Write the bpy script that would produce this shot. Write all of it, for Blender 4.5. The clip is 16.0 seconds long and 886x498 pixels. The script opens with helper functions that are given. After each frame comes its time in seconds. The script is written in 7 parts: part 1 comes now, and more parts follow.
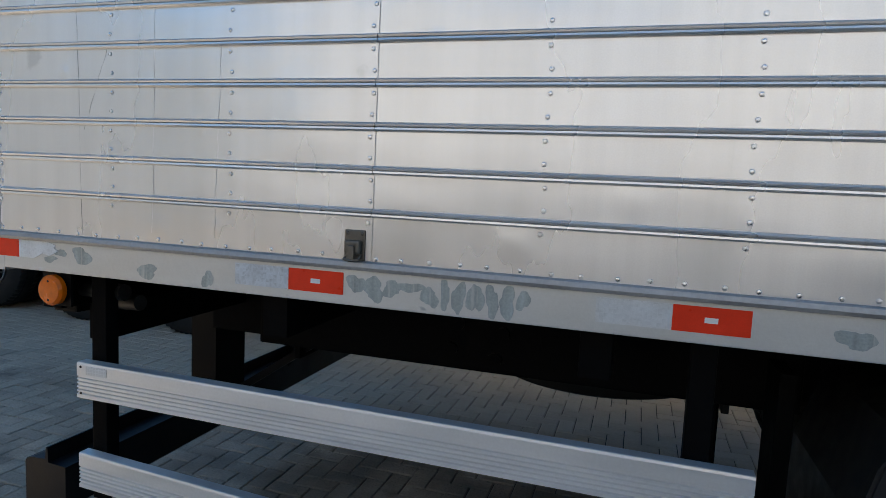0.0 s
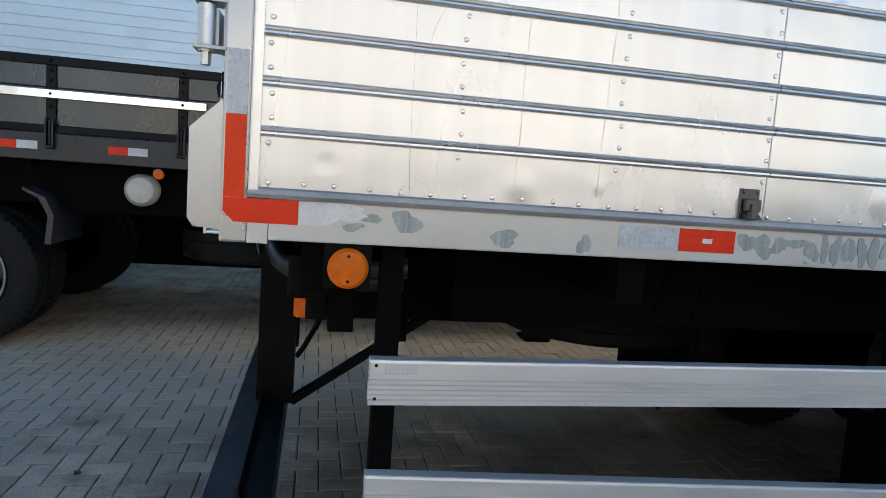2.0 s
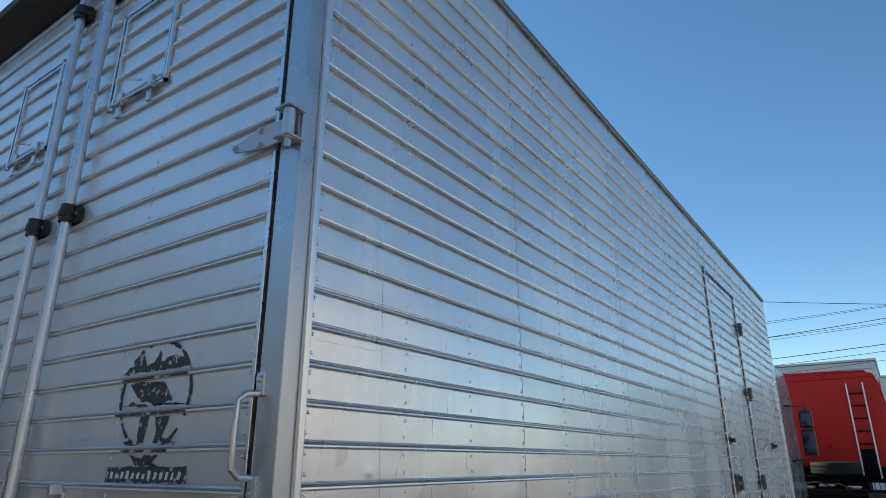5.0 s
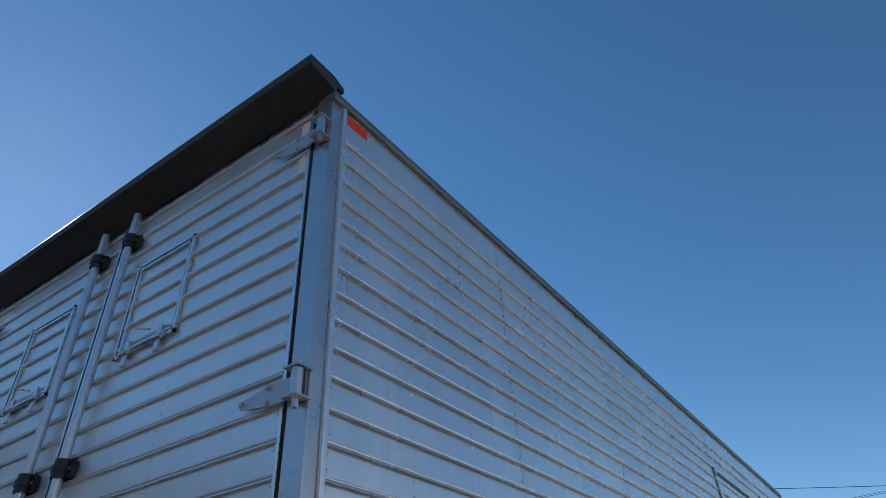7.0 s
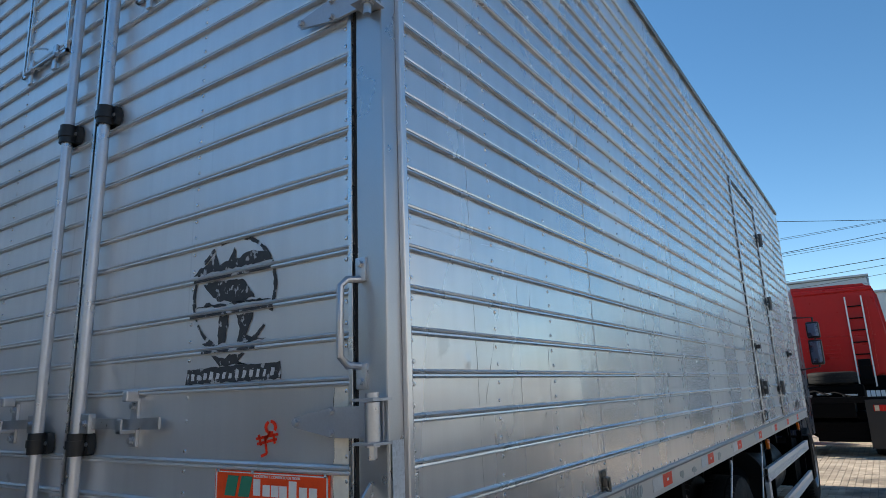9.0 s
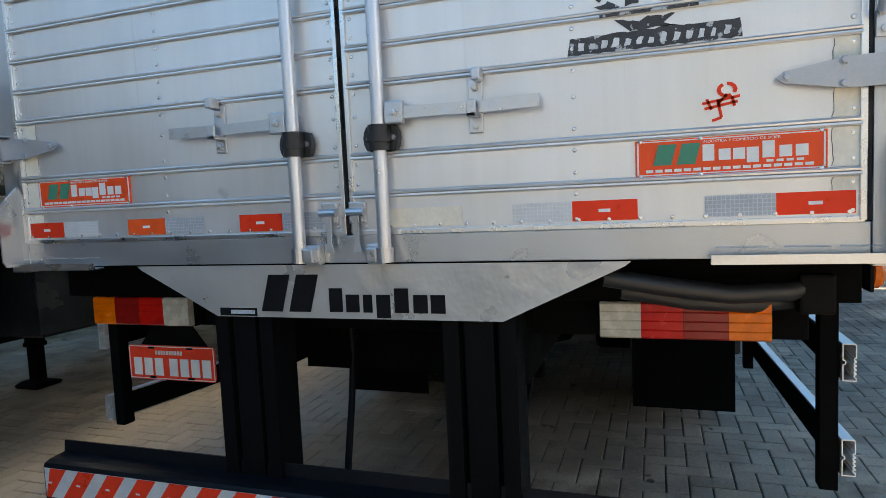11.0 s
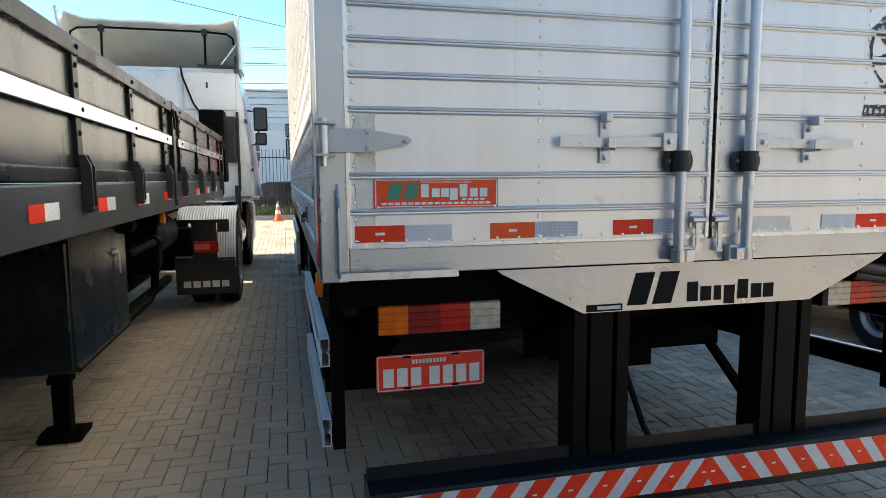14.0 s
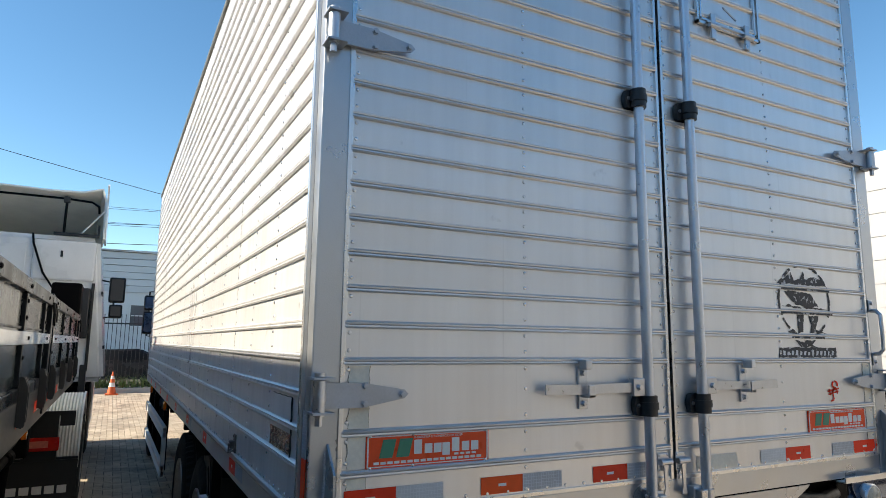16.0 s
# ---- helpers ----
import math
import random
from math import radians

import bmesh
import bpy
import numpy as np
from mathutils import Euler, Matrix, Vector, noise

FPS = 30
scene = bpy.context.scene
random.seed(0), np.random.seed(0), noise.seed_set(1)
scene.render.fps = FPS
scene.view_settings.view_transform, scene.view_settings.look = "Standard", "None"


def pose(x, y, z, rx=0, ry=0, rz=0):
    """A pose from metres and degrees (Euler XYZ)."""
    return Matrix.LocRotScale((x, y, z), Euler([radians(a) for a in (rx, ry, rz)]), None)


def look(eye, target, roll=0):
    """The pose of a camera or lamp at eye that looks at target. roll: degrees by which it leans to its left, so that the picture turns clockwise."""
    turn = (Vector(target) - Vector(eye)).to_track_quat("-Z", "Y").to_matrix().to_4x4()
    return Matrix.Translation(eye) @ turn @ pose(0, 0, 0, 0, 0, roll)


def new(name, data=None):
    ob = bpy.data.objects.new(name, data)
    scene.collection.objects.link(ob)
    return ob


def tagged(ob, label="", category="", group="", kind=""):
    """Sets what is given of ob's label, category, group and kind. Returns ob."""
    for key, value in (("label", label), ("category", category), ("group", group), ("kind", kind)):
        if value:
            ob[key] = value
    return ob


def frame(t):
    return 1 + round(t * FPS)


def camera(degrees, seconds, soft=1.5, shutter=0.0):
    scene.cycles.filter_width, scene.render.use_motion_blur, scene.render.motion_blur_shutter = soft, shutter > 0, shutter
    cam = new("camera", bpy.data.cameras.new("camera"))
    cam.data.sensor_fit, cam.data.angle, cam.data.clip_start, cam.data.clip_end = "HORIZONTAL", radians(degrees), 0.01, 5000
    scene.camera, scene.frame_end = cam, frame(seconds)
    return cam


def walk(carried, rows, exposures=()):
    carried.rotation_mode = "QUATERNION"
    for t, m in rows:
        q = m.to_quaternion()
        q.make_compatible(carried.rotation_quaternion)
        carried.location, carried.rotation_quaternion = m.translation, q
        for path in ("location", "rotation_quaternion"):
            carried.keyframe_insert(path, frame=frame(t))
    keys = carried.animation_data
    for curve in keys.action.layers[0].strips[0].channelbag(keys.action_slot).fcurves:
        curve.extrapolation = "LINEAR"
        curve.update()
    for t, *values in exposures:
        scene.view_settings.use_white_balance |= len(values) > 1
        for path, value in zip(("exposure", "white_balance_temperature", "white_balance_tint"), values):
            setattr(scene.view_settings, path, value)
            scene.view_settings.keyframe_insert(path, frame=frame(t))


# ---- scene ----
cam = camera(70.3, 16.0, 0.3)
PATH = [
    (0, (1.804, -1.327, 1.519), (1.217, 0.574, 1.316), 2.7),
    (0.5, (1.439, -1.385, 1.439), (0.87, 0.523, 1.253), 2.8),
    (1, (1.021, -1.297, 1.4), (0.579, 0.643, 1.199), 3.4),
    (1.5, (0.576, -1.359, 1.395), (0.522, 0.63, 1.192), 4.4),
    (2, (0.186, -1.318, 1.367), (0.586, 0.631, 1.161), 4.1),
    (2.5, (-0.175, -1.264, 1.379), (0.72, 0.508, 1.14), 5.0),
    (3, (-0.474, -1.21, 1.407), (0.897, 0.227, 1.175), 4.6),
    (3.5, (-0.695, -1.158, 1.459), (0.905, 0.036, 1.335), 1.8),
    (4, (-0.899, -1.185, 1.594), (0.728, -0.03, 1.731), 0.5),
    (4.5, (-0.966, -1.175, 1.702), (0.639, -0.062, 2.132), 0.3),
    (5, (-1.039, -1.189, 1.79), (0.515, -0.11, 2.436), -0.1),
    (5.2, (-1.055, -1.192, 1.812), (0.48, -0.126, 2.527), -0.5),
    (7.3, (-1.166, -1.237, 1.925), (0.184, -0.356, 3.11), -3.4),
    (7.5, (-1.161, -1.23, 1.919), (0.19, -0.35, 3.102), -3.4),
    (8, (-1.139, -1.192, 1.883), (0.279, -0.248, 2.931), -3.1),
    (8.5, (-1.126, -1.112, 1.787), (0.399, -0.069, 2.553), -2.6),
    (9, (-1.073, -0.879, 1.695), (0.542, 0.213, 2.139), -2.2),
    (9.5, (-1.136, -0.629, 1.548), (0.56, 0.422, 1.693), -3.2),
    (9.7, (-1.202, -0.487, 1.502), (0.533, 0.507, 1.56), -3.1),
    (11.8, (-1.699, 1.205, 1.404), (0.247, 1.623, 1.207), -2.4),
    (12, (-1.706, 1.377, 1.409), (0.253, 1.719, 1.203), -2.3),
    (12.5, (-1.797, 1.766, 1.411), (0.186, 1.896, 1.188), -1.4),
    (13, (-1.865, 2.134, 1.416), (0.121, 2.064, 1.188), -1.0),
    (13.5, (-1.834, 2.467, 1.441), (0.13, 2.169, 1.207), -1.0),
    (14, (-1.877, 2.759, 1.528), (0.052, 2.279, 1.305), -0.4),
    (14.5, (-1.772, 2.94, 1.522), (0.112, 2.302, 1.314), 0.2),
    (15, (-1.687, 3.059, 1.478), (0.142, 2.275, 1.272), 0.6),
    (15.5, (-1.663, 3.12, 1.603), (0.137, 2.253, 1.507), 0.9),
    (16, (-1.675, 3.139, 1.778), (0.082, 2.231, 2.078), 0.7),
]
EXPOSURES = [  # seconds, stops, kelvin, tint
    (0.0, 0.88, 7800, 10), (0.5, 0.82, 7800, 10), (1.5, 1.3, 8000, 10), (2.5, 1.44, 8800, 10), (3.5, 1.28, 8900, 10), (4.2, 1.0, 8500, 10), (5.0, 0.52, 7900, 10),
    (7.5, 0.0, 7050, 10), (8.5, 0.06, 7150, 10), (9.0, 0.5, 7500, 10), (9.7, 0.92, 8100, 10), (12.0, 2.15, 9300, 10), (13.0, 1.93, 9200, 10), (14.0, 1.62, 8700, 10),
    (15.0, 1.47, 8500, 10), (15.5, 1.3, 8500, 10), (16.0, 0.88, 8300, 10),
]
walk(cam, [(t, look(eye, target, roll)) for t, eye, target, roll in PATH], EXPOSURES)

# ---- light ----
SUN = Vector((0.193, 0.795, 0.575)).normalized()
world = bpy.data.worlds.new("sky")
scene.world = world
world.use_nodes = True
wn = world.node_tree.nodes
sky = wn.new("ShaderNodeTexSky")
sky.sky_type = "NISHITA"
sky.sun_disc = False
sky.sun_elevation = math.asin(SUN.z)
sky.sun_rotation = math.atan2(SUN.x, SUN.y)
sky.air_density, sky.dust_density, sky.ozone_density = 1.0, 0.25, 2.0
sky.altitude = 2500
wn["Background"].inputs["Strength"].default_value = 0.15
clear = wn.new("ShaderNodeHueSaturation")
clear.inputs["Hue"].default_value, clear.inputs["Saturation"].default_value = 0.496, 1.24
world.node_tree.links.new(sky.outputs[0], clear.inputs["Color"])
world.node_tree.links.new(clear.outputs[0], wn["Background"].inputs["Color"])
sun = new("sun", bpy.data.lights.new("sun", "SUN"))
sun.data.energy, sun.data.angle, sun.data.color = 5.0, radians(0.53), (1.0, 0.975, 0.93)
sun.matrix_world = look((0, 0, 30), Vector((0, 0, 30)) - SUN)


# ---- materials ----
def mat(name, color, rough=0.5, metal=0.0, vary=0.12, scale=6.0, bump=0.0, bump_scale=80.0, spread=0.0, streak=None,
        stain=None, coat=0.0, rough_vary=0.1, spec=0.5):
    """A surface with two scales of colour change, a rough map and a fine relief. spread: change from piece to piece.
    streak: stretch of the large change along x, y, z. stain: colour and amount of worn patches."""
    m = bpy.data.materials.new(name)
    m.use_nodes = True
    n, l = m.node_tree.nodes, m.node_tree.links
    b = n["Principled BSDF"]
    b.inputs["Metallic"].default_value = metal
    b.inputs["Specular IOR Level"].default_value = spec
    b.inputs["Coat Weight"].default_value = coat
    b.inputs["Coat Roughness"].default_value = 0.08
    geo = n.new("ShaderNodeNewGeometry")
    mp = n.new("ShaderNodeMapping")
    l.new(geo.outputs["Position"], mp.inputs["Vector"])
    mp.inputs["Scale"].default_value = streak or (1, 1, 1)
    big = n.new("ShaderNodeTexNoise")
    big.inputs["Scale"].default_value, big.inputs["Detail"].default_value = scale, 5
    l.new(mp.outputs[0], big.inputs["Vector"])
    fine = n.new("ShaderNodeTexNoise")
    fine.inputs["Scale"].default_value, fine.inputs["Detail"].default_value = bump_scale, 4
    l.new(geo.outputs["Position"], fine.inputs["Vector"])

    def ramp(src, lo, hi, a=0.3, c=0.7):
        r = n.new("ShaderNodeMapRange")
        r.inputs["From Min"].default_value, r.inputs["From Max"].default_value = a, c
        r.inputs["To Min"].default_value, r.inputs["To Max"].default_value = lo, hi
        l.new(src, r.inputs["Value"])
        return r.outputs[0]

    def mul(x, y):
        q = n.new("ShaderNodeMath")
        q.operation = "MULTIPLY"
        l.new(x, q.inputs[0])
        l.new(y, q.inputs[1])
        return q.outputs[0]

    val = mul(ramp(big.outputs["Fac"], 1 - vary, 1 + vary), ramp(fine.outputs["Fac"], 1 - vary * 0.5, 1 + vary * 0.5))
    if spread:
        info = n.new("ShaderNodeObjectInfo")
        add = n.new("ShaderNodeMath")
        add.operation = "ADD"
        l.new(info.outputs["Random"], add.inputs[0])
        l.new(geo.outputs["Random Per Island"], add.inputs[1])
        fr = n.new("ShaderNodeMath")
        fr.operation = "FRACT"
        l.new(add.outputs[0], fr.inputs[0])
        val = mul(val, ramp(fr.outputs[0], 1 - spread, 1 + spread, 0, 1))
    mix = n.new("ShaderNodeVectorMath")
    mix.operation = "SCALE"
    mix.inputs[0].default_value = color
    l.new(val, mix.inputs["Scale"])
    out = mix.outputs[0]
    if stain:
        sn = n.new("ShaderNodeTexNoise")
        sn.inputs["Scale"].default_value, sn.inputs["Detail"].default_value = stain[2], stain[4] if len(stain) > 4 else 6
        sn.inputs["Roughness"].default_value = 0.62
        l.new(mp.outputs[0], sn.inputs["Vector"])
        mx = n.new("ShaderNodeMix")
        mx.data_type = "RGBA"
        l.new(ramp(sn.outputs["Fac"], 0, 1, stain[1], stain[1] + stain[3]), mx.inputs["Factor"])
        l.new(out, mx.inputs["A"])
        mx.inputs["B"].default_value = (*stain[0], 1)
        out = mx.outputs["Result"]
    l.new(out, b.inputs["Base Color"])
    l.new(ramp(big.outputs["Fac"], max(0.02, rough - rough_vary), min(1, rough + rough_vary)), b.inputs["Roughness"])
    if bump:
        bp = n.new("ShaderNodeBump")
        bp.inputs["Strength"].default_value, bp.inputs["Distance"].default_value = 1.0, bump
        l.new(fine.outputs["Fac"], bp.inputs["Height"])
        l.new(bp.outputs[0], b.inputs["Normal"])
    return m


def sheet_metal(name, color, rough, wave, streaks=0.1, metal=0.75, knocks=()):
    """Rolled aluminium sheet: soft waves in the reflection, upright run marks, fine grain and dull patches."""
    m = mat(name, color, rough, metal, 0.05, 2.0, 0, 300, 0.05, (1, 1, 0.35), None, 0, 0.07)
    n, l = m.node_tree.nodes, m.node_tree.links
    b = n["Principled BSDF"]
    geo = [k for k in n if k.type == "NEW_GEOMETRY"][0]
    w = n.new("ShaderNodeTexNoise")
    w.inputs["Scale"].default_value, w.inputs["Detail"].default_value = 4.5, 2
    wm = n.new("ShaderNodeMapping")
    wm.inputs["Scale"].default_value = (0.55, 0.55, 1.0)
    l.new(geo.outputs["Position"], wm.inputs["Vector"])
    l.new(wm.outputs[0], w.inputs["Vector"])
    bp = n.new("ShaderNodeBump")
    bp.inputs["Distance"].default_value = wave
    l.new(w.outputs["Fac"], bp.inputs["Height"])
    last = bp
    # small ripples of the rolled strip
    rip = n.new("ShaderNodeTexNoise")
    rip.inputs["Scale"].default_value, rip.inputs["Detail"].default_value = 17.0, 2
    l.new(geo.outputs["Position"], rip.inputs["Vector"])
    nb = n.new("ShaderNodeBump")
    nb.inputs["Distance"].default_value = wave * 0.10
    l.new(rip.outputs["Fac"], nb.inputs["Height"])
    l.new(last.outputs[0], nb.inputs["Normal"])
    last = nb
    for place_at, reach, deep in knocks:
        dist = n.new("ShaderNodeVectorMath")
        dist.operation = "DISTANCE"
        dist.inputs[1].default_value = place_at
        l.new(geo.outputs["Position"], dist.inputs[0])
        fall = n.new("ShaderNodeMapRange")
        fall.interpolation_type = "SMOOTHSTEP"
        fall.inputs["From Max"].default_value = reach
        l.new(dist.outputs["Value"], fall.inputs["Value"])
        nb = n.new("ShaderNodeBump")
        nb.inputs["Distance"].default_value = deep
        l.new(fall.outputs[0], nb.inputs["Height"])
        l.new(last.outputs[0], nb.inputs["Normal"])
        last = nb
    l.new(last.outputs[0], b.inputs["Normal"])
    mp = n.new("ShaderNodeMapping")
    mp.inputs["Scale"].default_value = (22, 22, 0.9)
    l.new(geo.outputs["Position"], mp.inputs["Vector"])
    s = n.new("ShaderNodeTexNoise")
    s.inputs["Scale"].default_value, s.inputs["Detail"].default_value = 1.0, 3
    l.new(mp.outputs[0], s.inputs["Vector"])
    r = n.new("ShaderNodeMapRange")
    r.inputs["From Min"].default_value, r.inputs["From Max"].default_value = 0.35, 0.7
    r.inputs["To Min"].default_value, r.inputs["To Max"].default_value = 1.0, 1.0 - streaks
    l.new(s.outputs["Fac"], r.inputs["Value"])
    old = b.inputs["Base Color"].links[0].from_socket
    # thin upright drip lines and small grey scuffs
    mp2 = n.new("ShaderNodeMapping")
    mp2.inputs["Scale"].default_value = (48, 48, 0.7)
    l.new(geo.outputs["Position"], mp2.inputs["Vector"])
    drip = n.new("ShaderNodeTexNoise")
    drip.inputs["Scale"].default_value, drip.inputs["Detail"].default_value = 1.0, 1
    l.new(mp2.outputs[0], drip.inputs["Vector"])
    dr = n.new("ShaderNodeMapRange")
    dr.inputs["From Min"].default_value, dr.inputs["From Max"].default_value = 0.70, 0.76
    dr.inputs["To Min"].default_value, dr.inputs["To Max"].default_value = 1.0, 0.91
    l.new(drip.outputs["Fac"], dr.inputs["Value"])
    scuff = n.new("ShaderNodeTexNoise")
    scuff.inputs["Scale"].default_value, scuff.inputs["Detail"].default_value = 7.0, 5
    l.new(geo.outputs["Position"], scuff.inputs["Vector"])
    sr = n.new("ShaderNodeMapRange")
    sr.inputs["From Min"].default_value, sr.inputs["From Max"].default_value = 0.70, 0.74
    sr.inputs["To Min"].default_value, sr.inputs["To Max"].default_value = 1.0, 0.82
    l.new(scuff.outputs["Fac"], sr.inputs["Value"])
    f = r.outputs[0]
    for extra in (dr.outputs[0], sr.outputs[0]):
        q = n.new("ShaderNodeMath")
        q.operation = "MULTIPLY"
        l.new(f, q.inputs[0])
        l.new(extra, q.inputs[1])
        f = q.outputs[0]
    v = n.new("ShaderNodeVectorMath")
    v.operation = "SCALE"
    l.new(old, v.inputs[0])
    l.new(f, v.inputs["Scale"])
    l.new(v.outputs[0], b.inputs["Base Color"])
    return m


def honeycomb(m, scale, dark):
    """The cell pattern of a reflective tape."""
    n, l = m.node_tree.nodes, m.node_tree.links
    b = n["Principled BSDF"]
    geo = [k for k in n if k.type == "NEW_GEOMETRY"][0]
    vo = n.new("ShaderNodeTexVoronoi")
    vo.feature = "DISTANCE_TO_EDGE"
    vo.inputs["Scale"].default_value, vo.inputs["Randomness"].default_value = scale, 0.15
    l.new(geo.outputs["Position"], vo.inputs["Vector"])
    r = n.new("ShaderNodeMapRange")
    r.inputs["From Max"].default_value = 0.12
    r.inputs["To Min"].default_value = dark
    l.new(vo.outputs["Distance"], r.inputs["Value"])
    v = n.new("ShaderNodeVectorMath")
    v.operation = "SCALE"
    l.new(b.inputs["Base Color"].links[0].from_socket, v.inputs[0])
    l.new(r.outputs[0], v.inputs["Scale"])
    l.new(v.outputs[0], b.inputs["Base Color"])
    return m


def yard_dirt_shade(m):
    """Pale sand trodden into patches, oil and coarse grit over the paving, with shade and a bright lane painted in."""
    n, l = m.node_tree.nodes, m.node_tree.links
    b = n["Principled BSDF"]
    geo = [k for k in n if k.type == "NEW_GEOMETRY"][0]
    for scale, detail, lo, hi, tone, most in ((1.3, 12, 0.56, 0.72, (0.58, 0.51, 0.42), 0.8), (5.5, 2, 0.71, 0.74, (0.035, 0.031, 0.028), 0.8),
                                              (55.0, 3, 0.64, 0.70, (0.16, 0.14, 0.115), 0.7), (38.0, 2, 0.72, 0.75, (0.62, 0.57, 0.48), 0.8)):
        tex = n.new("ShaderNodeTexNoise")
        tex.inputs["Scale"].default_value, tex.inputs["Detail"].default_value, tex.inputs["Roughness"].default_value = scale, detail, 0.65
        l.new(geo.outputs["Position"], tex.inputs["Vector"])
        r = n.new("ShaderNodeMapRange")
        r.inputs["From Min"].default_value, r.inputs["From Max"].default_value, r.inputs["To Max"].default_value = lo, hi, most
        l.new(tex.outputs["Fac"], r.inputs["Value"])
        mx = n.new("ShaderNodeMix")
        mx.data_type = "RGBA"
        l.new(r.outputs[0], mx.inputs["Factor"])
        l.new(b.inputs["Base Color"].links[0].from_socket, mx.inputs["A"])
        mx.inputs["B"].default_value = (*tone, 1)
        l.new(mx.outputs["Result"], b.inputs["Base Color"])
    # oil and sand with ragged rims, spread to paint shade by the truck and a brighter lane
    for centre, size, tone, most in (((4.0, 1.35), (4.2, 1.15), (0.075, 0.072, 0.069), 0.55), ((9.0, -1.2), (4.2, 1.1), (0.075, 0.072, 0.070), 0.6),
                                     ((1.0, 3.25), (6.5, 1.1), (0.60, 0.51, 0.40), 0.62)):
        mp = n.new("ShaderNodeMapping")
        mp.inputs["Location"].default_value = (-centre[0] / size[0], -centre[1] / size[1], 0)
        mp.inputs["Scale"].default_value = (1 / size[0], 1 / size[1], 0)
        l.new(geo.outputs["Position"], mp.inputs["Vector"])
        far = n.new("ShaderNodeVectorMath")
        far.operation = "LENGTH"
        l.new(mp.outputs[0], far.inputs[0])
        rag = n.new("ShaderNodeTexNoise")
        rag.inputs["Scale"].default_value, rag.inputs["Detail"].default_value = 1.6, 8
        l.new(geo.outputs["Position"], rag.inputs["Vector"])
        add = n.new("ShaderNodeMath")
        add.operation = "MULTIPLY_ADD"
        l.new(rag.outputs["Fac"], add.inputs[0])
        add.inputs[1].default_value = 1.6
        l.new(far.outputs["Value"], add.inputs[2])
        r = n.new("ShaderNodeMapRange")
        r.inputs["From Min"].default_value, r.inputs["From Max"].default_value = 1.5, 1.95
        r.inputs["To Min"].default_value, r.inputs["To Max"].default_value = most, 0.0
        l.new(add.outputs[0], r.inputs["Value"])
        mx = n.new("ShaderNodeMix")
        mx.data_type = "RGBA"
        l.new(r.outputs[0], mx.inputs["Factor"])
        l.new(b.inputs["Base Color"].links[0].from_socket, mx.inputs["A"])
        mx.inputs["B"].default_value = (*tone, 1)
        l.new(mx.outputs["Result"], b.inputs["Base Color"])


ALU = sheet_metal("side_aluminium", (0.81, 0.81, 0.81), 0.27, 0.0040, 0.07, 0.70,
                  (((1.05, 0, 1.655), 0.15, -0.0025), ((0.62, 0, 1.375), 0.05, -0.0012), ((0.20, 0, 1.39), 0.03, 0.0009), ((1.36, 0, 1.835), 0.03, -0.001), ((0.735, 0, 1.655), 0.022, -0.0007), ((0.755, 0, 1.62), 0.016, -0.0006), ((0.80, 0, 1.385), 0.026, -0.0009),
                   ((0.32, 0, 1.77), 0.024, -0.0013), ((1.79, 0, 1.50), 0.05, -0.001), ((1.55, 0, 1.40), 0.06, -0.0012), ((2.6, 0, 1.95), 0.10, -0.002)))
# less metallic copy for the sunlit left wall, to look and bounce brighter
ALU_L = sheet_metal("sunlit_side_aluminium", (0.78, 0.785, 0.79), 0.34, 0.004, 0.12, 0.32)
ALU_R = sheet_metal("door_aluminium", (0.76, 0.765, 0.77), 0.36, 0.004, 0.06, 0.66)
CRUMPLE = mat("crumpled_aluminium", (0.78, 0.78, 0.78), 0.2, 0.95, 0.08, 20, 0.0012, 55)
ALU_T = mat("aluminium_trim", (0.72, 0.73, 0.74), 0.3, 1.0, 0.06, 9, 0.0004, 120, 0.05)
ALU_G = mat("guard_aluminium", (0.78, 0.785, 0.79), 0.48, 0.55, 0.05, 5, 0.0003, 150, 0.03, (0.6, 1, 6))
TRIM_D = mat("dull_foot_trim", (0.38, 0.38, 0.38), 0.45, 0.5, 0.15, 7, 0.0004, 120)
RIVET = mat("rivet_metal", (0.74, 0.745, 0.75), 0.26, 0.8, 0.08, 30, 0, 80, 0.1)
SILVER = mat("silver_paint", (0.51, 0.535, 0.56), 0.32, 0.78, 0.05, 5, 0.0003, 260, 0.02, None, None, 0.25)
SILVER_W = mat("worn_silver_rail_paint", (0.60, 0.61, 0.60), 0.42, 0.4, 0.05, 5, 0.0003, 200, 0, (0.7, 1, 1.5),
               ((0.36, 0.40, 0.42), 0.66, 8.0, 0.02, 3.2))
BARE = mat("bare_zinc_primer", (0.33, 0.385, 0.40), 0.45, 0.35, 0.22, 26, 0.0003, 200, 0, (1.6, 1, 0.12), ((0.52, 0.54, 0.54), 0.56, 30, 0.12))
WELD = mat("weld_metal", (0.66, 0.66, 0.65), 0.5, 0.4, 0.15, 40, 0.0004, 200)
HINGE_P = mat("grey_hinge_paint", (0.44, 0.47, 0.51), 0.38, 0.45, 0.08, 12, 0.0004, 150, 0, None, ((0.22, 0.23, 0.25), 0.70, 14, 0.06), 0.1)
GALV = mat("galvanised_steel", (0.58, 0.60, 0.63), 0.36, 0.9, 0.06, 26, 0.0003, 150, 0.06)
ROD = mat("lock_rod_steel", (0.62, 0.65, 0.70), 0.34, 0.8, 0.06, 14, 0.0003, 150)
BLACK = mat("black_chassis_paint", (0.0035, 0.0035, 0.004), 0.5, 0.0, 0.2, 6, 0.0006, 90, 0.1, None, None, 0, 0.1, 0.09)
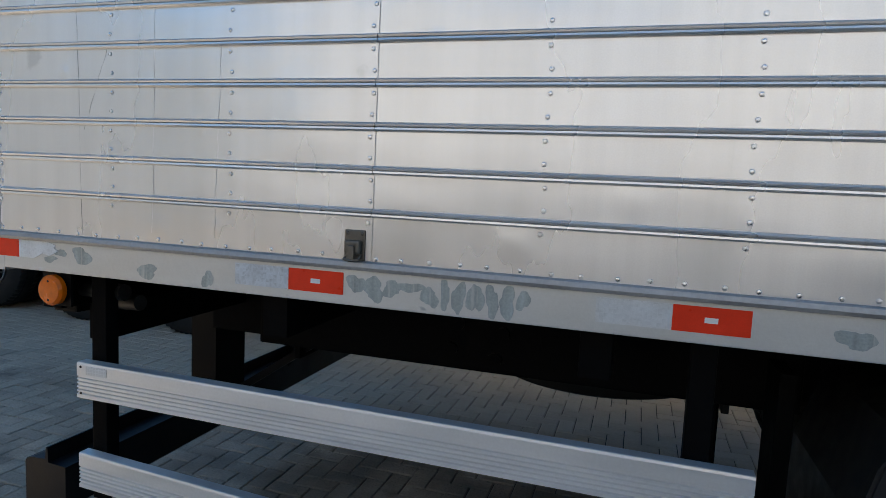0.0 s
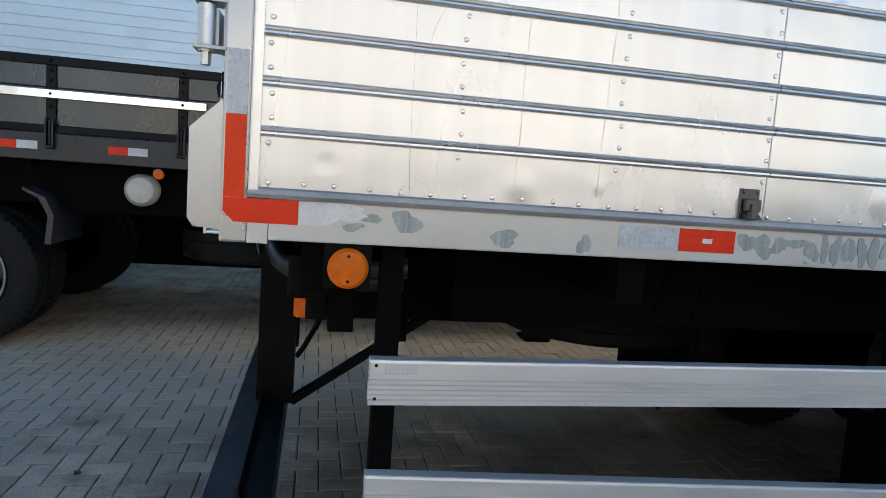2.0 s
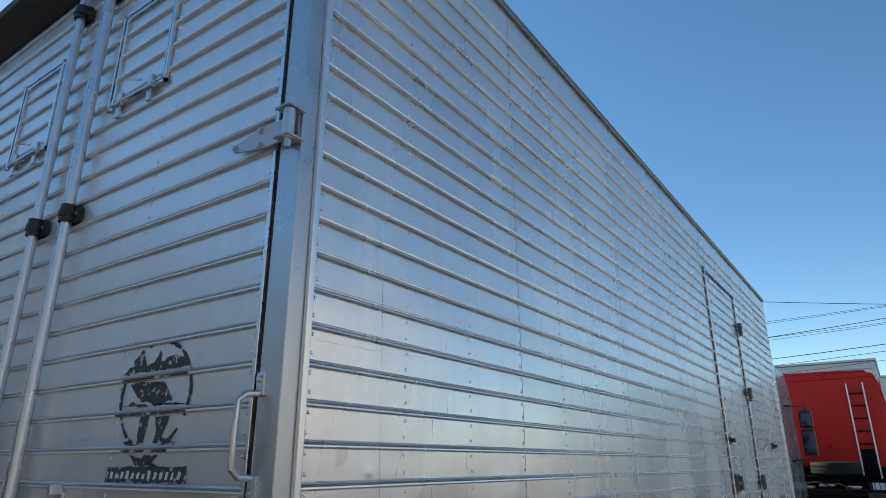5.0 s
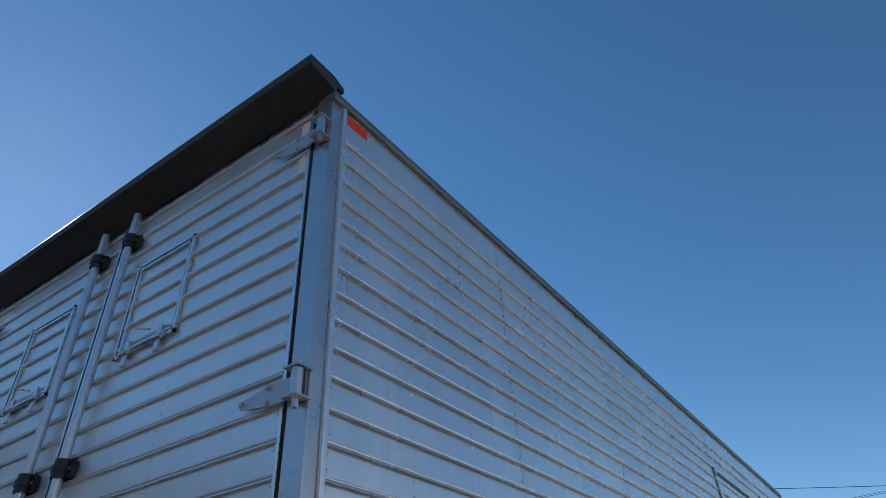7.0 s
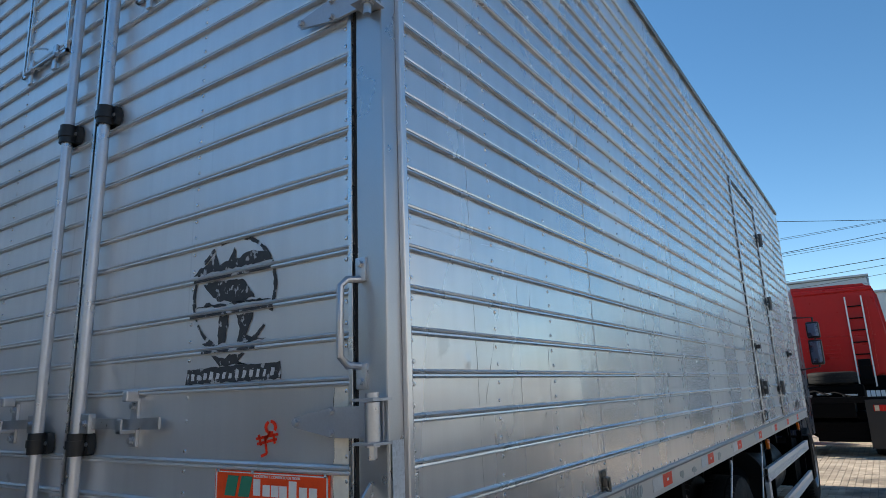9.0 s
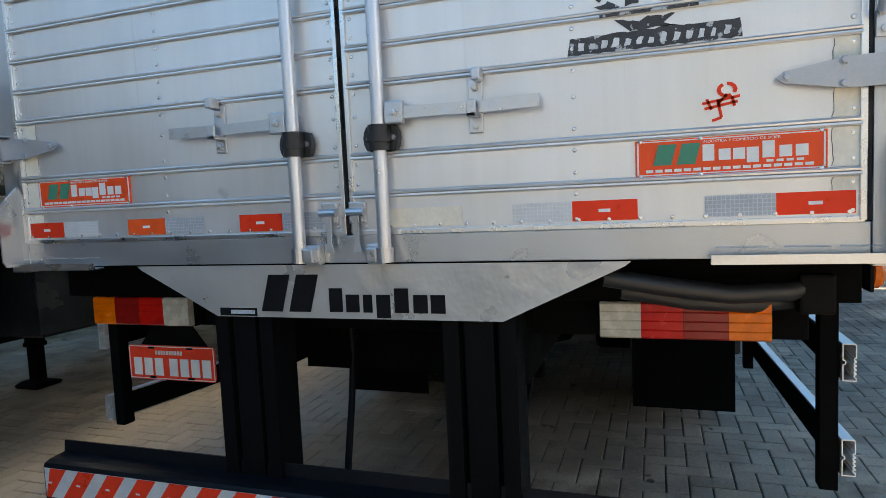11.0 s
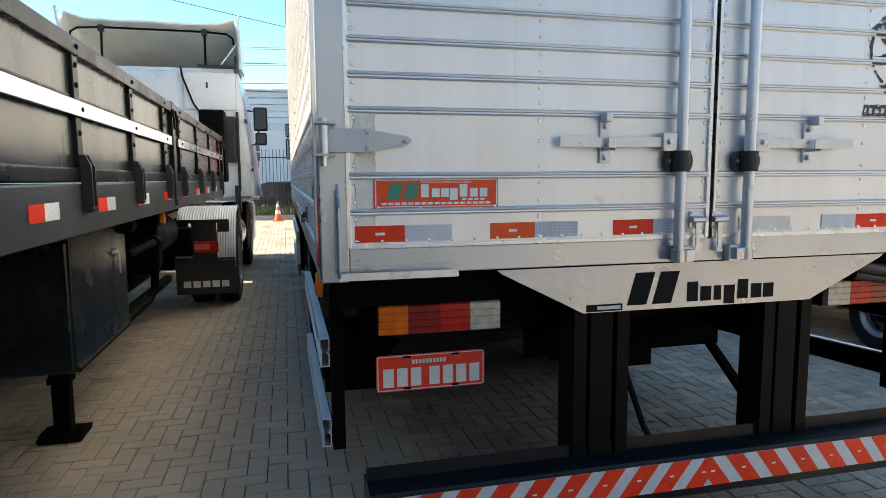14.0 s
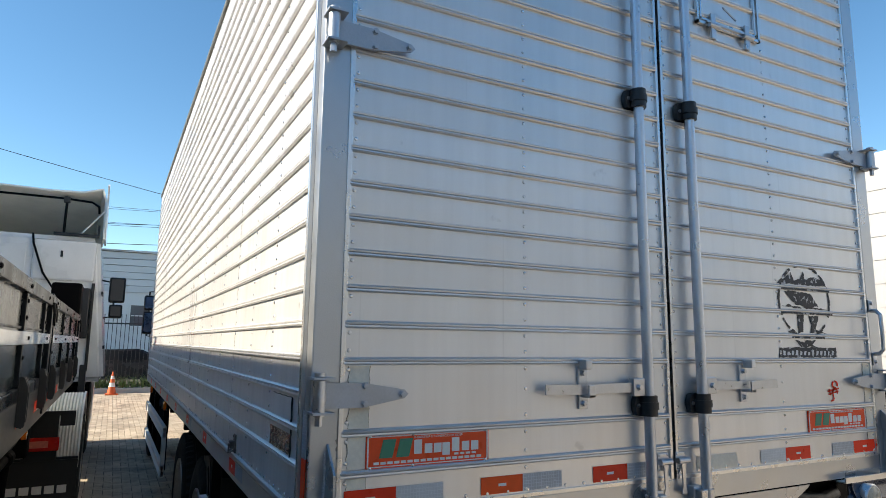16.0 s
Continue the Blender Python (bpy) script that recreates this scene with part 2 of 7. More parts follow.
BLACK_M = mat("dull_black_steel", (0.003, 0.003, 0.0032), 0.7, 0.0, 0.25, 5, 0.0008, 70, 0.1, None, ((0.007, 0.006, 0.005), 0.62, 4.0, 0.2), 0, 0.1, 0.05)
BUMPER_BLK = mat("bumper_black", (0.005, 0.0058, 0.0085), 0.42, 0.0, 0.15, 8, 0.0005, 60, spec=0.25)
CAST = mat("black_plastic", (0.016, 0.016, 0.017), 0.45, 0.0, 0.15, 20, 0.0006, 160)
RUBBER = mat("tyre_rubber", (0.011, 0.011, 0.011), 0.72, 0.0, 0.2, 9, 0.0012, 120, 0.08, None, ((0.035, 0.033, 0.03), 0.62, 5, 0.2), spec=0.25)
RIM = mat("rim_steel", (0.33, 0.34, 0.36), 0.42, 0.85, 0.18, 12, 0.0005, 90, 0.05, None, ((0.12, 0.11, 0.10), 0.62, 8, 0.15))
RED = mat("red_reflective_tape", (0.93, 0.050, 0.018), 0.35, 0, 0.06, 25, 0.0002, 400, 0.1, spec=0.2)
ORANGE = mat("faded_orange_tape", (0.95, 0.11, 0.025), 0.4, 0, 0.12, 16, 0.0002, 400, 0.05, spec=0.2)
WHITE_T = mat("white_reflective_tape", (0.60, 0.62, 0.63), 0.4, 0, 0.08, 20, 0.0002, 400, 0.12)
GREY_T = mat("grey_reflective_tape", (0.36, 0.40, 0.44), 0.4, 0.1, 0.10, 20, 0.0003, 500, 0.06)
PLATE_RED = mat("plate_red", (0.94, 0.065, 0.028), 0.4, 0, 0.10, 30, 0.0003, 200, 0, None, ((0.12, 0.05, 0.04), 0.72, 30, 0.05), spec=0.25)
SIGN_RED = mat("sign_red", (0.94, 0.092, 0.026), 0.35, 0, 0.06, 20, 0.0002, 300, spec=0.25)
INK = mat("black_ink", (0.008, 0.008, 0.009), 0.6, 0, 0.2, 25, 0.0002, 300, spec=0.1)
INK_W = mat("white_ink", (0.76, 0.76, 0.74), 0.5, 0, 0.05, 25)
INK_G = mat("green_ink", (0.03, 0.24, 0.15), 0.5, 0, 0.05, 25)
INK_DW = mat("worn_print", (0.055, 0.057, 0.060), 0.6, 0.2, 0.3, 30, 0.0002, 300, 0, None, ((0.50, 0.51, 0.52), 0.57, 34, 0.03))
SEAL = mat("old_sealant", (0.80, 0.74, 0.62), 0.7, 0, 0.10, 14, 0.0006, 90, 0, None, ((0.26, 0.21, 0.16), 0.71, 26, 0.04))
LENS_A = mat("amber_lens", (0.74, 0.14, 0.006), 0.2, 0, 0.12, 30, 0.0004, 200, 0, None, None, 0.15, spec=0.3)
LENS_R = mat("red_lens", (0.52, 0.012, 0.008), 0.2, 0, 0.10, 30, 0.0004, 200, 0, None, None, 0.15, spec=0.3)
LENS_D = mat("deep_red_lens", (0.26, 0.010, 0.008), 0.16, 0, 0.12, 30, 0.0004, 200, 0, None, None, 0.25, spec=0.3)
LENS_W = mat("clear_lens", (0.48, 0.44, 0.35), 0.25, 0, 0.10, 30, 0.0004, 200, 0, None, None, 0.5)
DOOR_GAP = mat("door_gasket", (0.015, 0.015, 0.016), 0.8, 0, 0.2, 20)
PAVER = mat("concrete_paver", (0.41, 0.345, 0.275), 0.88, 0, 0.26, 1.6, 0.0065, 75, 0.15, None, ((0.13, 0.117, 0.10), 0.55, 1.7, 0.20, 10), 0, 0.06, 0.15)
yard_dirt_shade(PAVER)
honeycomb(GREY_T, 105, 1.5)
honeycomb(WHITE_T, 105, 1.2)
JOINT = mat("joint_sand", (0.085, 0.077, 0.066), 0.95, 0, 0.2, 20, 0.003, 200, 0, None, None, 0, 0.03, 0.2)


# ---- mesh tools ----
def part(name, bm, material, parent=None, label="", smooth=False):
    me = bpy.data.meshes.new(name)
    bmesh.ops.recalc_face_normals(bm, faces=bm.faces)
    if smooth:
        for f in bm.faces:
            f.smooth = True
    bm.to_mesh(me)
    bm.free()
    me.materials.append(material)
    if smooth:
        me.set_sharp_from_angle(angle=radians(35))
    return link(name, me, parent, label)


def link(name, me, parent=None, label="", loc=None):
    ob = new(name, me)
    if loc is not None:
        ob.location = loc
    if parent is not None:
        ob.parent = parent
        if parent.parent is None:
            ob.matrix_parent_inverse = Matrix.Translation(parent.location).inverted()
        else:
            ob.matrix_parent_inverse = Matrix.Identity(4)
    if label:
        ob["label"] = label
    return ob


def thing(name, loc, label, category, group="", kind=""):
    ob = new(name)
    ob.empty_display_size = 0.2
    ob.location = loc
    return tagged(ob, label, category, group, kind)


def B():
    return bmesh.new()


def box(bm, x0, x1, y0, y1, z0, z1, bevel=0.0):
    vs = [bm.verts.new((x, y, z)) for x in (x0, x1) for y in (y0, y1) for z in (z0, z1)]
    fs = [bm.faces.new([vs[i] for i in q]) for q in
          ((0, 1, 3, 2), (4, 6, 7, 5), (0, 4, 5, 1), (2, 3, 7, 6), (0, 2, 6, 4), (1, 5, 7, 3))]
    if bevel:
        es = list({e for f in fs for e in f.edges})
        bmesh.ops.bevel(bm, geom=es, offset=bevel, segments=2, profile=0.6, affect="EDGES")
    return bm


def rbox(*a, bevel=0.004):
    return box(B(), *a, bevel=bevel)


def place(axis, u, v, a):
    return {"x": (a, u, v), "y": (u, a, v), "z": (u, v, a)}[axis]


def prism(bm, poly, axis, a0, a1):
    """A polygon pulled along an axis: in (y, z) for x, (x, z) for y, (x, y) for z."""
    lo = [bm.verts.new(place(axis, u, v, a0)) for u, v in poly]
    hi = [bm.verts.new(place(axis, u, v, a1)) for u, v in poly]
    k = len(poly)
    for i in range(k):
        bm.faces.new((lo[i], lo[(i + 1) % k], hi[(i + 1) % k], hi[i]))
    bm.faces.new(lo[::-1])
    bm.faces.new(hi)
    return bm


def turn(bm, profile, centre, axis, seg=32, closed=True):
    """A profile of (radius, along) turned round an axis through the centre."""
    rings = []
    for r, h in profile:
        ring = []
        for i in range(seg):
            a = 2 * math.pi * i / seg
            u, v = r * math.cos(a), r * math.sin(a)
            p = place(axis, u, v, h)
            ring.append(bm.verts.new((centre[0] + p[0], centre[1] + p[1], centre[2] + p[2])))
        rings.append(ring)
    for a, c in zip(rings, rings[1:]):
        for i in range(seg):
            bm.faces.new((a[i], a[(i + 1) % seg], c[(i + 1) % seg], c[i]))
    if closed:
        bm.faces.new(rings[0][::-1])
        bm.faces.new(rings[-1])
    return bm


def tube(bm, pts, r, seg=10):
    """A round bar along points."""
    pts = [Vector(p) for p in pts]
    rings = []
    for i, p in enumerate(pts):
        d = (pts[min(i + 1, len(pts) - 1)] - pts[max(i - 1, 0)]).normalized()
        u = d.orthogonal().normalized()
        if rings:
            u = (old - d * old.dot(d)).normalized()
        old = u
        w = d.cross(u)
        rings.append([bm.verts.new(p + r * (math.cos(2 * math.pi * k / seg) * u + math.sin(2 * math.pi * k / seg) * w)) for k in range(seg)])
    for a, c in zip(rings, rings[1:]):
        for i in range(seg):
            bm.faces.new((a[i], a[(i + 1) % seg], c[(i + 1) % seg], c[i]))
    bm.faces.new(rings[0][::-1])
    bm.faces.new(rings[-1])
    return bm


def bar(bm, p, q, w, h):
    """A straight bar of square section from p to q."""
    p, q = Vector(p), Vector(q)
    d = (q - p).normalized()
    u = d.cross(Vector((0, 0, 1)))
    u = u.normalized() if u.length > 1e-3 else Vector((1, 0, 0))
    v = u.cross(d)
    vs = [[bm.verts.new(c + u * a * w / 2 + v * b * h / 2) for a, b in ((-1, -1), (1, -1), (1, 1), (-1, 1))] for c in (p, q)]
    for i in range(4):
        bm.faces.new((vs[0][i], vs[0][(i + 1) % 4], vs[1][(i + 1) % 4], vs[1][i]))
    bm.faces.new(vs[0][::-1])
    bm.faces.new(vs[1])
    return bm


def dome(bm, c, normal, r, h):
    """A rivet head."""
    n = Vector(normal)
    u = n.orthogonal().normalized()
    w = n.cross(u)
    c = Vector(c)
    rings = []
    for f, g in ((1.0, 0.0), (0.75, 0.7)):
        rings.append([bm.verts.new(c + n * h * g + r * f * (math.cos(k * math.pi / 4) * u + math.sin(k * math.pi / 4) * w)) for k in range(8)])
    top = bm.verts.new(c + n * h)
    for i in range(8):
        j = (i + 1) % 8
        bm.faces.new((rings[0][i], rings[0][j], rings[1][j], rings[1][i]))
        bm.faces.new((rings[1][i], rings[1][j], top))


def hexbolt(bm, c, axis, r, h):
    turn(bm, ((r * 1.35, 0), (r * 1.35, h * 0.25), (r, h * 0.25), (r, h), (r * 0.5, h * 1.05)), c, axis, 6)


def dents(bm, spots):
    """Knocks in a sheet: centre, reach and depth of each, along y or x."""
    for v in bm.verts:
        for c, reach, depth in spots:
            d = (v.co - Vector(c)).length
            if d < reach:
                v.co += Vector(depth) * (0.5 + 0.5 * math.cos(math.pi * d / reach))


# ---- ground ----
ground = tagged(part("ground", box(B(), -220, 220, -220, 220, -0.3, -0.012), JOINT),
                "grey concrete paving of the truck yard, reaching far out", "ground", kind="structure")

# ---- the box truck ----
W, L = 2.665, 8.26
ZB, ZR, ZT = 1.22, 1.325, 3.87
truck = thing("box_truck", (4.5, W / 2, 0), "silver aluminium box truck with closed rear doors, parked on paving", "truck")


def plank_mesh(name, length, height, axis, out, ridge=True, cuts=1):
    """A rolled strip, from 0 to length along the axis and 0 to height, with its double bead at the top. out: the outer side, -1 or 1."""
    prof = [(0, 0.0), (0, height)]
    if ridge:
        h = height
        prof = [(0, 0.0), (0, h - 0.0215), (0.0080, h - 0.0208), (0.0112, h - 0.0170), (0.0106, h - 0.0128), (0.0050, h - 0.0112),
                (0.0102, h - 0.0096), (0.0112, h - 0.0055), (0.0070, h - 0.0018), (0, h - 0.0005)]
    bm = B()
    rows = []
    for i in range(cuts + 1):
        a = length * i / cuts
        rows.append([bm.verts.new((a, out * d, z) if axis == "x" else (out * d, a, z)) for d, z in prof])
    for p, q in zip(rows, rows[1:]):
        for i in range(len(prof) - 1):
            bm.faces.new((p[i], q[i], q[i + 1], p[i + 1]))
    bmesh.ops.recalc_face_normals(bm, faces=bm.faces)
    want = Vector((0, out, 0)) if axis == "x" else Vector((out, 0, 0))
    if sum((f.normal.dot(want) for f in bm.faces)) < 0:
        bmesh.ops.reverse_faces(bm, faces=bm.faces)
    ret = bmesh.ops.solidify(bm, geom=bm.faces[:], thickness=0.002)
    me = bpy.data.meshes.new(name)
    bm.to_mesh(me)
    bm.free()
    return me


Z0, PITCH, RIDGES = 1.447, 0.0975, 24
BAYS = ((0.062, 1.222), (1.224, 2.476), (2.478, 3.610), (3.612, 4.826), (4.830, 6.064), (6.068, 7.340), (7.342, 8.215))


def side_rows():
    """Height of the foot of each strip, its height, and whether it ends in a bead."""
    tops = [Z0 + PITCH * k + 0.0105 for k in range(RIDGES)]
    rows, z = [], ZR
    for t in tops:
        rows.append((z, t - z, True))
        z = t
    rows.append((z, ZT - z, False))
    return rows


def side_wall(name, y, out, label, skin):
    wall = part(name, box(B(), 0.05, L - 0.02, y - out * 0.004, y - out * 0.034, ZR - 0.01, ZT), ALU_T, truck, label)
    made = {}
    for a, b in BAYS:
        for z, h, ridge in side_rows():
            key = (round(b - a, 4), round(h, 4), ridge)
            if key not in made:
                made[key] = plank_mesh("plank", b - a, h, "x", out, ridge)
                made[key].materials.append(skin)
            link("plank", made[key], wall, "", (a, y, z))
    # rivets in pairs at every upright behind the sheet, and a close row along the foot
    bm = B()
    cols = [0.086, 0.475, 0.838] + [1.212 + 0.396 * i for i in range(18)]
    for x in cols:
        for z, h, ridge in side_rows():
            if h > 0.05:
                if z > 1.4:
                    dome(bm, (x + 0.003 * math.sin(z * 40), y, z + 0.016), (0, out, 0), 0.0058, 0.0034)
                dome(bm, (x + 0.003 * math.sin(z * 31), y, z + h - 0.034), (0, out, 0), 0.0058, 0.0034)
    for i in range(120):
        dome(bm, (0.088 + 0.0672 * i + 0.004 * math.sin(i * 2.3), y, ZR + 0.018 + 0.002 * math.sin(i)), (0, out, 0), 0.0058, 0.0034)
    tagged(part("rivet_head", bm, RIVET, wall, "", True), kind="stuff")
    # cover strips at the sheet joints
    for a, b in BAYS[1:]:
        part("joint_strip", box(B(), a - 0.002, a + 0.0002, y + out * 0.0008, y - out * 0.003, ZR, ZT), TRIM_D, wall)
    return wall


wall_r = side_wall("right_wall", 0.0, -1, "ribbed aluminium side sheets with riveted joints and small dents", ALU)
wall_l = side_wall("left_wall", W, 1, "ribbed aluminium side sheets with riveted joints", ALU_L)
# fine upright scratches across the strips of the right side, and one level scrape
SCRATCH = mat("scratched_metal", (0.42, 0.42, 0.43), 0.6, 0.3, 0.2, 30)
for x, z0, z1, lean, seed in ((0.375, 1.34, 2.78, -0.03, 1), (0.385, 1.62, 1.86, 0.09, 2), (0.605, 1.36, 2.10, 0.012, 4),
                              (0.70, 1.92, 2.25, -0.01, 6), (0.795, 1.36, 1.85, 0.016, 7)):
    pts = [(x + lean * k / 24 + 0.0014 * math.sin(k * 0.8 + seed * 2.7) + 0.001 * math.sin(k * 2.9 + seed), -0.0001 - 0.0004 * math.sin(k * 0.9 + seed), z0 + (z1 - z0) * k / 24) for k in range(25)]
    part("scratch", tube(B(), pts, 0.0004, 4), SCRATCH, wall_r)
pts = [(0.10 + 0.49 * k / 14, -0.0001 - 0.0005 * math.sin(k * 1.3), 2.093 + 0.010 * k / 14 + 0.0012 * math.sin(k * 1.9)) for k in range(15)]
part("scratch", tube(B(), pts, 0.0004, 4), SCRATCH, wall_r)
# flaked paint on the right rail: islands of bluish bare metal with ragged rims
fl = random.Random(21)


def flake(x, z, rx, rz, seed):
    pts = []
    for k in range(26):
        a = 2 * math.pi * k / 26
        f = 1 + 0.20 * math.sin(2 * a + seed) + 0.13 * math.sin(3 * a + 2.3 * seed) + 0.06 * math.sin(7 * a + seed) + fl.uniform(-0.04, 0.04)
        pts.append((x + rx * f * math.cos(a), max(ZB + 0.012, min(ZR - 0.016, z + rz * f * math.sin(a)))))
    part("bare_patch", prism(B(), pts, "y", -0.0023 - 0.00005 * seed, -0.0014), BARE, truck)


for k, (x, z, rx, rz) in enumerate(((0.262, 1.264, 0.022, 0.009), (0.300, 1.284, 0.018, 0.011), (0.374, 1.280, 0.032, 0.022), (0.590, 1.258, 0.034, 0.017),
                                    (0.778, 1.254, 0.016, 0.022), (1.188, 1.280, 0.022, 0.022), (1.232, 1.272, 0.026, 0.026), (1.276, 1.276, 0.022, 0.018), (1.322, 1.284, 0.030, 0.012), (1.368, 1.266, 0.020, 0.022),
                                    (1.404, 1.276, 0.012, 0.032), (1.436, 1.272, 0.016, 0.034), (1.474, 1.274, 0.018, 0.034), (1.512, 1.270, 0.014, 0.036), (1.546, 1.272, 0.018, 0.034), (1.580, 1.280, 0.014, 0.022),
                                    (2.205, 1.268, 0.030, 0.020), (2.44, 1.262, 0.05, 0.012), (3.05, 1.27, 0.045, 0.018))):
    flake(x, z, rx, rz, k * 1.7)
# crumpled repair patch with a torn edge near the rear foot of the left side
cr = random.Random(3)
bm = B()
grid = [[bm.verts.new((0.172 + 0.26 * i / 40, W + 0.0032 + (0.0022 * math.sin(i * 0.9 + 0.5 * k + 2 * math.sin(k * 0.7)) + cr.uniform(-0.0007, 0.0007)) * (0.25 if i > 24 else 1.0) * (0 < i < 40 and 0 < k < 14),
                         1.459 + 0.060 * k / 14)) for k in range(15)] for i in range(41)]
for p, q in zip(grid, grid[1:]):
    for k in range(14):
        bm.faces.new((p[k], q[k], q[k + 1], p[k + 1]))
part("repair_patch", bm, CRUMPLE, wall_l, "crumpled aluminium patch", True)
part("repair_plate", box(B(), 0.172, 0.43, W + 0.0004, W + 0.0022, 1.5495, 1.620), ALU_L, wall_l, "flat patched sheet")
pts = [(0.166 + 0.003 * math.sin(k * 2.4), W + 0.004, 1.445 + 0.0175 * k) for k in range(11)]
part("torn_edge", tube(B(), pts, 0.0028, 5), DOOR_GAP, wall_l)
part("torn_edge", tube(B(), [(0.17 + 0.02 * k, W + 0.0022, 1.621 + 0.0012 * math.sin(k * 1.8)) for k in range(13)], 0.0012, 5), DOOR_GAP, wall_l)
for y, out in ((0.0, -1), (W, 1)):
    # floor rail, foot trim, corner post, edge trim and roof edge
    rail = part("floor_rail", rbox(0.092, L, min(y + out * 0.002, y - out * 0.05), max(y + out * 0.002, y - out * 0.05), ZB + 0.008, ZR - 0.012, bevel=0.003),
                SILVER_W, truck, "silver rail with flaking paint")
    bm = B()
    prism(bm, [(y + out * d, z) for d, z in ((-0.01, ZR - 0.012), (0.010, ZR - 0.012), (0.013, ZR - 0.004), (0.010, ZR + 0.006), (0.003, ZR + 0.010), (-0.01, ZR + 0.010))],
          "x", 0.05, L)
    part("foot_trim", bm, TRIM_D, truck)
    bm = rbox(-0.004, 0.0495, min(y, y - out * 0.085), max(y, y - out * 0.085), ZB, 3.91, bevel=0.005)
    part("corner_post", bm, SILVER, truck)
    part("rail_end", rbox(0.0500, 0.0915, min(y + out * 0.0012, y - out * 0.04), max(y + out * 0.0012, y - out * 0.04), ZB, ZR - 0.014, bevel=0.002), SILVER_W, truck)
    bm = rbox(0.050, 0.071, min(y + out * 0.0122, y - out * 0.02), max(y + out * 0.0122, y - out * 0.02), ZR, ZT, bevel=0.004)
    part("edge_trim", bm, ALU, truck)
    bm = B()
    prism(bm, [(y + out * d, z) for d, z in ((-0.04, 3.86), (0.016, 3.86), (0.020, 3.875), (0.014, 3.905), (-0.01, 3.925), (-0.04, 3.925))], "x", -0.01, L + 0.01)
    part("roof_edge", bm, mat("roof_edge_metal", (0.22, 0.22, 0.20), 0.5, 0.6, 0.2, 6, 0.0006, 90), truck)
    part("front_edge", rbox(L - 0.045, L + 0.005, min(y + out * 0.006, y - out * 0.03), max(y + out * 0.006, y - out * 0.03), ZB, 3.9, bevel=0.006), ALU_T, truck)
    # folded corner guard behind the post
    yy = y - out * 0.052
    bm = B()
    prism(bm, [(-0.003, 1.515), (-0.074, 1.445), (-0.074, 1.262), (-0.062, 1.244), (-0.003, 1.240)], "y", yy - 0.003, yy + 0.003)
    part("corner_guard", bm, SILVER, truck)
    bm = rbox(-0.040, 0.0, min(yy, yy - out * 0.36), max(yy, yy - out * 0.36), 1.230, 1.236, bevel=0.002)
    box(bm, -0.041, -0.036, min(yy, yy - out * 0.36), max(yy, yy - out * 0.36), 1.230, 1.252)
    part("guard_ledge", bm, ALU_T, truck)
    # weld along the guard and a ragged caulk line over the ledge
    wy = yy + out * 0.006
    wr = random.Random(13)
    pts = [(-0.004 - 0.0016 * (k % 2), wy + wr.uniform(-0.0012, 0.0012), 1.246 + 0.0036 * k) for k in range(70)]
    part("weld_bead", tube(B(), pts, 0.0030, 6), WELD, truck, "rough pale weld")
    for k0, k1 in ((0, 9), (10, 20), (22, 34)):
        pts = [(-0.0042, yy - out * (0.01 + 0.0102 * k), 1.2650 + 0.00006 * k + wr.uniform(-0.0006, 0.0008)) for k in range(k0, k1)]
        part("caulk_line", tube(B(), pts, 0.0013, 5), WELD, truck)
part("roof", box(B(), 0.0, L, 0.02, W - 0.02, 3.89, 3.915), ALU_T, truck)
part("front_wall", box(B(), L - 0.03, L - 0.002, 0.02, W - 0.02, ZB, 3.89), ALU_T, truck)
part("box_floor", box(B(), 0.02, L - 0.03, 0.055, W - 0.055, ZB + 0.02, ZB + 0.06), BLACK_M, truck)

# rear frame: sill, head and rain visor
part("rear_sill", rbox(0.0, 0.06, 0.086, W - 0.086, 1.240, 1.318, bevel=0.003), SILVER, truck)
part("rear_head", rbox(0.0, 0.06, 0.086, W - 0.086, 3.874, 3.93, bevel=0.003), SILVER, truck)
bm = B()
prism(bm, [(0.0, 3.900), (-0.150, 3.935), (-0.160, 3.96), (-0.150, 3.985), (-0.02, 3.980), (0.04, 3.955), (0.04, 3.932), (0.0, 3.932)], "y", -0.015, W + 0.015)
part("rain_visor", bm, mat("visor_metal", (0.045, 0.042, 0.040), 0.6, 0.2, 0.25, 5, 0.0008, 60), truck, "dark dull metal rain visor")


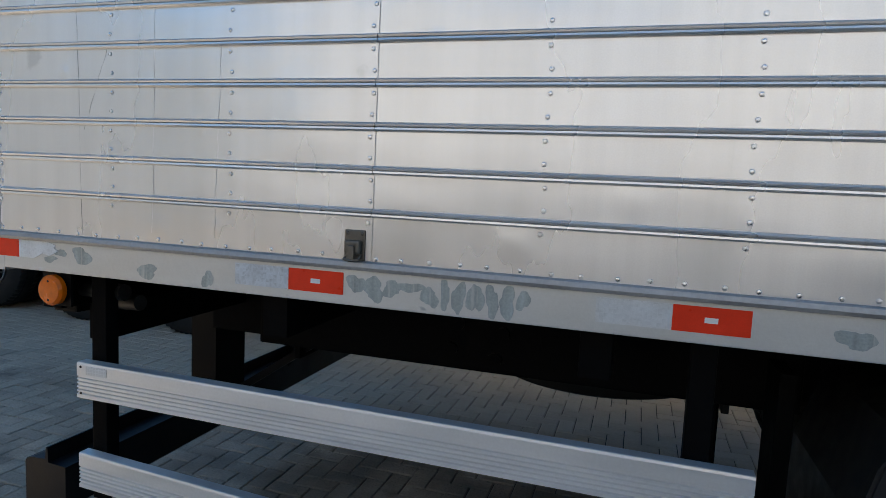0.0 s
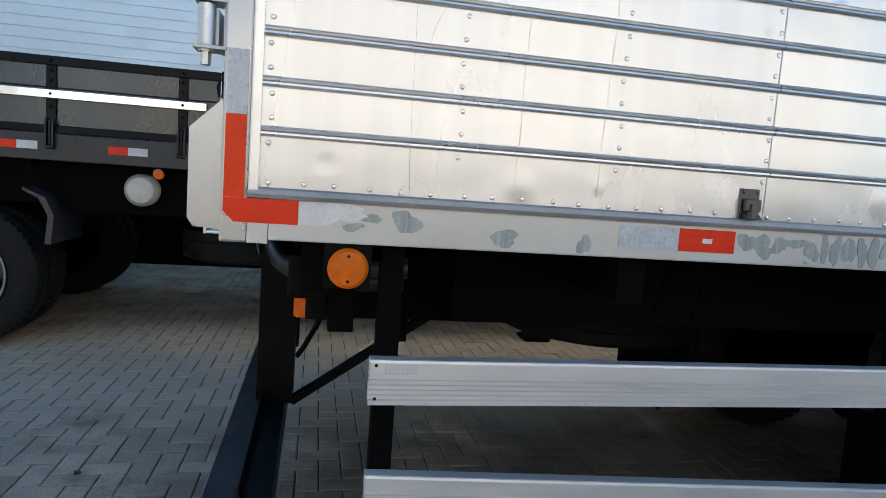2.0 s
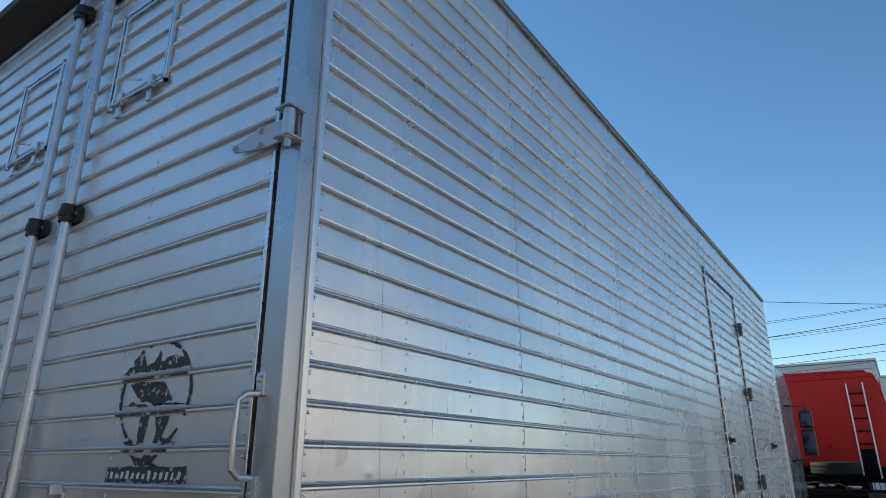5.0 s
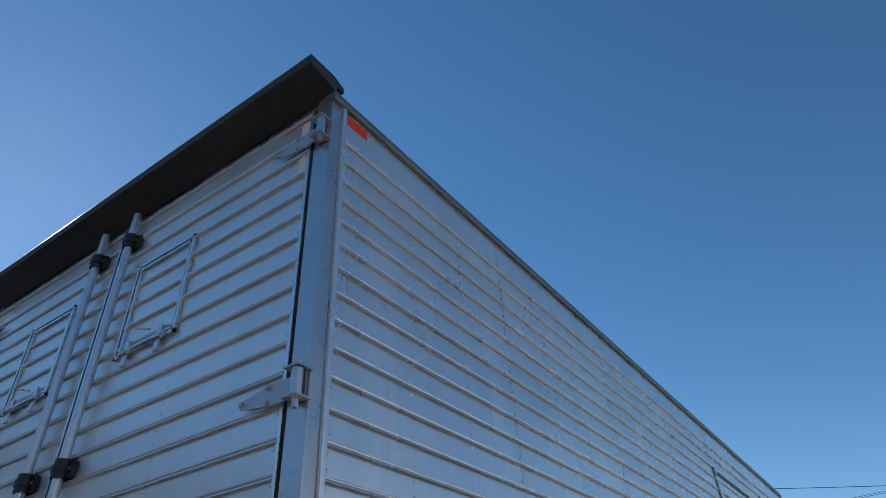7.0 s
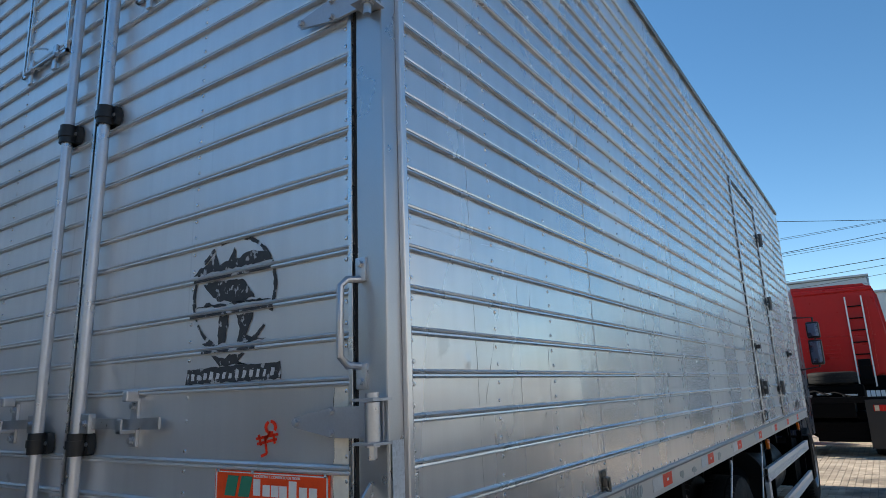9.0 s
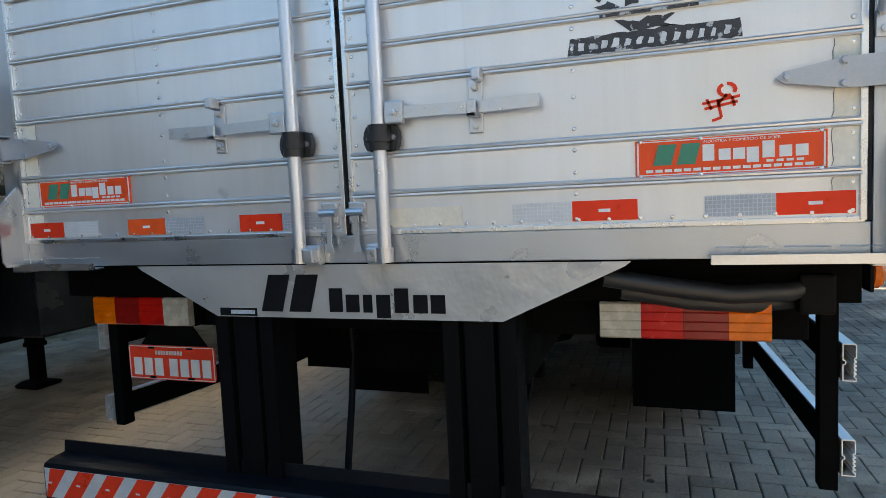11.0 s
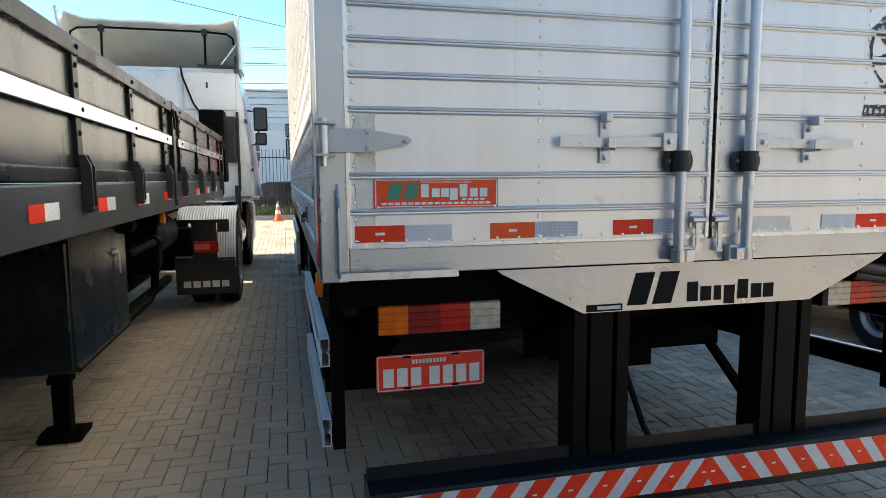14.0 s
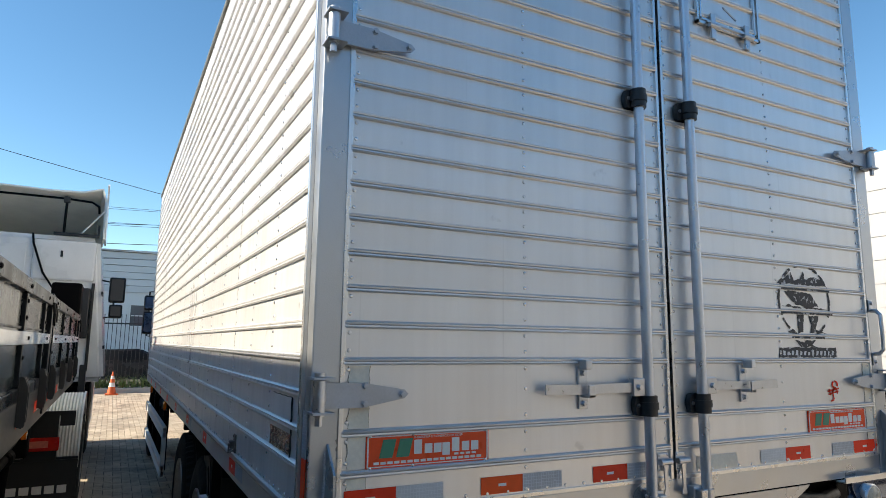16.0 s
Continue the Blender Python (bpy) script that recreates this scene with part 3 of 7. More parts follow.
# rear doors
REAR = [1.325, 1.430, 1.537] + [1.730 + 0.1008 * k for k in range(22)]
DOORS = ((0.098, 1.338), (1.356, W - 0.080))
for n, (a, b) in enumerate(DOORS):
    s = 1 if n == 0 else -1          # which way its hinges lie
    he = a if n == 0 else b          # hinge edge
    door = part("rear_door", box(B(), 0.004, 0.04, a, b, 1.326, 3.87), ALU_R, truck, "closed rear door of ribbed aluminium")
    tops = [z + 0.0105 for z in REAR[1:]]
    z = 1.326
    for t in tops + [3.87]:
        me = plank_mesh("plank", b - a - 0.016, t - z, "y", -1, t != 3.87)
        me.materials.append(ALU_R)
        link("plank", me, door, "", (0.0, a + 0.008, z))
        z = t
    bm = B()
    for y0, y1 in ((a - 0.002, a + 0.012), (b - 0.012, b + 0.002)):
        box(bm, -0.009, 0.02, y0, y1, 1.322, 3.872, bevel=0.002)
    box(bm, -0.005, 0.02, a, b, 1.318, 1.332, bevel=0.002)
    box(bm, -0.006, 0.02, a, b, 3.855, 3.872, bevel=0.002)
    part("door_edge_trim", bm, ALU_T, door)
    g = 0.012
    part("gasket", box(B(), 0.0, 0.03, min(he - s * 0.002, he - s * g), max(he - s * 0.002, he - s * g), 1.322, 3.872), DOOR_GAP, door)
    bm = B()
    for y in (a + 0.024, a + 0.62, b - 0.024):
        z = 1.326
        for t in tops:
            dome(bm, (0, y, z + 0.018), (-1, 0, 0), 0.0060, 0.004)
            dome(bm, (0, y, t - 0.034), (-1, 0, 0), 0.0060, 0.004)
            if t - z > 0.15:
                dome(bm, (0, y, (z + t) / 2), (-1, 0, 0), 0.0060, 0.004)
            z = t
    for i in range(17):
        dome(bm, (0, a + 0.03 + i * 0.073, 1.341), (-1, 0, 0), 0.0060, 0.004)
    tagged(part("rivet_head", bm, RIVET, door, "", True), kind="stuff")
    # hinges: strap, pin and bracket
    edge = 0.0 if n == 0 else W
    for zc in (1.640, 2.668, 3.690):
        bm = B()
        hy = [edge + s * d for d in (0.016, 0.10, 0.140, 0.262, 0.275, 0.262, 0.140, 0.10, 0.016)]
        hz = [zc + d for d in (0.033, 0.033, 0.032, 0.012, 0.0, -0.012, -0.034, -0.034, -0.034)]
        prism(bm, list(zip(hy, hz)), "x", -0.026, -0.018)
        for yb, zb in ((0.145, 0.024), (0.145, -0.024), (0.255, 0.0)):
            hexbolt(bm, (-0.026, edge + s * yb, zc + zb), "x", 0.008, -0.010)
        part("hinge", bm, HINGE_P, door, "grey painted strap hinge")
        bm = turn(B(), ((0.017, -0.038), (0.017, 0.040)), (-0.040, edge + s * 0.014, zc), "z", 16)
        turn(bm, ((0.010, -0.075), (0.010, -0.05), (0.016, -0.05), (0.016, -0.038)), (-0.040, edge + s * 0.014, zc), "z", 6)
        turn(bm, ((0.015, 0.05), (0.015, 0.06)), (-0.040, edge + s * 0.014, zc), "z", 12)
        part("hinge_pin", bm, GALV, door, "", True)
        bm = B()
        for zz in (zc - 0.046, zc + 0.043):
            box(bm, -0.062, 0.0, min(edge - s * 0.008, edge + s * 0.05), max(edge - s * 0.008, edge + s * 0.05), zz, zz + 0.006)
        box(bm, -0.008, -0.002, min(edge + s * 0.012, edge + s * 0.05), max(edge + s * 0.012, edge + s * 0.05), zc - 0.046, zc + 0.046)
        part("hinge_bracket", bm, HINGE_P, door)
    # lock rod with its clamps, foot cam and handle
    ry = 1.227 if n == 0 else 1.490
    bm = turn(B(), ((0.0185, 1.268), (0.0185, 3.88)), (-0.038, ry, 0), "z", 20)
    part("lock_rod", bm, ROD, door, "bare steel lock rod", True)
    for zc in (1.579, 2.682, 3.718):
        bm = B()
        pts = [(ry + 0.052 * math.cos(t), zc + 0.034 * max(-1, min(1, 1.6 * math.sin(t)))) for t in [i * math.pi / 10 for i in range(20)]]
        prism(bm, pts, "x", -0.026, -0.004)
        turn(bm, ((0.030, -0.034), (0.030, 0.034)), (-0.036, ry, zc), "z", 18)
        turn(bm, ((0.034, -0.012), (0.034, 0.012)), (-0.036, ry, zc), "z", 18)
        clamp = part("rod_clamp", bm, CAST, door, "black plastic clamp", True)
        for d in (-0.036, 0.036):
            bm = B()
            hexbolt(bm, (-0.026, ry + d, zc), "x", 0.006, -0.005)
            part("clamp_bolt", bm, RIM, clamp)
    bm = turn(B(), ((0.024, 1.245), (0.024, 1.285)), (-0.038, ry, 0), "z", 18)
    cy = ry - 0.034 if n == 1 else ry + 0.034
    box(bm, -0.058, -0.006, cy - 0.016, cy + 0.016, 1.246, 1.286, bevel=0.004)
    box(bm, -0.030, 0.0, cy - 0.024, cy + 0.024, 1.238, 1.294, bevel=0.004)
    part("rod_foot", bm, GALV, door)
    d = 1 if n == 1 else -1
    hy0, hy1 = ry + d * 0.02, ry + d * 0.43
    bm = B()
    zt = 1.642
    prism(bm, [(hy0, zt - 0.017), (hy0 + d * 0.16, zt - 0.017), (hy0 + d * 0.24, zt - 0.020), (hy1, zt - 0.017), (hy1, zt + 0.015), (hy0 + d * 0.24, zt + 0.012), (hy0, zt + 0.016)], "x", -0.034, -0.027)
    box(bm, -0.044, -0.020, min(hy0, hy0 + d * 0.052), max(hy0, hy0 + d * 0.052), zt - 0.030, zt + 0.030, bevel=0.004)
    hexbolt(bm, (-0.044, hy0 + d * 0.028, zt), "x", 0.009, -0.010)
    part("door_handle", bm, GALV, door, "flat galvanised handle")
    ky = ry + d * 0.262
    bm = rbox(-0.010, 0.0, ky - 0.019, ky + 0.019, zt - 0.068, zt + 0.070, bevel=0.003)
    box(bm, -0.055, -0.008, ky - 0.013, ky + 0.013, zt - 0.030, zt - 0.018, bevel=0.003)
    box(bm, -0.055, -0.048, ky - 0.013, ky + 0.013, zt - 0.030, zt + 0.012, bevel=0.003)
    box(bm, -0.050, -0.010, ky - 0.015 + 0.010 * d, ky + 0.009 + 0.010 * d, zt + 0.060, zt + 0.092, bevel=0.005)
    for zz in (-0.050, 0.048):
        hexbolt(bm, (-0.010, ky, zt + zz), "x", 0.009, -0.012)
    part("handle_catch", bm, GALV, door)
    # seal hasp at the meeting edges
    hy = 1.318 if n == 0 else 1.404
    bm = rbox(-0.010, 0.0, hy - 0.026, hy + 0.026, 1.352, 1.412, bevel=0.003)
    turn(bm, ((0.011, -0.026), (0.011, 0.026)), (-0.020, hy, 1.384), "y", 12)
    prism(bm, [(hy - 0.010, 1.385), (hy + 0.010, 1.385), (hy + 0.006, 1.300), (hy + 0.013, 1.272), (hy - 0.013, 1.272), (hy - 0.006, 1.300)], "x", -0.022, -0.017)
    for dy in (-0.019, 0.019):
        for zz in (1.358, 1.405):
            dome(bm, (-0.010, hy + dy, zz), (-1, 0, 0), 0.004, 0.003)
    part("seal_hasp", bm, GALV, door)
    # vent hatch
    a0, a1 = (0.735, 1.125) if n == 0 else (1.630, 2.020)
    z0, z1 = 3.095, 3.550
    bm = B()
    for q in ((a0, a0 + 0.012, z0, z1), (a1 - 0.012, a1, z0, z1), (a0, a1, z0, z0 + 0.012), (a0, a1, z1 - 0.012, z1)):
        box(bm, -0.016, -0.004, *q)
    for q in ((a0 + 0.022, a0 + 0.030, z0 + .02, z1 - .02), (a1 - 0.030, a1 - 0.022, z0 + .02, z1 - .02), (a0 + .02, a1 - .02, z0 + 0.022, z0 + 0.030), (a0 + .02, a1 - .02, z1 - 0.030, z1 - 0.022)):
        box(bm, -0.013, -0.004, *q)
    hatch = part("vent_hatch", bm, ALU_T, door, "small framed vent hatch")
    bm = B()
    for y in (a0 + 0.09, a1 - 0.09):
        box(bm, -0.022, -0.012, y - 0.014, y + 0.014, z0 - 0.055, z0 + 0.055, bevel=0.003)
        turn(bm, ((0.010, -0.030), (0.010, 0.030)), (-0.024, y, z0), "y", 10)
    bar(bm, (-0.02, a0 + 0.05, z0 + 0.012), (-0.02, a1 - 0.05, z0 + 0.012), 0.008, 0.008)
    tube(bm, ((-0.02, a0 + 0.16, z0 + 0.06), (-0.03, a0 + 0.25, z0 + 0.09)), 0.004, 6)
    part("hatch_latch", bm, GALV, door)
part("door_gap", box(B(), 0.012, 0.03, 1.346, 1.362, 1.33, 3.87), DOOR_GAP, truck)

# grab handles beside the doors
for y, s in ((0.072, 1),):
    bm = tube(B(), ((-0.008, y, 1.758), (-0.04, y + s * 0.012, 1.761), (-0.058, y + s * 0.015, 1.778), (-0.060, y + s * 0.015, 1.85), (-0.058, y + s * 0.015, 1.934), (-0.04, y + s * 0.012, 1.951), (-0.008, y, 1.954)), 0.0085, 10)
    for z in (1.736, 1.976):
        box(bm, -0.012, -0.003, y - 0.018, y + 0.012, z - 0.028, z + 0.028, bevel=0.002)
        hexbolt(bm, (-0.012, y - 0.003, z + (0.012 if z > 1.8 else -0.012)), "x", 0.008, -0.008)
    part("grab_handle", bm, GALV, truck, "", True)


# tapes and printing on the rear
def patch(name, y0, y1, z0, z1, m, x=-0.0015, parent=truck, label=""):
    return part(name, box(B(), x - 0.001, x, y0, y1, z0, z1), m, parent, label)


TZ = (1.338, 1.388)
for y0, y1, m in ((2.412, 2.562, RED), (2.264, 2.411, WHITE_T), (1.990, 2.138, ORANGE), (1.841, 1.989, GREY_T), (1.565, 1.712, RED), (1.432, 1.564, GREY_T),
                  (1.015, 1.230, SEAL), (0.729, 0.880, WHITE_T), (0.572, 0.728, RED), (0.273, 0.422, GREY_T), (0.116, 0.272, RED)):
    t = patch("tape", y0, y1, *TZ, m)
for y in (2.487, 2.064, 1.64, 0.65, 0.194):
    patch("tape_mark", y - 0.014, y + 0.014, 1.359, 1.367, INK_W, -0.0026)
sr = random.Random(5)
CRACK = mat("cracked_sealant_rim", (0.13, 0.11, 0.09), 0.8, 0, 0.3, 60)
for y0, y1 in ((2.500, 2.558), (0.106, 0.160)):
    for z0, z1 in ((1.390, 1.418), (1.442, 1.525), (1.549, 1.716), (3.560, 3.634), (3.760, 3.826)):
        n = max(3, int((z1 - z0) / 0.012))
        left = [(y0 + sr.uniform(-0.0035, 0.0025), z0 + (z1 - z0) * k / n) for k in range(n + 1)]
        right = [(y1 + sr.uniform(-0.0025, 0.0035), z0 + (z1 - z0) * k / n) for k in range(n, -1, -1)]
        seal = part("sealant_strip", prism(B(), left + right, "x", -0.0022, -0.0004), SEAL, truck, "ragged strip of old cream sealant")
        for edge in (left, right):
            pts = [(-0.0018, u + sr.uniform(-0.0015, 0.0015), v) for u, v in edge]
            part("cracked_rim", tube(B(), pts, 0.0006, 5), CRACK, seal)
patch("tape", 0.115, 0.275, 3.832, 3.868, RED)
patch("tape", 2.415, 2.575, 3.832, 3.868, RED)


def lettering(text, height, width):
    """A line of raised letters along x, standing in the xz plane, from the built-in font."""
    cu = bpy.data.curves.new("letters", "FONT")
    cu.body, cu.size, cu.extrude = text, height, 0.0006
    ob = bpy.data.objects.new("letters", cu)
    me = bpy.data.meshes.new_from_object(ob)
    bpy.data.objects.remove(ob)
    bpy.data.curves.remove(cu)
    span = max(v.co.x for v in me.vertices) - min(v.co.x for v in me.vertices)
    for v in me.vertices:
        v.co = Vector((v.co.z, -v.co.x * width / span, v.co.y))
    me.name = "printed_line"
    return me


def sign(y0, y1, z0, z1):
    """The maker's plate: red, with unreadable lettering as bars."""
    s = part("maker_plate", rbox(-0.005, -0.001, y0, y1, z0, z1, bevel=0.001), SIGN_RED, truck, "red maker's plate with pale bars of lettering")
    w, h = y1 - y0, z1 - z0

    def bars(name, rows, m):
        for u0, u1, v0, v1 in rows:
            part(name, box(B(), -0.0062, -0.0048, y1 - w * u1, y1 - w * u0, z0 + h * v0, z0 + h * v1), m, s)

    bars("plate_border", ((0.01, 0.99, 0.03, 0.06), (0.01, 0.99, 0.94, 0.97), (0.01, 0.02, 0.03, 0.97), (0.98, 0.99, 0.03, 0.97)), INK_W)
    for u0 in (0.10, 0.23):
        part("plate_letter", prism(B(), [(y1 - w * u0, z0 + h * 0.30), (y1 - w * (u0 + 0.10), z0 + h * 0.30), (y1 - w * (u0 + 0.13), z0 + h * 0.86), (y1 - w * (u0 + 0.03), z0 + h * 0.86)], "x", -0.0062, -0.0048), INK_G, s)
    for k, u in enumerate((0.37, 0.455, 0.53, 0.60, 0.68, 0.765, 0.845)):
        part("plate_letter", box(B(), -0.0062, -0.0048, y1 - w * (u + 0.062), y1 - w * u, z0 + h * (0.36 if k != 3 else 0.26), z0 + h * (0.80 if k in (0, 4) else 0.66)), INK_W, s)
    bars("print_bar", [(0.06 + 0.052 * i, 0.10 + 0.052 * i, 0.11, 0.19) for i in range(17)] + [(0.70 + 0.05 * i, 0.735 + 0.05 * i, 0.245, 0.31) for i in range(4)], INK_W)
    me = lettering("INDÚSTRIA E COMÉRCIO DE SIDER", 0.0085, w * 0.40)
    me.materials.append(INK_W)
    link("printed_line", me, s, "small white printed line", (-0.0056, y1 - w * 0.37, z0 + h * 0.845))
    for u in (0.03, 0.36, 0.97):
        for v in (0.02, 0.98):
            bm = B()
            dome(bm, (-0.005, y1 - w * u, z0 + h * v), (-1, 0, 0), 0.0055, 0.004)
            part("plate_rivet", bm, RIVET, s)


sign(2.114, 2.505, 1.440, 1.528)
sign(0.171, 0.575, 1.438, 1.524)

# worn round print and its banner on the right-hand door, broken by the beads
pz = random.Random(8)


def ragged(pts, rough, step=0.012):
    """The outline pts with each side broken into short uneven steps."""
    out = []
    for (a0, c0), (a1, c1) in zip(pts, pts[1:] + pts[:1]):
        n = max(1, int(math.hypot(a1 - a0, c1 - c0) / step))
        out += [(a0 + (a1 - a0) * k / n + pz.uniform(-rough, rough), c0 + (c1 - c0) * k / n + pz.uniform(-rough, rough)) for k in range(n)]
    return out


PC, PR = (0.537, 1.979), (0.176, 0.156)
bm = B()
for k in range(73):
    if k == 72 or k % 18 == 7 or k in (4, 12, 13, 30, 41, 42, 55, 66):
        if len(bm.verts):
            part("round_print", bm, INK_DW, truck, "worn arc of a dark round print")
        bm = B()
        continue
    t0, t1 = 2 * math.pi * k / 72, 2 * math.pi * (k + 1.02) / 72
    w0, w1 = 0.945 + pz.uniform(-0.015, 0.01), 1 + pz.uniform(-0.012, 0.012)
    q = [(PC[0] + r * math.cos(t) * PR[0], PC[1] + r * math.sin(t) * PR[1]) for r, t in ((w1, t0), (w1, t1), (w0, t1), (w0, t0))]
    prism(bm, q, "x", -0.0024, -0.0012)
BLOBS = (((0.715, 2.046), (0.690, 2.066), (0.655, 2.072), (0.620, 2.100), (0.600, 2.066), (0.560, 2.070), (0.535, 2.105), (0.525, 2.070), (0.470, 2.084), (0.425, 2.080), (0.395, 2.064), (0.380, 2.048)),
         ((0.665, 2.016), (0.640, 2.018), (0.560, 2.018), (0.500, 2.014), (0.470, 1.985), (0.445, 1.957), (0.520, 1.952), (0.600, 1.962), (0.630, 1.985)),
         ((0.700, 1.950), (0.640, 1.962), (0.590, 1.952), (0.520, 1.954), (0.440, 1.953), (0.380, 1.946)),
         ((0.592, 1.918), (0.548, 1.917), (0.556, 1.880), (0.560, 1.846), (0.594, 1.846)),
         ((0.520, 1.917), (0.452, 1.916), (0.462, 1.886), (0.474, 1.858), (0.430, 1.850), (0.400, 1.846), (0.510, 1.845), (0.502, 1.880)),
         ((0.660, 1.850), (0.620, 1.858), (0.600, 1.846), (0.650, 1.843)),
         ((0.620, 1.815), (0.560, 1.803), (0.540, 1.815), (0.480, 1.812), (0.505, 1.792), (0.470, 1.786), (0.580, 1.786)))
for q in BLOBS:
    part("print_patch", prism(B(), ragged(list(q), 0.0035), "x", -0.0022, -0.0012), INK_DW, truck)
# print left on the beads
for z, a0, a1 in ((2.0330, 0.375, 0.70), (1.9322, 0.365, 0.71), (1.8314, 0.43, 0.65)):
    part("print_patch", rbox(-0.0124, -0.0085, a0, a1, z - 0.010, z - 0.003, bevel=0.001), INK_DW, truck)
part("print_banner", prism(B(), ragged([(0.728, 1.742), (0.722, 1.782), (0.560, 1.785), (0.342, 1.784), (0.338, 1.743)], 0.002), "x", -0.0024, -0.0012), INK_DW, truck)
for i in range(13):
    a0, h = 0.704 - 0.0272 * i, pz.uniform(0.014, 0.026)
    w = pz.uniform(0.008, 0.014)
    part("banner_bar", prism(B(), ragged([(a0, 1.752), (a0 - 0.004, 1.752 + h), (a0 - 0.004 - w, 1.750 + h), (a0 - w, 1.752)], 0.0015, 0.006), "x", -0.0030, -0.0022), WHITE_T, truck)
bm = B()
for k in range(12):
    if k in (2, 7):
        continue
    t0, t1 = 2 * math.pi * k / 12, 2 * math.pi * (k + 1) / 12
    prism(bm, [(0.372 + r * math.cos(t), 1.628 + 0.8 * r * math.sin(t)) for r, t in ((0.022, t0), (0.022, t1), (0.013, t1), (0.013, t0))], "x", -0.0028, -0.0014)
for q in (((0.425, 1.600), (0.345, 1.612)), ((0.420, 1.588), (0.350, 1.600)), ((0.392, 1.606), (0.384, 1.566)), ((0.384, 1.566), (0.404, 1.560)), ((0.372, 1.618), (0.392, 1.596)), ((0.415, 1.610), (0.405, 1.585)), ((0.362, 1.612), (0.356, 1.590))):
    (a0, c0), (a1, c1) = q
    d = Vector((c0 - c1, a1 - a0)).normalized() * 0.0032
    prism(bm, [(a0 + d.x, c0 + d.y), (a1 + d.x, c1 + d.y), (a1 - d.x, c1 - d.y), (a0 - d.x, c0 - d.y)], "x", -0.0028, -0.0014)
part("red_mark", bm, RED, truck)

# apron below the sill with dark lettering as plain shapes
bm = B()
prism(bm, [(2.115, 1.236), (2.10, 1.224), (1.815, 1.080), (0.915, 1.080), (0.605, 1.224), (0.59, 1.236)], "x", -0.002, 0.003)
apron = part("rear_apron", bm, mat("apron_silver", (0.55, 0.54, 0.52), 0.34, 0.5, 0.06, 6, 0.012, 5.0, 0, None, ((0.35, 0.33, 0.30), 0.68, 8, 0.08), 0.2), truck, "silver apron with dark shapes of lettering")
bm = B()


def slant(y, w, z0, z1, lean=0.28):
    d = (z1 - z0) * lean
    part("apron_letter", prism(B(), [(y, z0), (y - w, z0), (y - w - d, z1), (y - d, z1)], "x", -0.0042, -0.0022), INK, apron)


slant(1.655, 0.072, 1.098, 1.208)
slant(1.560, 0.072, 1.098, 1.208)
for k, y in enumerate((1.425, 1.372, 1.318, 1.277, 1.222, 1.166, 1.115)):
    part("apron_letter", box(B(), -0.0042, -0.0022, y - 0.042 + (0.014 if k == 2 else 0), y, 1.099 if k != 3 else 1.084, 1.168 if k in (0, 4) else 1.150), INK, apron)
patch("dealer_sticker", 1.672, 1.805, 1.083, 1.107, INK, -0.0022)
patch("sticker_print", 1.680, 1.765, 1.089, 1.101, GREY_T, -0.0036)

# bumper and its two legs
for yc in (1.736, 0.988):
    bm = B()
    h = 0.102
    prism(bm, [(0.135, yc - h), (0.135, yc + h), (0.012, yc + h), (0.012, yc + h - 0.045), (0.050, yc + h - 0.048), (0.050, yc + h - 0.058),
               (0.016, yc + h - 0.062), (0.016, yc - h + 0.062), (0.050, yc - h + 0.058), (0.050, yc - h + 0.048), (0.012, yc - h + 0.045), (0.012, yc - h)], "z", 0.560, 1.150)
    part("bumper_leg", bm, BLACK, truck, "black ribbed steel bumper leg")
bm = B()
prism(bm, [(0.030, 0.615), (0.036, 0.615), (0.040, 0.565), (0.11, 0.560), (0.11, 0.420), (0.10, 0.410), (-0.040, 0.410), (-0.058, 0.425), (-0.058, 0.556), (-0.052, 0.566), (-0.030, 0.572), (0.026, 0.575)], "y", 0.17, 2.54)
bumper = part("underrun_bumper", bm, BUMPER_BLK, truck, "black underrun bumper with red and white stripes")
part("stripe_ground", box(B(), -0.0600, -0.0582, 0.175, 2.535, 0.450, 0.552), WHITE_T, bumper)
for k in range(10):
    for s in (1, -1):
        y0 = 1.355 + s * 0.1265 * k
        pts = [(y0 + s * 0.020, 0.450), (y0 + s * 0.092, 0.450), (y0 + s * 0.014, 0.552), (y0 - s * 0.058, 0.552)]
        if k == 0:
            pts = [(y0 + s * 0.020, 0.450), (y0 + s * 0.092, 0.450), (y0 + s * 0.014, 0.552), (y0, 0.552), (y0, 0.477)]
        pts = [(max(0.176, min(2.534, u)), v) for u, v in pts]
        if abs(pts[0][0] - pts[1][0]) > 0.01:
            part("red_stripe", prism(B(), pts, "x", -0.0614, -0.0602), RED, bumper)
            yc = y0 + s * 0.018
            part("stripe_mark", box(B(), -0.0618, -0.0614, yc - 0.008, yc + 0.008, 0.499, 0.505), INK_W, bumper)

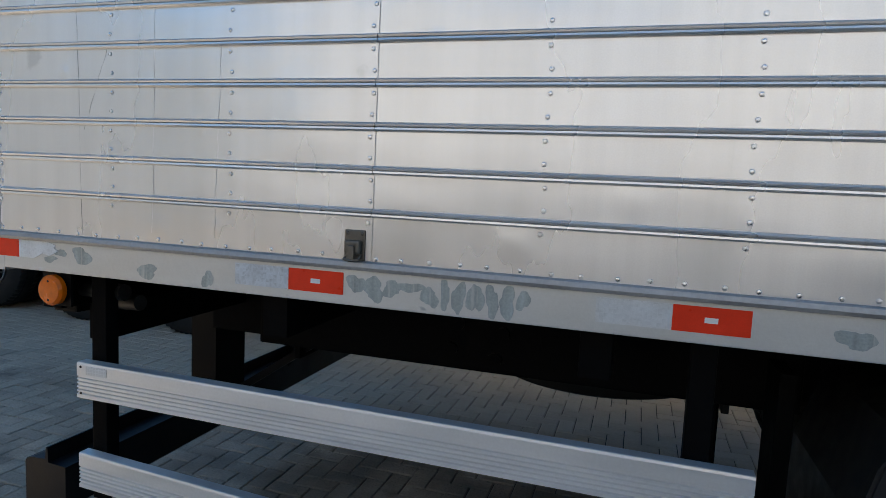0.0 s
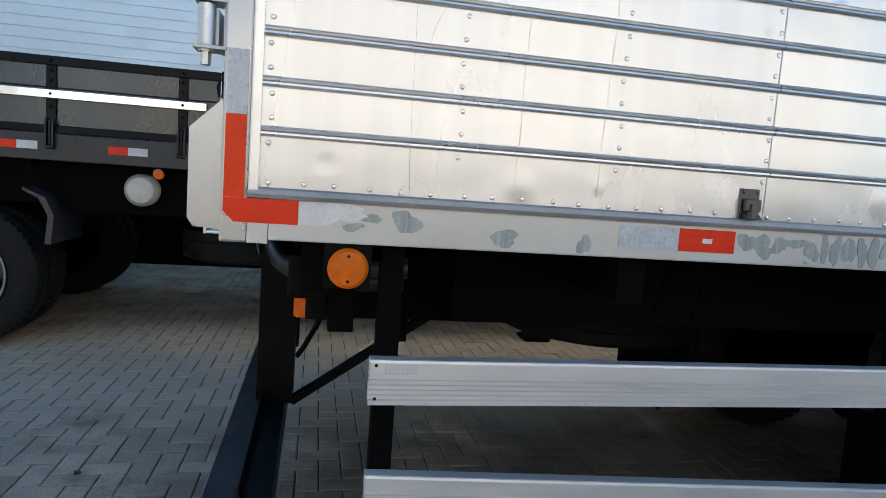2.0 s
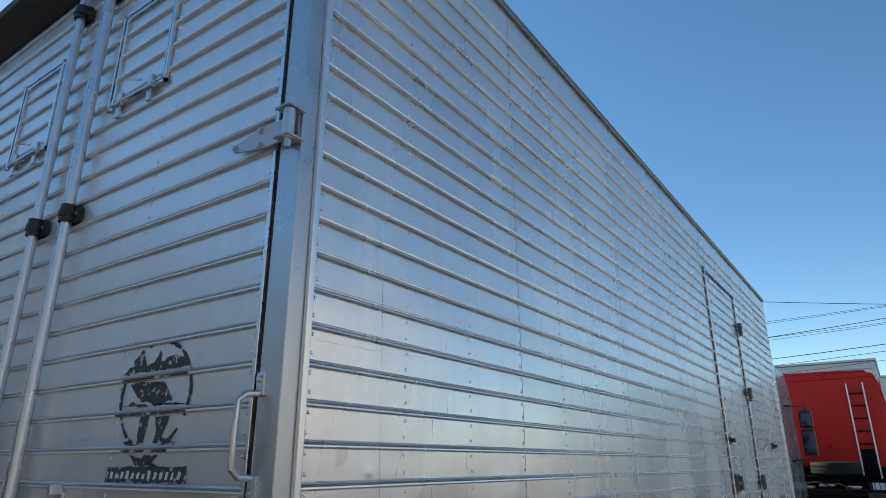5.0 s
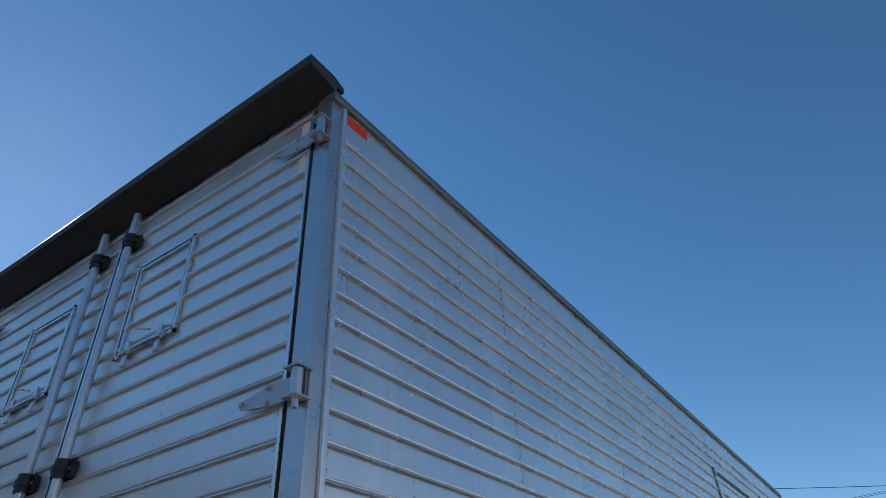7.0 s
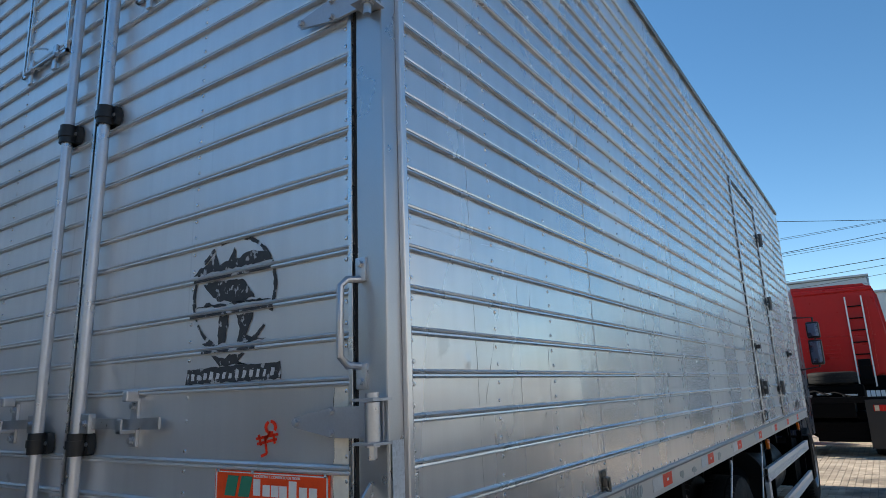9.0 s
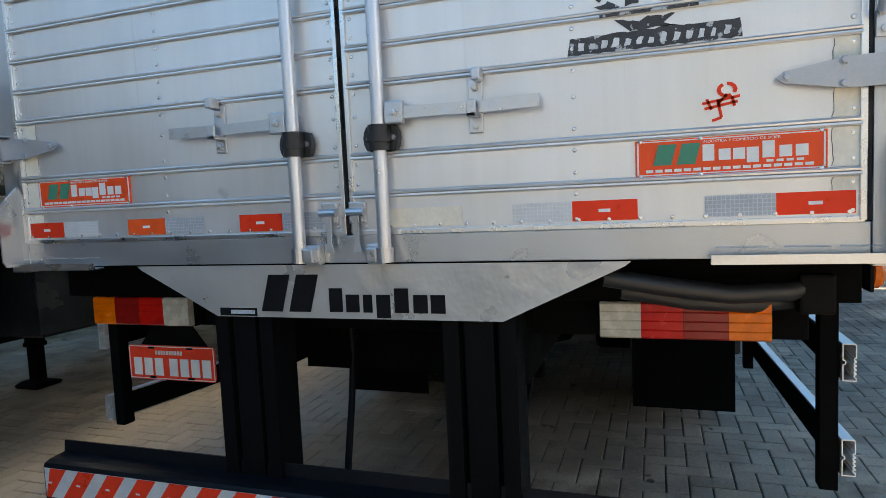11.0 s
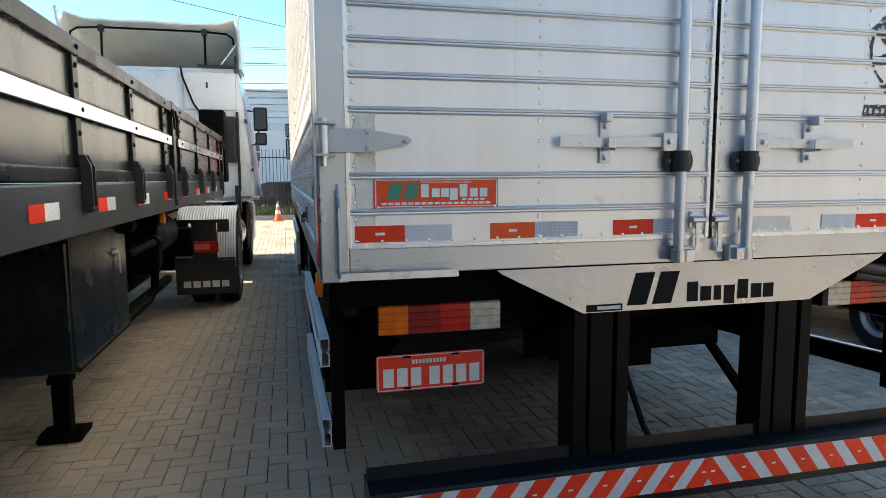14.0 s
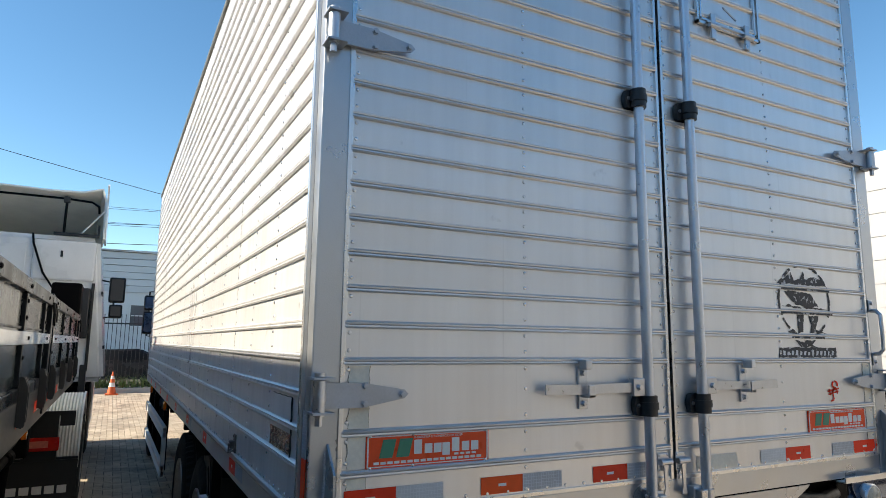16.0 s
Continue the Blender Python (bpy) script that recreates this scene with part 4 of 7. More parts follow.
# tail lamps on a cross beam, and the number plate
part("lamp_beam", rbox(0.225, 0.285, 0.16, W - 0.16, 1.000, 1.110, bevel=0.004), BLACK_M, truck)
for s in (1, -1):
    def yy(v):
        return v if s == 1 else 2 * 1.355 - v + 0.025
    lamp = part("tail_lamp", rbox(0.170, 0.226, *sorted((yy(2.050), yy(2.480))), 1.006, 1.114, bevel=0.006), BLACK, truck, "tail lamp with amber, red and clear lenses")
    for a, b, m in ((2.377, 2.476, LENS_A), (2.268, 2.3765, LENS_D), (2.162, 2.2675, LENS_R), (2.055, 2.1615, LENS_W)):
        bm = B()
        rows = [(1.011, 0.150), (1.016, 0.143)]
        for k in range(1, 4):
            z = 1.011 + 0.0245 * k
            rows += [(z - 0.002, 0.1425), (z, 0.1445), (z + 0.002, 0.1425)]
        rows += [(1.105, 0.143), (1.110, 0.150)]
        prism(bm, [(x, z) for z, x in rows] + [(0.171, 1.110), (0.171, 1.011)], "y", *sorted((yy(a), yy(b))))
        part("lens", bm, m, lamp)
# rubber conduits and a clamp block behind the right-hand corner
for pts in (((0.05, 0.66, 1.190), (0.07, 0.52, 1.165), (0.10, 0.36, 1.140), (0.13, 0.22, 1.142), (0.20, 0.14, 1.160), (0.40, 0.12, 1.165)),
            ((0.10, 0.62, 1.150), (0.12, 0.45, 1.120), (0.15, 0.30, 1.108), (0.20, 0.20, 1.112), (0.40, 0.18, 1.125))):
    part("conduit", tube(B(), pts, 0.024, 12), CAST, truck, "thick black rubber conduit", True)
part("conduit_clamp", rbox(0.13, 0.22, 0.12, 0.20, 1.085, 1.185, bevel=0.008), BLACK, truck)
bm = prism(B(), [(2.19, 1.00), (2.34, 1.00), (2.42, 0.900), (2.11, 0.900)], "x", 0.29, 0.296)
part("plate_bracket", bm, BLACK, truck)
pts = []
for cy, cz, a0 in ((2.455, 0.891, 0), (2.083, 0.891, 90), (2.083, 0.787, 180), (2.455, 0.787, 270)):
    pts += [(cy + 0.014 * math.cos(radians(a0 + d)), cz + 0.014 * math.sin(radians(a0 + d))) for d in (0, 30, 60, 90)]
plate = part("number_plate", prism(B(), pts, "x", 0.277, 0.281), PLATE_RED, truck, "red number plate with pale bars")
for k in range(7):
    y = 2.445 - 0.050 * k - (0.018 if k > 2 else 0)
    part("plate_bar", box(B(), 0.2752, 0.2768, y - 0.038, y, 0.789, 0.856), INK_W, plate)
for q in ((2.075, 2.463, 0.899, 0.902), (2.075, 2.463, 0.776, 0.779), (2.073, 2.076, 0.776, 0.902), (2.462, 2.465, 0.776, 0.902)):
    part("plate_line", box(B(), 0.2752, 0.2768, *q), INK_W, plate)
for y in (2.18, 2.358):
    for z in (0.896, 0.782):
        part("plate_bolt", rbox(0.2735, 0.277, y - 0.014, y + 0.014, z - 0.004, z + 0.004, bevel=0.001), BLACK, plate)
for k in range(10):
    part("plate_bar", box(B(), 0.2752, 0.2768, 2.331 - 0.0128 * k, 2.340 - 0.0128 * k, 0.870, 0.885), INK_W, plate)

# tapes along the side rails
CORNER_RED = mat("corner_tape", (0.93, 0.062, 0.016), 0.35, 0, 0.1, 16, 0.0002, 400, spec=0.2)
for y, out in ((0.0, -1), (W, 1)):
    def strip(x0, x1, z0, z1, m):
        return part("tape", box(B(), x0, x1, min(y + out * 0.0026, y + out * 0.0040), max(y + out * 0.0026, y + out * 0.0040), z0, z1), m, truck)
    bm = prism(B(), [(0.024, 1.262), (0.150, 1.262), (0.150, 1.311), (0.003, 1.311), (0.003, 1.283)], "y", y + out * 0.0026, y + out * 0.0040)
    part("tape", bm, RED, truck)
    strip(0.003, 0.043, 1.3115, 1.475, CORNER_RED)
    strip(0.003, 0.043, 1.4755, 1.600, GREY_T)
    bm = prism(B(), [(0.151, 1.263), (0.205, 1.262), (0.235, 1.278), (0.262, 1.273), (0.292, 1.288), (0.275, 1.297), (0.285, 1.303), (0.256, 1.312), (0.151, 1.311)], "y", y + out * 0.0026, y + out * 0.0040)
    part("tape", bm, WHITE_T, truck, "torn white tape")
    for k in range(8):
        x = 1.155 + 0.872 * k
        strip(x - 0.145, x, 1.251, 1.304, RED)
        strip(x - 0.295, x - 0.146, 1.251, 1.304, GREY_T if k % 2 == 0 else WHITE_T)
        part("tape_mark", box(B(), x - 0.085, x - 0.060, min(y + out * 0.0042, y + out * 0.0050), max(y + out * 0.0042, y + out * 0.0050), 1.272, 1.283), INK_W, truck)
    part("tape", box(B(), 0.065, 0.200, min(y + out * 0.001, y + out * 0.0025), max(y + out * 0.001, y + out * 0.0025), 3.80, 3.845), RED, truck)
    # round amber side lamps
    for x in (0.257, 4.93, 7.2):
        bm = turn(B(), ((0.036, 0.0), (0.043, -0.004), (0.043, -0.018), (0.036, -0.026), (0.012, -0.028)), (0, 0, 0), "y", 28)
        for v in bm.verts:
            v.co = Vector((x + v.co.x, y - out * (0.020 + v.co.y), 1.176 + v.co.z))
        lamp = part("side_lamp", bm, LENS_A, truck, "round amber side lamp", True)
        bm = B()
        for dz in (-0.026, 0.026):
            dome(bm, (x, y + out * 0.004, 1.176 + dz), (0, out, 0), 0.005, 0.004)
        box(bm, x - 0.05, x + 0.05, min(y - out * 0.022, y - out * 0.03), max(y - out * 0.022, y - out * 0.03), 1.13, 1.235)
        part("lamp_screw", bm, BLACK, lamp)

# the small roped latch on the right side, by the first joint
bm = rbox(1.155, 1.207, -0.004, 0.001, 1.318, 1.406, bevel=0.003)
box(bm, 1.162, 1.201, -0.022, -0.004, 1.352, 1.383, bevel=0.005)
box(bm, 1.172, 1.190, -0.028, -0.022, 1.338, 1.372, bevel=0.003)
tube(bm, ((1.166, -0.010, 1.345), (1.164, -0.022, 1.339), (1.181, -0.026, 1.337), (1.198, -0.022, 1.339), (1.197, -0.010, 1.347)), 0.004, 8)
for x in (1.163, 1.199):
    for z in (1.326, 1.398):
        dome(bm, (x, -0.004, z), (0, -1, 0), 0.0045, 0.003)
o = part("side_latch", bm, mat("worn_latch_steel", (0.13, 0.125, 0.115), 0.42, 0.9, 0.15, 40, 0.0005, 120), truck, "small worn steel side latch")
bm = B()
bm.from_mesh(o.data)
bm.transform(Matrix.Translation((-0.12, W, 0)) @ Matrix.Scale(-1, 4, (0, 1, 0)))
bmesh.ops.reverse_faces(bm, faces=bm.faces)
part("side_latch", bm, o.data.materials[0], truck, "small worn steel side latch")

# side door: raised frame, gasket lines, hinges, bolts and a lock
DX0, DX1 = 4.815, 6.072
bm = B()
for q in ((DX0, DX0 + 0.024, 1.345, 3.490), (DX1 - 0.024, DX1, 1.345, 3.490), (DX0, DX1, 3.468, 3.493), (DX0, DX1, 1.340, 1.358)):
    box(bm, q[0], q[1], -0.016, 0.004, q[2], q[3], bevel=0.003)
sdoor = part("side_door", bm, ALU_T, truck, "closed side door in a raised frame")
SEAM = mat("weathered_gasket", (0.10, 0.10, 0.10), 0.6, 0.2, 0.2, 12, 0.0004, 90)
for q in ((DX0 - 0.012, DX0 - 0.002, 1.35, 3.50), (DX0 + 0.026, DX0 + 0.040, 1.36, 3.466), (DX1 - 0.040, DX1 - 0.026, 1.36, 3.466), (DX1 + 0.002, DX1 + 0.012, 1.35, 3.50), (DX0, DX1, 3.449, 3.466), (DX0, DX1, 3.495, 3.506)):
    part("door_gasket", box(B(), q[0], q[1], -0.0075, 0.0, q[2], q[3]), SEAM, sdoor)
HINGE_D = mat("dull_hinge_steel", (0.13, 0.13, 0.13), 0.5, 0.6, 0.15, 30, 0.0005, 120)
for z in (3.125, 2.460, 1.625):
    bm = rbox(DX1 - 0.13, DX1 + 0.06, -0.024, -0.016, z - 0.032, z + 0.032, bevel=0.003)
    turn(bm, ((0.020, -0.058), (0.020, 0.058)), (DX1 + 0.012, -0.032, z), "z", 12)
    box(bm, DX1 - 0.01, DX1 + 0.05, -0.044, -0.010, z - 0.075, z - 0.062)
    for xx in (DX1 - 0.10, DX1 - 0.05):
        hexbolt(bm, (xx, -0.024, z), "y", 0.008, -0.010)
    part("hinge", bm, HINGE_D, sdoor)
for x, z in ((4.905, 1.975), (7.15, 1.972)):
    bm = rbox(x - 0.040, x + 0.040, -0.018, -0.001, z - 0.032, z + 0.032, bevel=0.004)
    box(bm, x - 0.012, x + 0.05, -0.05, -0.018, z - 0.016, z + 0.016, bevel=0.004)
    part("door_latch", bm, CAST, sdoor)
bm = rbox(4.935, 5.065, -0.018, -0.001, 1.565, 1.705, bevel=0.005)
box(bm, 4.88, 5.11, -0.040, -0.018, 1.622, 1.648, bevel=0.006)
box(bm, 4.985, 5.015, -0.050, -0.018, 1.580, 1.690, bevel=0.005)
part("door_latch", bm, HINGE_D, sdoor)
for x in (4.885, 7.25):
    bm = rbox(x - 0.022, x + 0.022, -0.016, -0.001, 1.395, 1.455, bevel=0.003)
    tube(bm, ((x, -0.014, 1.452), (x + 0.01, -0.03, 1.43), (x - 0.01, -0.03, 1.38), (x, -0.014, 1.372)), 0.005, 6)
    part("door_catch", bm, HINGE_D, sdoor)

# side guards: hollow ribbed rails
def guard_rail(p, q, h=0.106, d=0.034, out=-1):
    """A hollow extruded rail between two points of its lower outer edge."""
    prof_out = [(0, 0.0), (0.0, 0.10)]
    for g in (0.11, 0.22, 0.33, 0.44, 0.55):
        prof_out += [(0.0050, g + 0.015), (0.0050, g + 0.05), (0.0, g + 0.065), (0.0, g + 0.105)]
    prof_out += [(0.0, 0.93), (0.0015, 0.985), (0.004, 1.0)]
    bm = B()
    cuts = []
    for c in (p, q):
        ring = []
        x, y, z = c
        for inset, f in prof_out:
            ring.append(bm.verts.new((x, y - out * inset, z + h * f)))
        for f in (1.0, 0.56, 0.53, 0.47, 0.44, 0.0):
            ring.append(bm.verts.new((x, y - out * (d - (0.006 if f in (0.53, 0.47) else 0)), z + h * f)))
        cuts.append(ring)
    k = len(cuts[0])
    for i in range(k):
        bm.faces.new((cuts[0][i], cuts[0][(i + 1) % k], cuts[1][(i + 1) % k], cuts[1][i]))
    bmesh.ops.recalc_face_normals(bm, faces=bm.faces)
    bmesh.ops.solidify(bm, geom=bm.faces[:], thickness=0.0028)
    vs = [bm.verts.new((x, y0 - out * e, z0 + h * 0.5)) for x, y0, z0 in (p, q) for e in (0.003, d - 0.008)]
    bm.faces.new((vs[0], vs[1], vs[3], vs[2]))
    return bm


for y, out, near, far in ((0.028, -1, 0.604, 0.514), (W - 0.004, 1, 0.575, 0.475)):
    g = part("side_guard", guard_rail((0.318, y, 0.870), (2.068, y, 0.860), 0.103, out=out), ALU_G, truck, "ribbed hollow aluminium guard rail")
    g2 = part("side_guard", guard_rail((0.322, y, near), (2.030, y, far), 0.103, out=out), ALU_G, truck, "ribbed hollow aluminium guard rail")
    # shade on each rail's inner face, put in as a black strip
    for za, zb in ((0.870, 0.860), (near, far)):
        bm = B()
        prism(bm, [(0.34, za + 0.004), (2.02, zb + 0.004), (2.02, zb + 0.096), (0.34, za + 0.096)], "y", *sorted((y - out * 0.0345, y - out * 0.0385)))
        part("guard_backing", bm, BLACK_M, truck, "black strip standing for the shade inside the rail")
    for x, z0 in ((0.332, 0.555), (1.93, 0.46)):
        part("guard_post", rbox(x, x + 0.052, *sorted((y - out * 0.039, y - out * 0.085)), z0, 1.235, bevel=0.003), BLACK_M, truck)
    for zz in (0.884, 0.960):
        bm = B()
        dome(bm, (0.332, y, zz), (0, out, 0), 0.004, 0.002)
        part("guard_rivet", bm, INK, g)
    g = part("side_guard", guard_rail((4.900, y, 0.878), (8.15, y, 0.848), 0.105, out=out), ALU_G, truck, "ribbed hollow aluminium guard rail")
    part("side_guard", guard_rail((4.900, y, 0.530), (8.10, y, 0.500), 0.105, out=out), ALU_G, truck, "ribbed hollow aluminium guard rail")
    part("guard_end", rbox(4.880, 4.975, *sorted((y, y - out * 0.034)), 0.636, 0.877, bevel=0.003), ALU_G, truck)
    for x in (5.4, 6.9, 7.9):
        part("guard_post", rbox(x, x + 0.05, *sorted((y - out * 0.034, y - out * 0.085)), 0.50, 1.235, bevel=0.003), BLACK_M, truck)
part("guard_sticker", box(B(), 0.352, 0.425, 0.0265, 0.0278, 0.940, 0.964), WHITE_T, truck)


# wheels
def tyre_mesh(r=0.505, w=0.27, rim=0.292, blocks=True):
    """A tyre on the y axis with grooves round its tread and cut shoulder blocks."""
    bm = B()
    h = w / 2
    prof = [(rim, -h * 0.78), (rim + 0.02, -h * 0.92), (rim + 0.09, -h), (r - 0.075, -h * 0.97), (r - 0.03, -h * 0.88), (r - 0.006, -h * 0.80)]
    for g in (-0.45, -0.15, 0.15, 0.45):
        prof += [(r, (g - 0.05) * w), (r - 0.012, (g - 0.045) * w), (r - 0.012, (g + 0.005) * w), (r, (g + 0.01) * w)] if abs(g) < 0.4 else [(r, g * w * 0.80)]
    prof += [(r - 0.006, h * 0.80), (r - 0.03, h * 0.88), (r - 0.075, h * 0.97), (rim + 0.09, h), (rim + 0.02, h * 0.92), (rim, h * 0.78)]
    turn(bm, prof, (0, 0, 0), "y", 112, closed=False)
    if blocks:
        for v in bm.verts:
            a = math.atan2(v.co.z, v.co.x)
            if abs(v.co.y) > h * 0.62 and math.hypot(v.co.x, v.co.z) > r - 0.04 and round(a * 56 / math.pi) % 2:
                f = 1 - 0.018 / r
                v.co.x *= f
                v.co.z *= f
    me = bpy.data.meshes.new("tyre")
    bmesh.ops.recalc_face_normals(bm, faces=bm.faces)
    for f in bm.faces:
        f.smooth = True
    bm.to_mesh(me)
    bm.free()
    me.materials.append(RUBBER)
    me.set_sharp_from_angle(angle=radians(30))
    return me


# disc faces, darker than the barrel of the rim
RIM_DISC = mat("dark_rim_disc", (0.07, 0.07, 0.072), 0.5, 0.5, 0.25, 14, 0.0006, 90, 0, None, ((0.03, 0.028, 0.026), 0.58, 9, 0.15))
HOLE = mat("wheel_hole", (0.006, 0.006, 0.006), 0.9, 0, 0.1, 20, spec=0.05)


def rim_mesh(deep):
    """A disc wheel seen from -y; deep: how far its disc lies behind the outer flange."""
    bm = B()
    turn(bm, ((0.298, -0.120), (0.300, -0.128), (0.290, -0.132), (0.278, -0.122), (0.276, -0.092), (0.264, -0.088), *[(r, min(deep - 0.05 + k * 0.0005, v)) for k, (r, v) in enumerate(((0.262, -0.062), (0.254, -0.056), (0.252, -0.026), (0.245, -0.020), (0.243, 0.012), (0.238, 0.020)))], (0.236, deep - 0.012),
              (0.218, deep - 0.004), (0.176, deep - 0.022), (0.150, deep - 0.030), (0.120, deep - 0.030), (0.115, deep)), (0, 0, 0), "y", 48, closed=False)
    for f in bm.faces:
        f.smooth = True
        c = f.calc_center_median()
        r, a = math.hypot(c.x, c.z), math.atan2(c.z, c.x)
        if 0.180 < r < 0.214 and c.y > deep - 0.03 and int((a + math.pi) / (2 * math.pi) * 48) % 6 in (1, 2, 3):
            f.material_index = 1
        elif r < 0.237:
            f.material_index = 2
    me = bpy.data.meshes.new("rim")
    bmesh.ops.recalc_face_normals(bm, faces=bm.faces)
    bmesh.ops.solidify(bm, geom=bm.faces[:], thickness=0.006)
    bm.to_mesh(me)
    bm.free()
    me.materials.append(RIM)
    me.materials.append(HOLE)
    me.materials.append(RIM_DISC)
    return me


def hub_mesh(deep, seat, m):
    bm = B()
    turn(bm, ((0.105, deep + 0.01), (0.100, deep - seat * 0.4), (0.075, deep - seat * 0.5), (0.070, deep - seat), (0.05, deep - seat - 0.012), (0.01, deep - seat - 0.014)), (0, 0, 0), "y", 20)
    for k in range(10):
        a = 2 * math.pi * k / 10
        c = (0.140 * math.cos(a), deep - 0.006, 0.140 * math.sin(a))
        turn(bm, ((0.014, 0.004), (0.014, -0.016), (0.008, -0.018), (0.008, -0.034)), c, "y", 6)
    me = bpy.data.meshes.new("hub")
    bmesh.ops.recalc_face_normals(bm, faces=bm.faces)
    bm.to_mesh(me)
    bm.free()
    me.materials.append(m)
    return me


TYRE, TYRE_S = tyre_mesh(), tyre_mesh(0.515, 0.29, 0.292, False)
RIM_D, RIM_F, RIM_T = rim_mesh(0.085), rim_mesh(-0.055), rim_mesh(0.115)
RIM_V, HUB_V, TYRE_V = rim_mesh(-0.02), hub_mesh(-0.04, 0.05, BLACK), tyre_mesh()
for me in (RIM_V, HUB_V, TYRE_V):
    me.transform(Matrix.Scale(0.624, 4))
HUB_D, HUB_B = hub_mesh(0.06, 0.10, BLACK), hub_mesh(0.09, 0.05, BLACK)
DARK_DISC = bpy.data.meshes.new("drum")
bm = turn(B(), ((0.246, 0.0), (0.246, 0.05)), (0, 0.07, 0), "y", 32)
bm.transform(Matrix.Translation((0, 0.03, 0)))
bm.to_mesh(DARK_DISC)
bm.free()
DARK_DISC.materials.append(BLACK_M)


def wheel(parent, x, y, z, side, tyre=None, rim=None, hub=None, label="", twin=True):
    """A wheel with its outer face towards side (-1: -y, 1: +y); y is its outer face."""
    w = new("wheel")
    w.empty_display_size = 0.1
    w.parent = parent
    w.matrix_parent_inverse = Matrix.Translation(parent.location).inverted()
    w.location = (x, y - side * 0.135, z)
    if side > 0:
        w.rotation_euler = (0, 0, math.pi)
    if label:
        w["label"] = label
    for name, me in (("tyre", tyre or TYRE), ("rim", rim or RIM_D), ("hub", hub or HUB_D)) + (() if tyre else (("drum", DARK_DISC),)):
        o = new(name, me)
        o.parent = w
    if twin:
        o = new("tyre", tyre or TYRE)
        o.parent = w
        o.location = (0, 0.31, 0)
    return w


for x in (2.975, 4.215):
    wheel(truck, x, 0.095, 0.505, -1, label="dual truck wheel with a bare steel rim")
    wheel(truck, x, W - 0.095, 0.505, 1, label="dual truck wheel with a bare steel rim")
for y, s in ((0.12, -1), (W - 0.12, 1)):
    wheel(truck, 9.55, y, 0.505, s, twin=False)
# tyre-pressure hoses at the right hubs
HOSE = mat("hose_steel", (0.66, 0.67, 0.68), 0.3, 0.5, 0.1, 12, 0.0002, 200)
for x, top in ((2.975, 3.45), (4.215, 4.64)):
    bm = tube(B(), ((x + 0.035, 0.045, 0.425), (x + 0.05, 0.035, 0.46), (x + 0.26, 0.022, 0.83), (top - 0.015, 0.012, 1.17), (top, 0.014, 1.235)), 0.0065, 8)
    part("hose_rod", bm, HOSE, truck, "straight steel air line", True)
    bm = tube(B(), ((x + 0.002, 0.055, 0.528), (x, 0.040, 0.490), (x + 0.008, 0.036, 0.452), (x + 0.022, 0.040, 0.430), (x + 0.038, 0.045, 0.428)), 0.010, 8)
    part("air_hose", bm, CAST, truck, "short black air hose", True)
    bm = turn(B(), ((0.022, 0.30), (0.022, 0.14), (0.030, 0.13), (0.030, 0.115), (0.016, 0.105), (0.016, 0.06)), (x, 0.0, 0.530), "y", 14)
    part("hose_swivel", bm, CAST, truck, "black hub swivel", True)
    bm = turn(B(), ((0.012, 0.045), (0.020, 0.048), (0.020, 0.068), (0.012, 0.072)), (x, 0.0, 0.530), "y", 12)
    box(bm, x - 0.016, x + 0.016, 0.048, 0.066, 0.508, 0.526, bevel=0.003)
    valve = part("hose_valve", bm, GALV, truck)
    bm = rbox(x - 0.008, x + 0.030, 0.036, 0.046, 0.530, 0.552, bevel=0.003)
    box(bm, x - 0.010, x + 0.008, 0.036, 0.050, 0.548, 0.588, bevel=0.003)
    part("valve_lever", bm, RED, valve, "red valve lever")
    pts = [(x + 0.11 * math.sin(a * 0.35) - 0.03, 0.20 + 0.012 * math.sin(a), 0.52 + 0.17 * math.cos(a * 0.55)) for a in range(6)]
    part("tyre_hose", tube(B(), pts, 0.007, 7), CAST, truck, "", True)
    part("hose_clip", rbox(top - 0.02, top + 0.02, 0.005, 0.02, 1.205, 1.235, bevel=0.002), BLACK, truck)

# chassis below the box
for y in (0.92, W - 0.92):
    part("frame_beam", rbox(0.12, 9.6, y - 0.04, y + 0.04, 0.872, 1.112, bevel=0.006), BLACK_M, truck)
for x in (0.16, 0.9, 1.7, 2.4, 3.6, 4.9, 5.8, 6.7, 7.6):
    part("cross_member", rbox(x, x + 0.07, 0.06, W - 0.06, 1.11, 1.238, bevel=0.003), BLACK_M, truck)
bm = rbox(0.60, 2.25, 0.50, 0.56, 0.955, 1.20, bevel=0.01)
for x, z in ((1.28, 1.02), (1.42, 1.00), (1.30, 1.10), (1.44, 1.08)):
    turn(bm, ((0.022, -0.01), (0.022, 0.0)), (x, 0.50, z), "y", 12)
part("rear_bracket", bm, BLACK_M, truck)
for x in (2.975, 4.215):
    part("axle", turn(B(), ((0.075, 0.35), (0.075, W - 0.35)), (x, 0, 0.505), "y", 16), BLACK_M, truck)
part("bumper_stay", bar(B(), (0.13, 0.95, 0.548), (0.70, 0.95, 0.935), 0.03, 0.03), BLACK, truck)
part("rear_plate", rbox(0.50, 0.53, 0.90, 1.82, 0.785, 1.20, bevel=0.006), BLACK_M, truck)
part("air_line", tube(B(), ((0.30, 1.52, 1.02), (0.30, 1.515, 0.90), (0.24, 1.50, 0.75), (0.16, 1.48, 0.60), (0.13, 1.47, 0.56)), 0.012, 8), BLACK, truck)
o = link("spare_tyre", TYRE_S, truck, "spare tyre slung flat below the frame", (1.66, 1.78, 0.800))
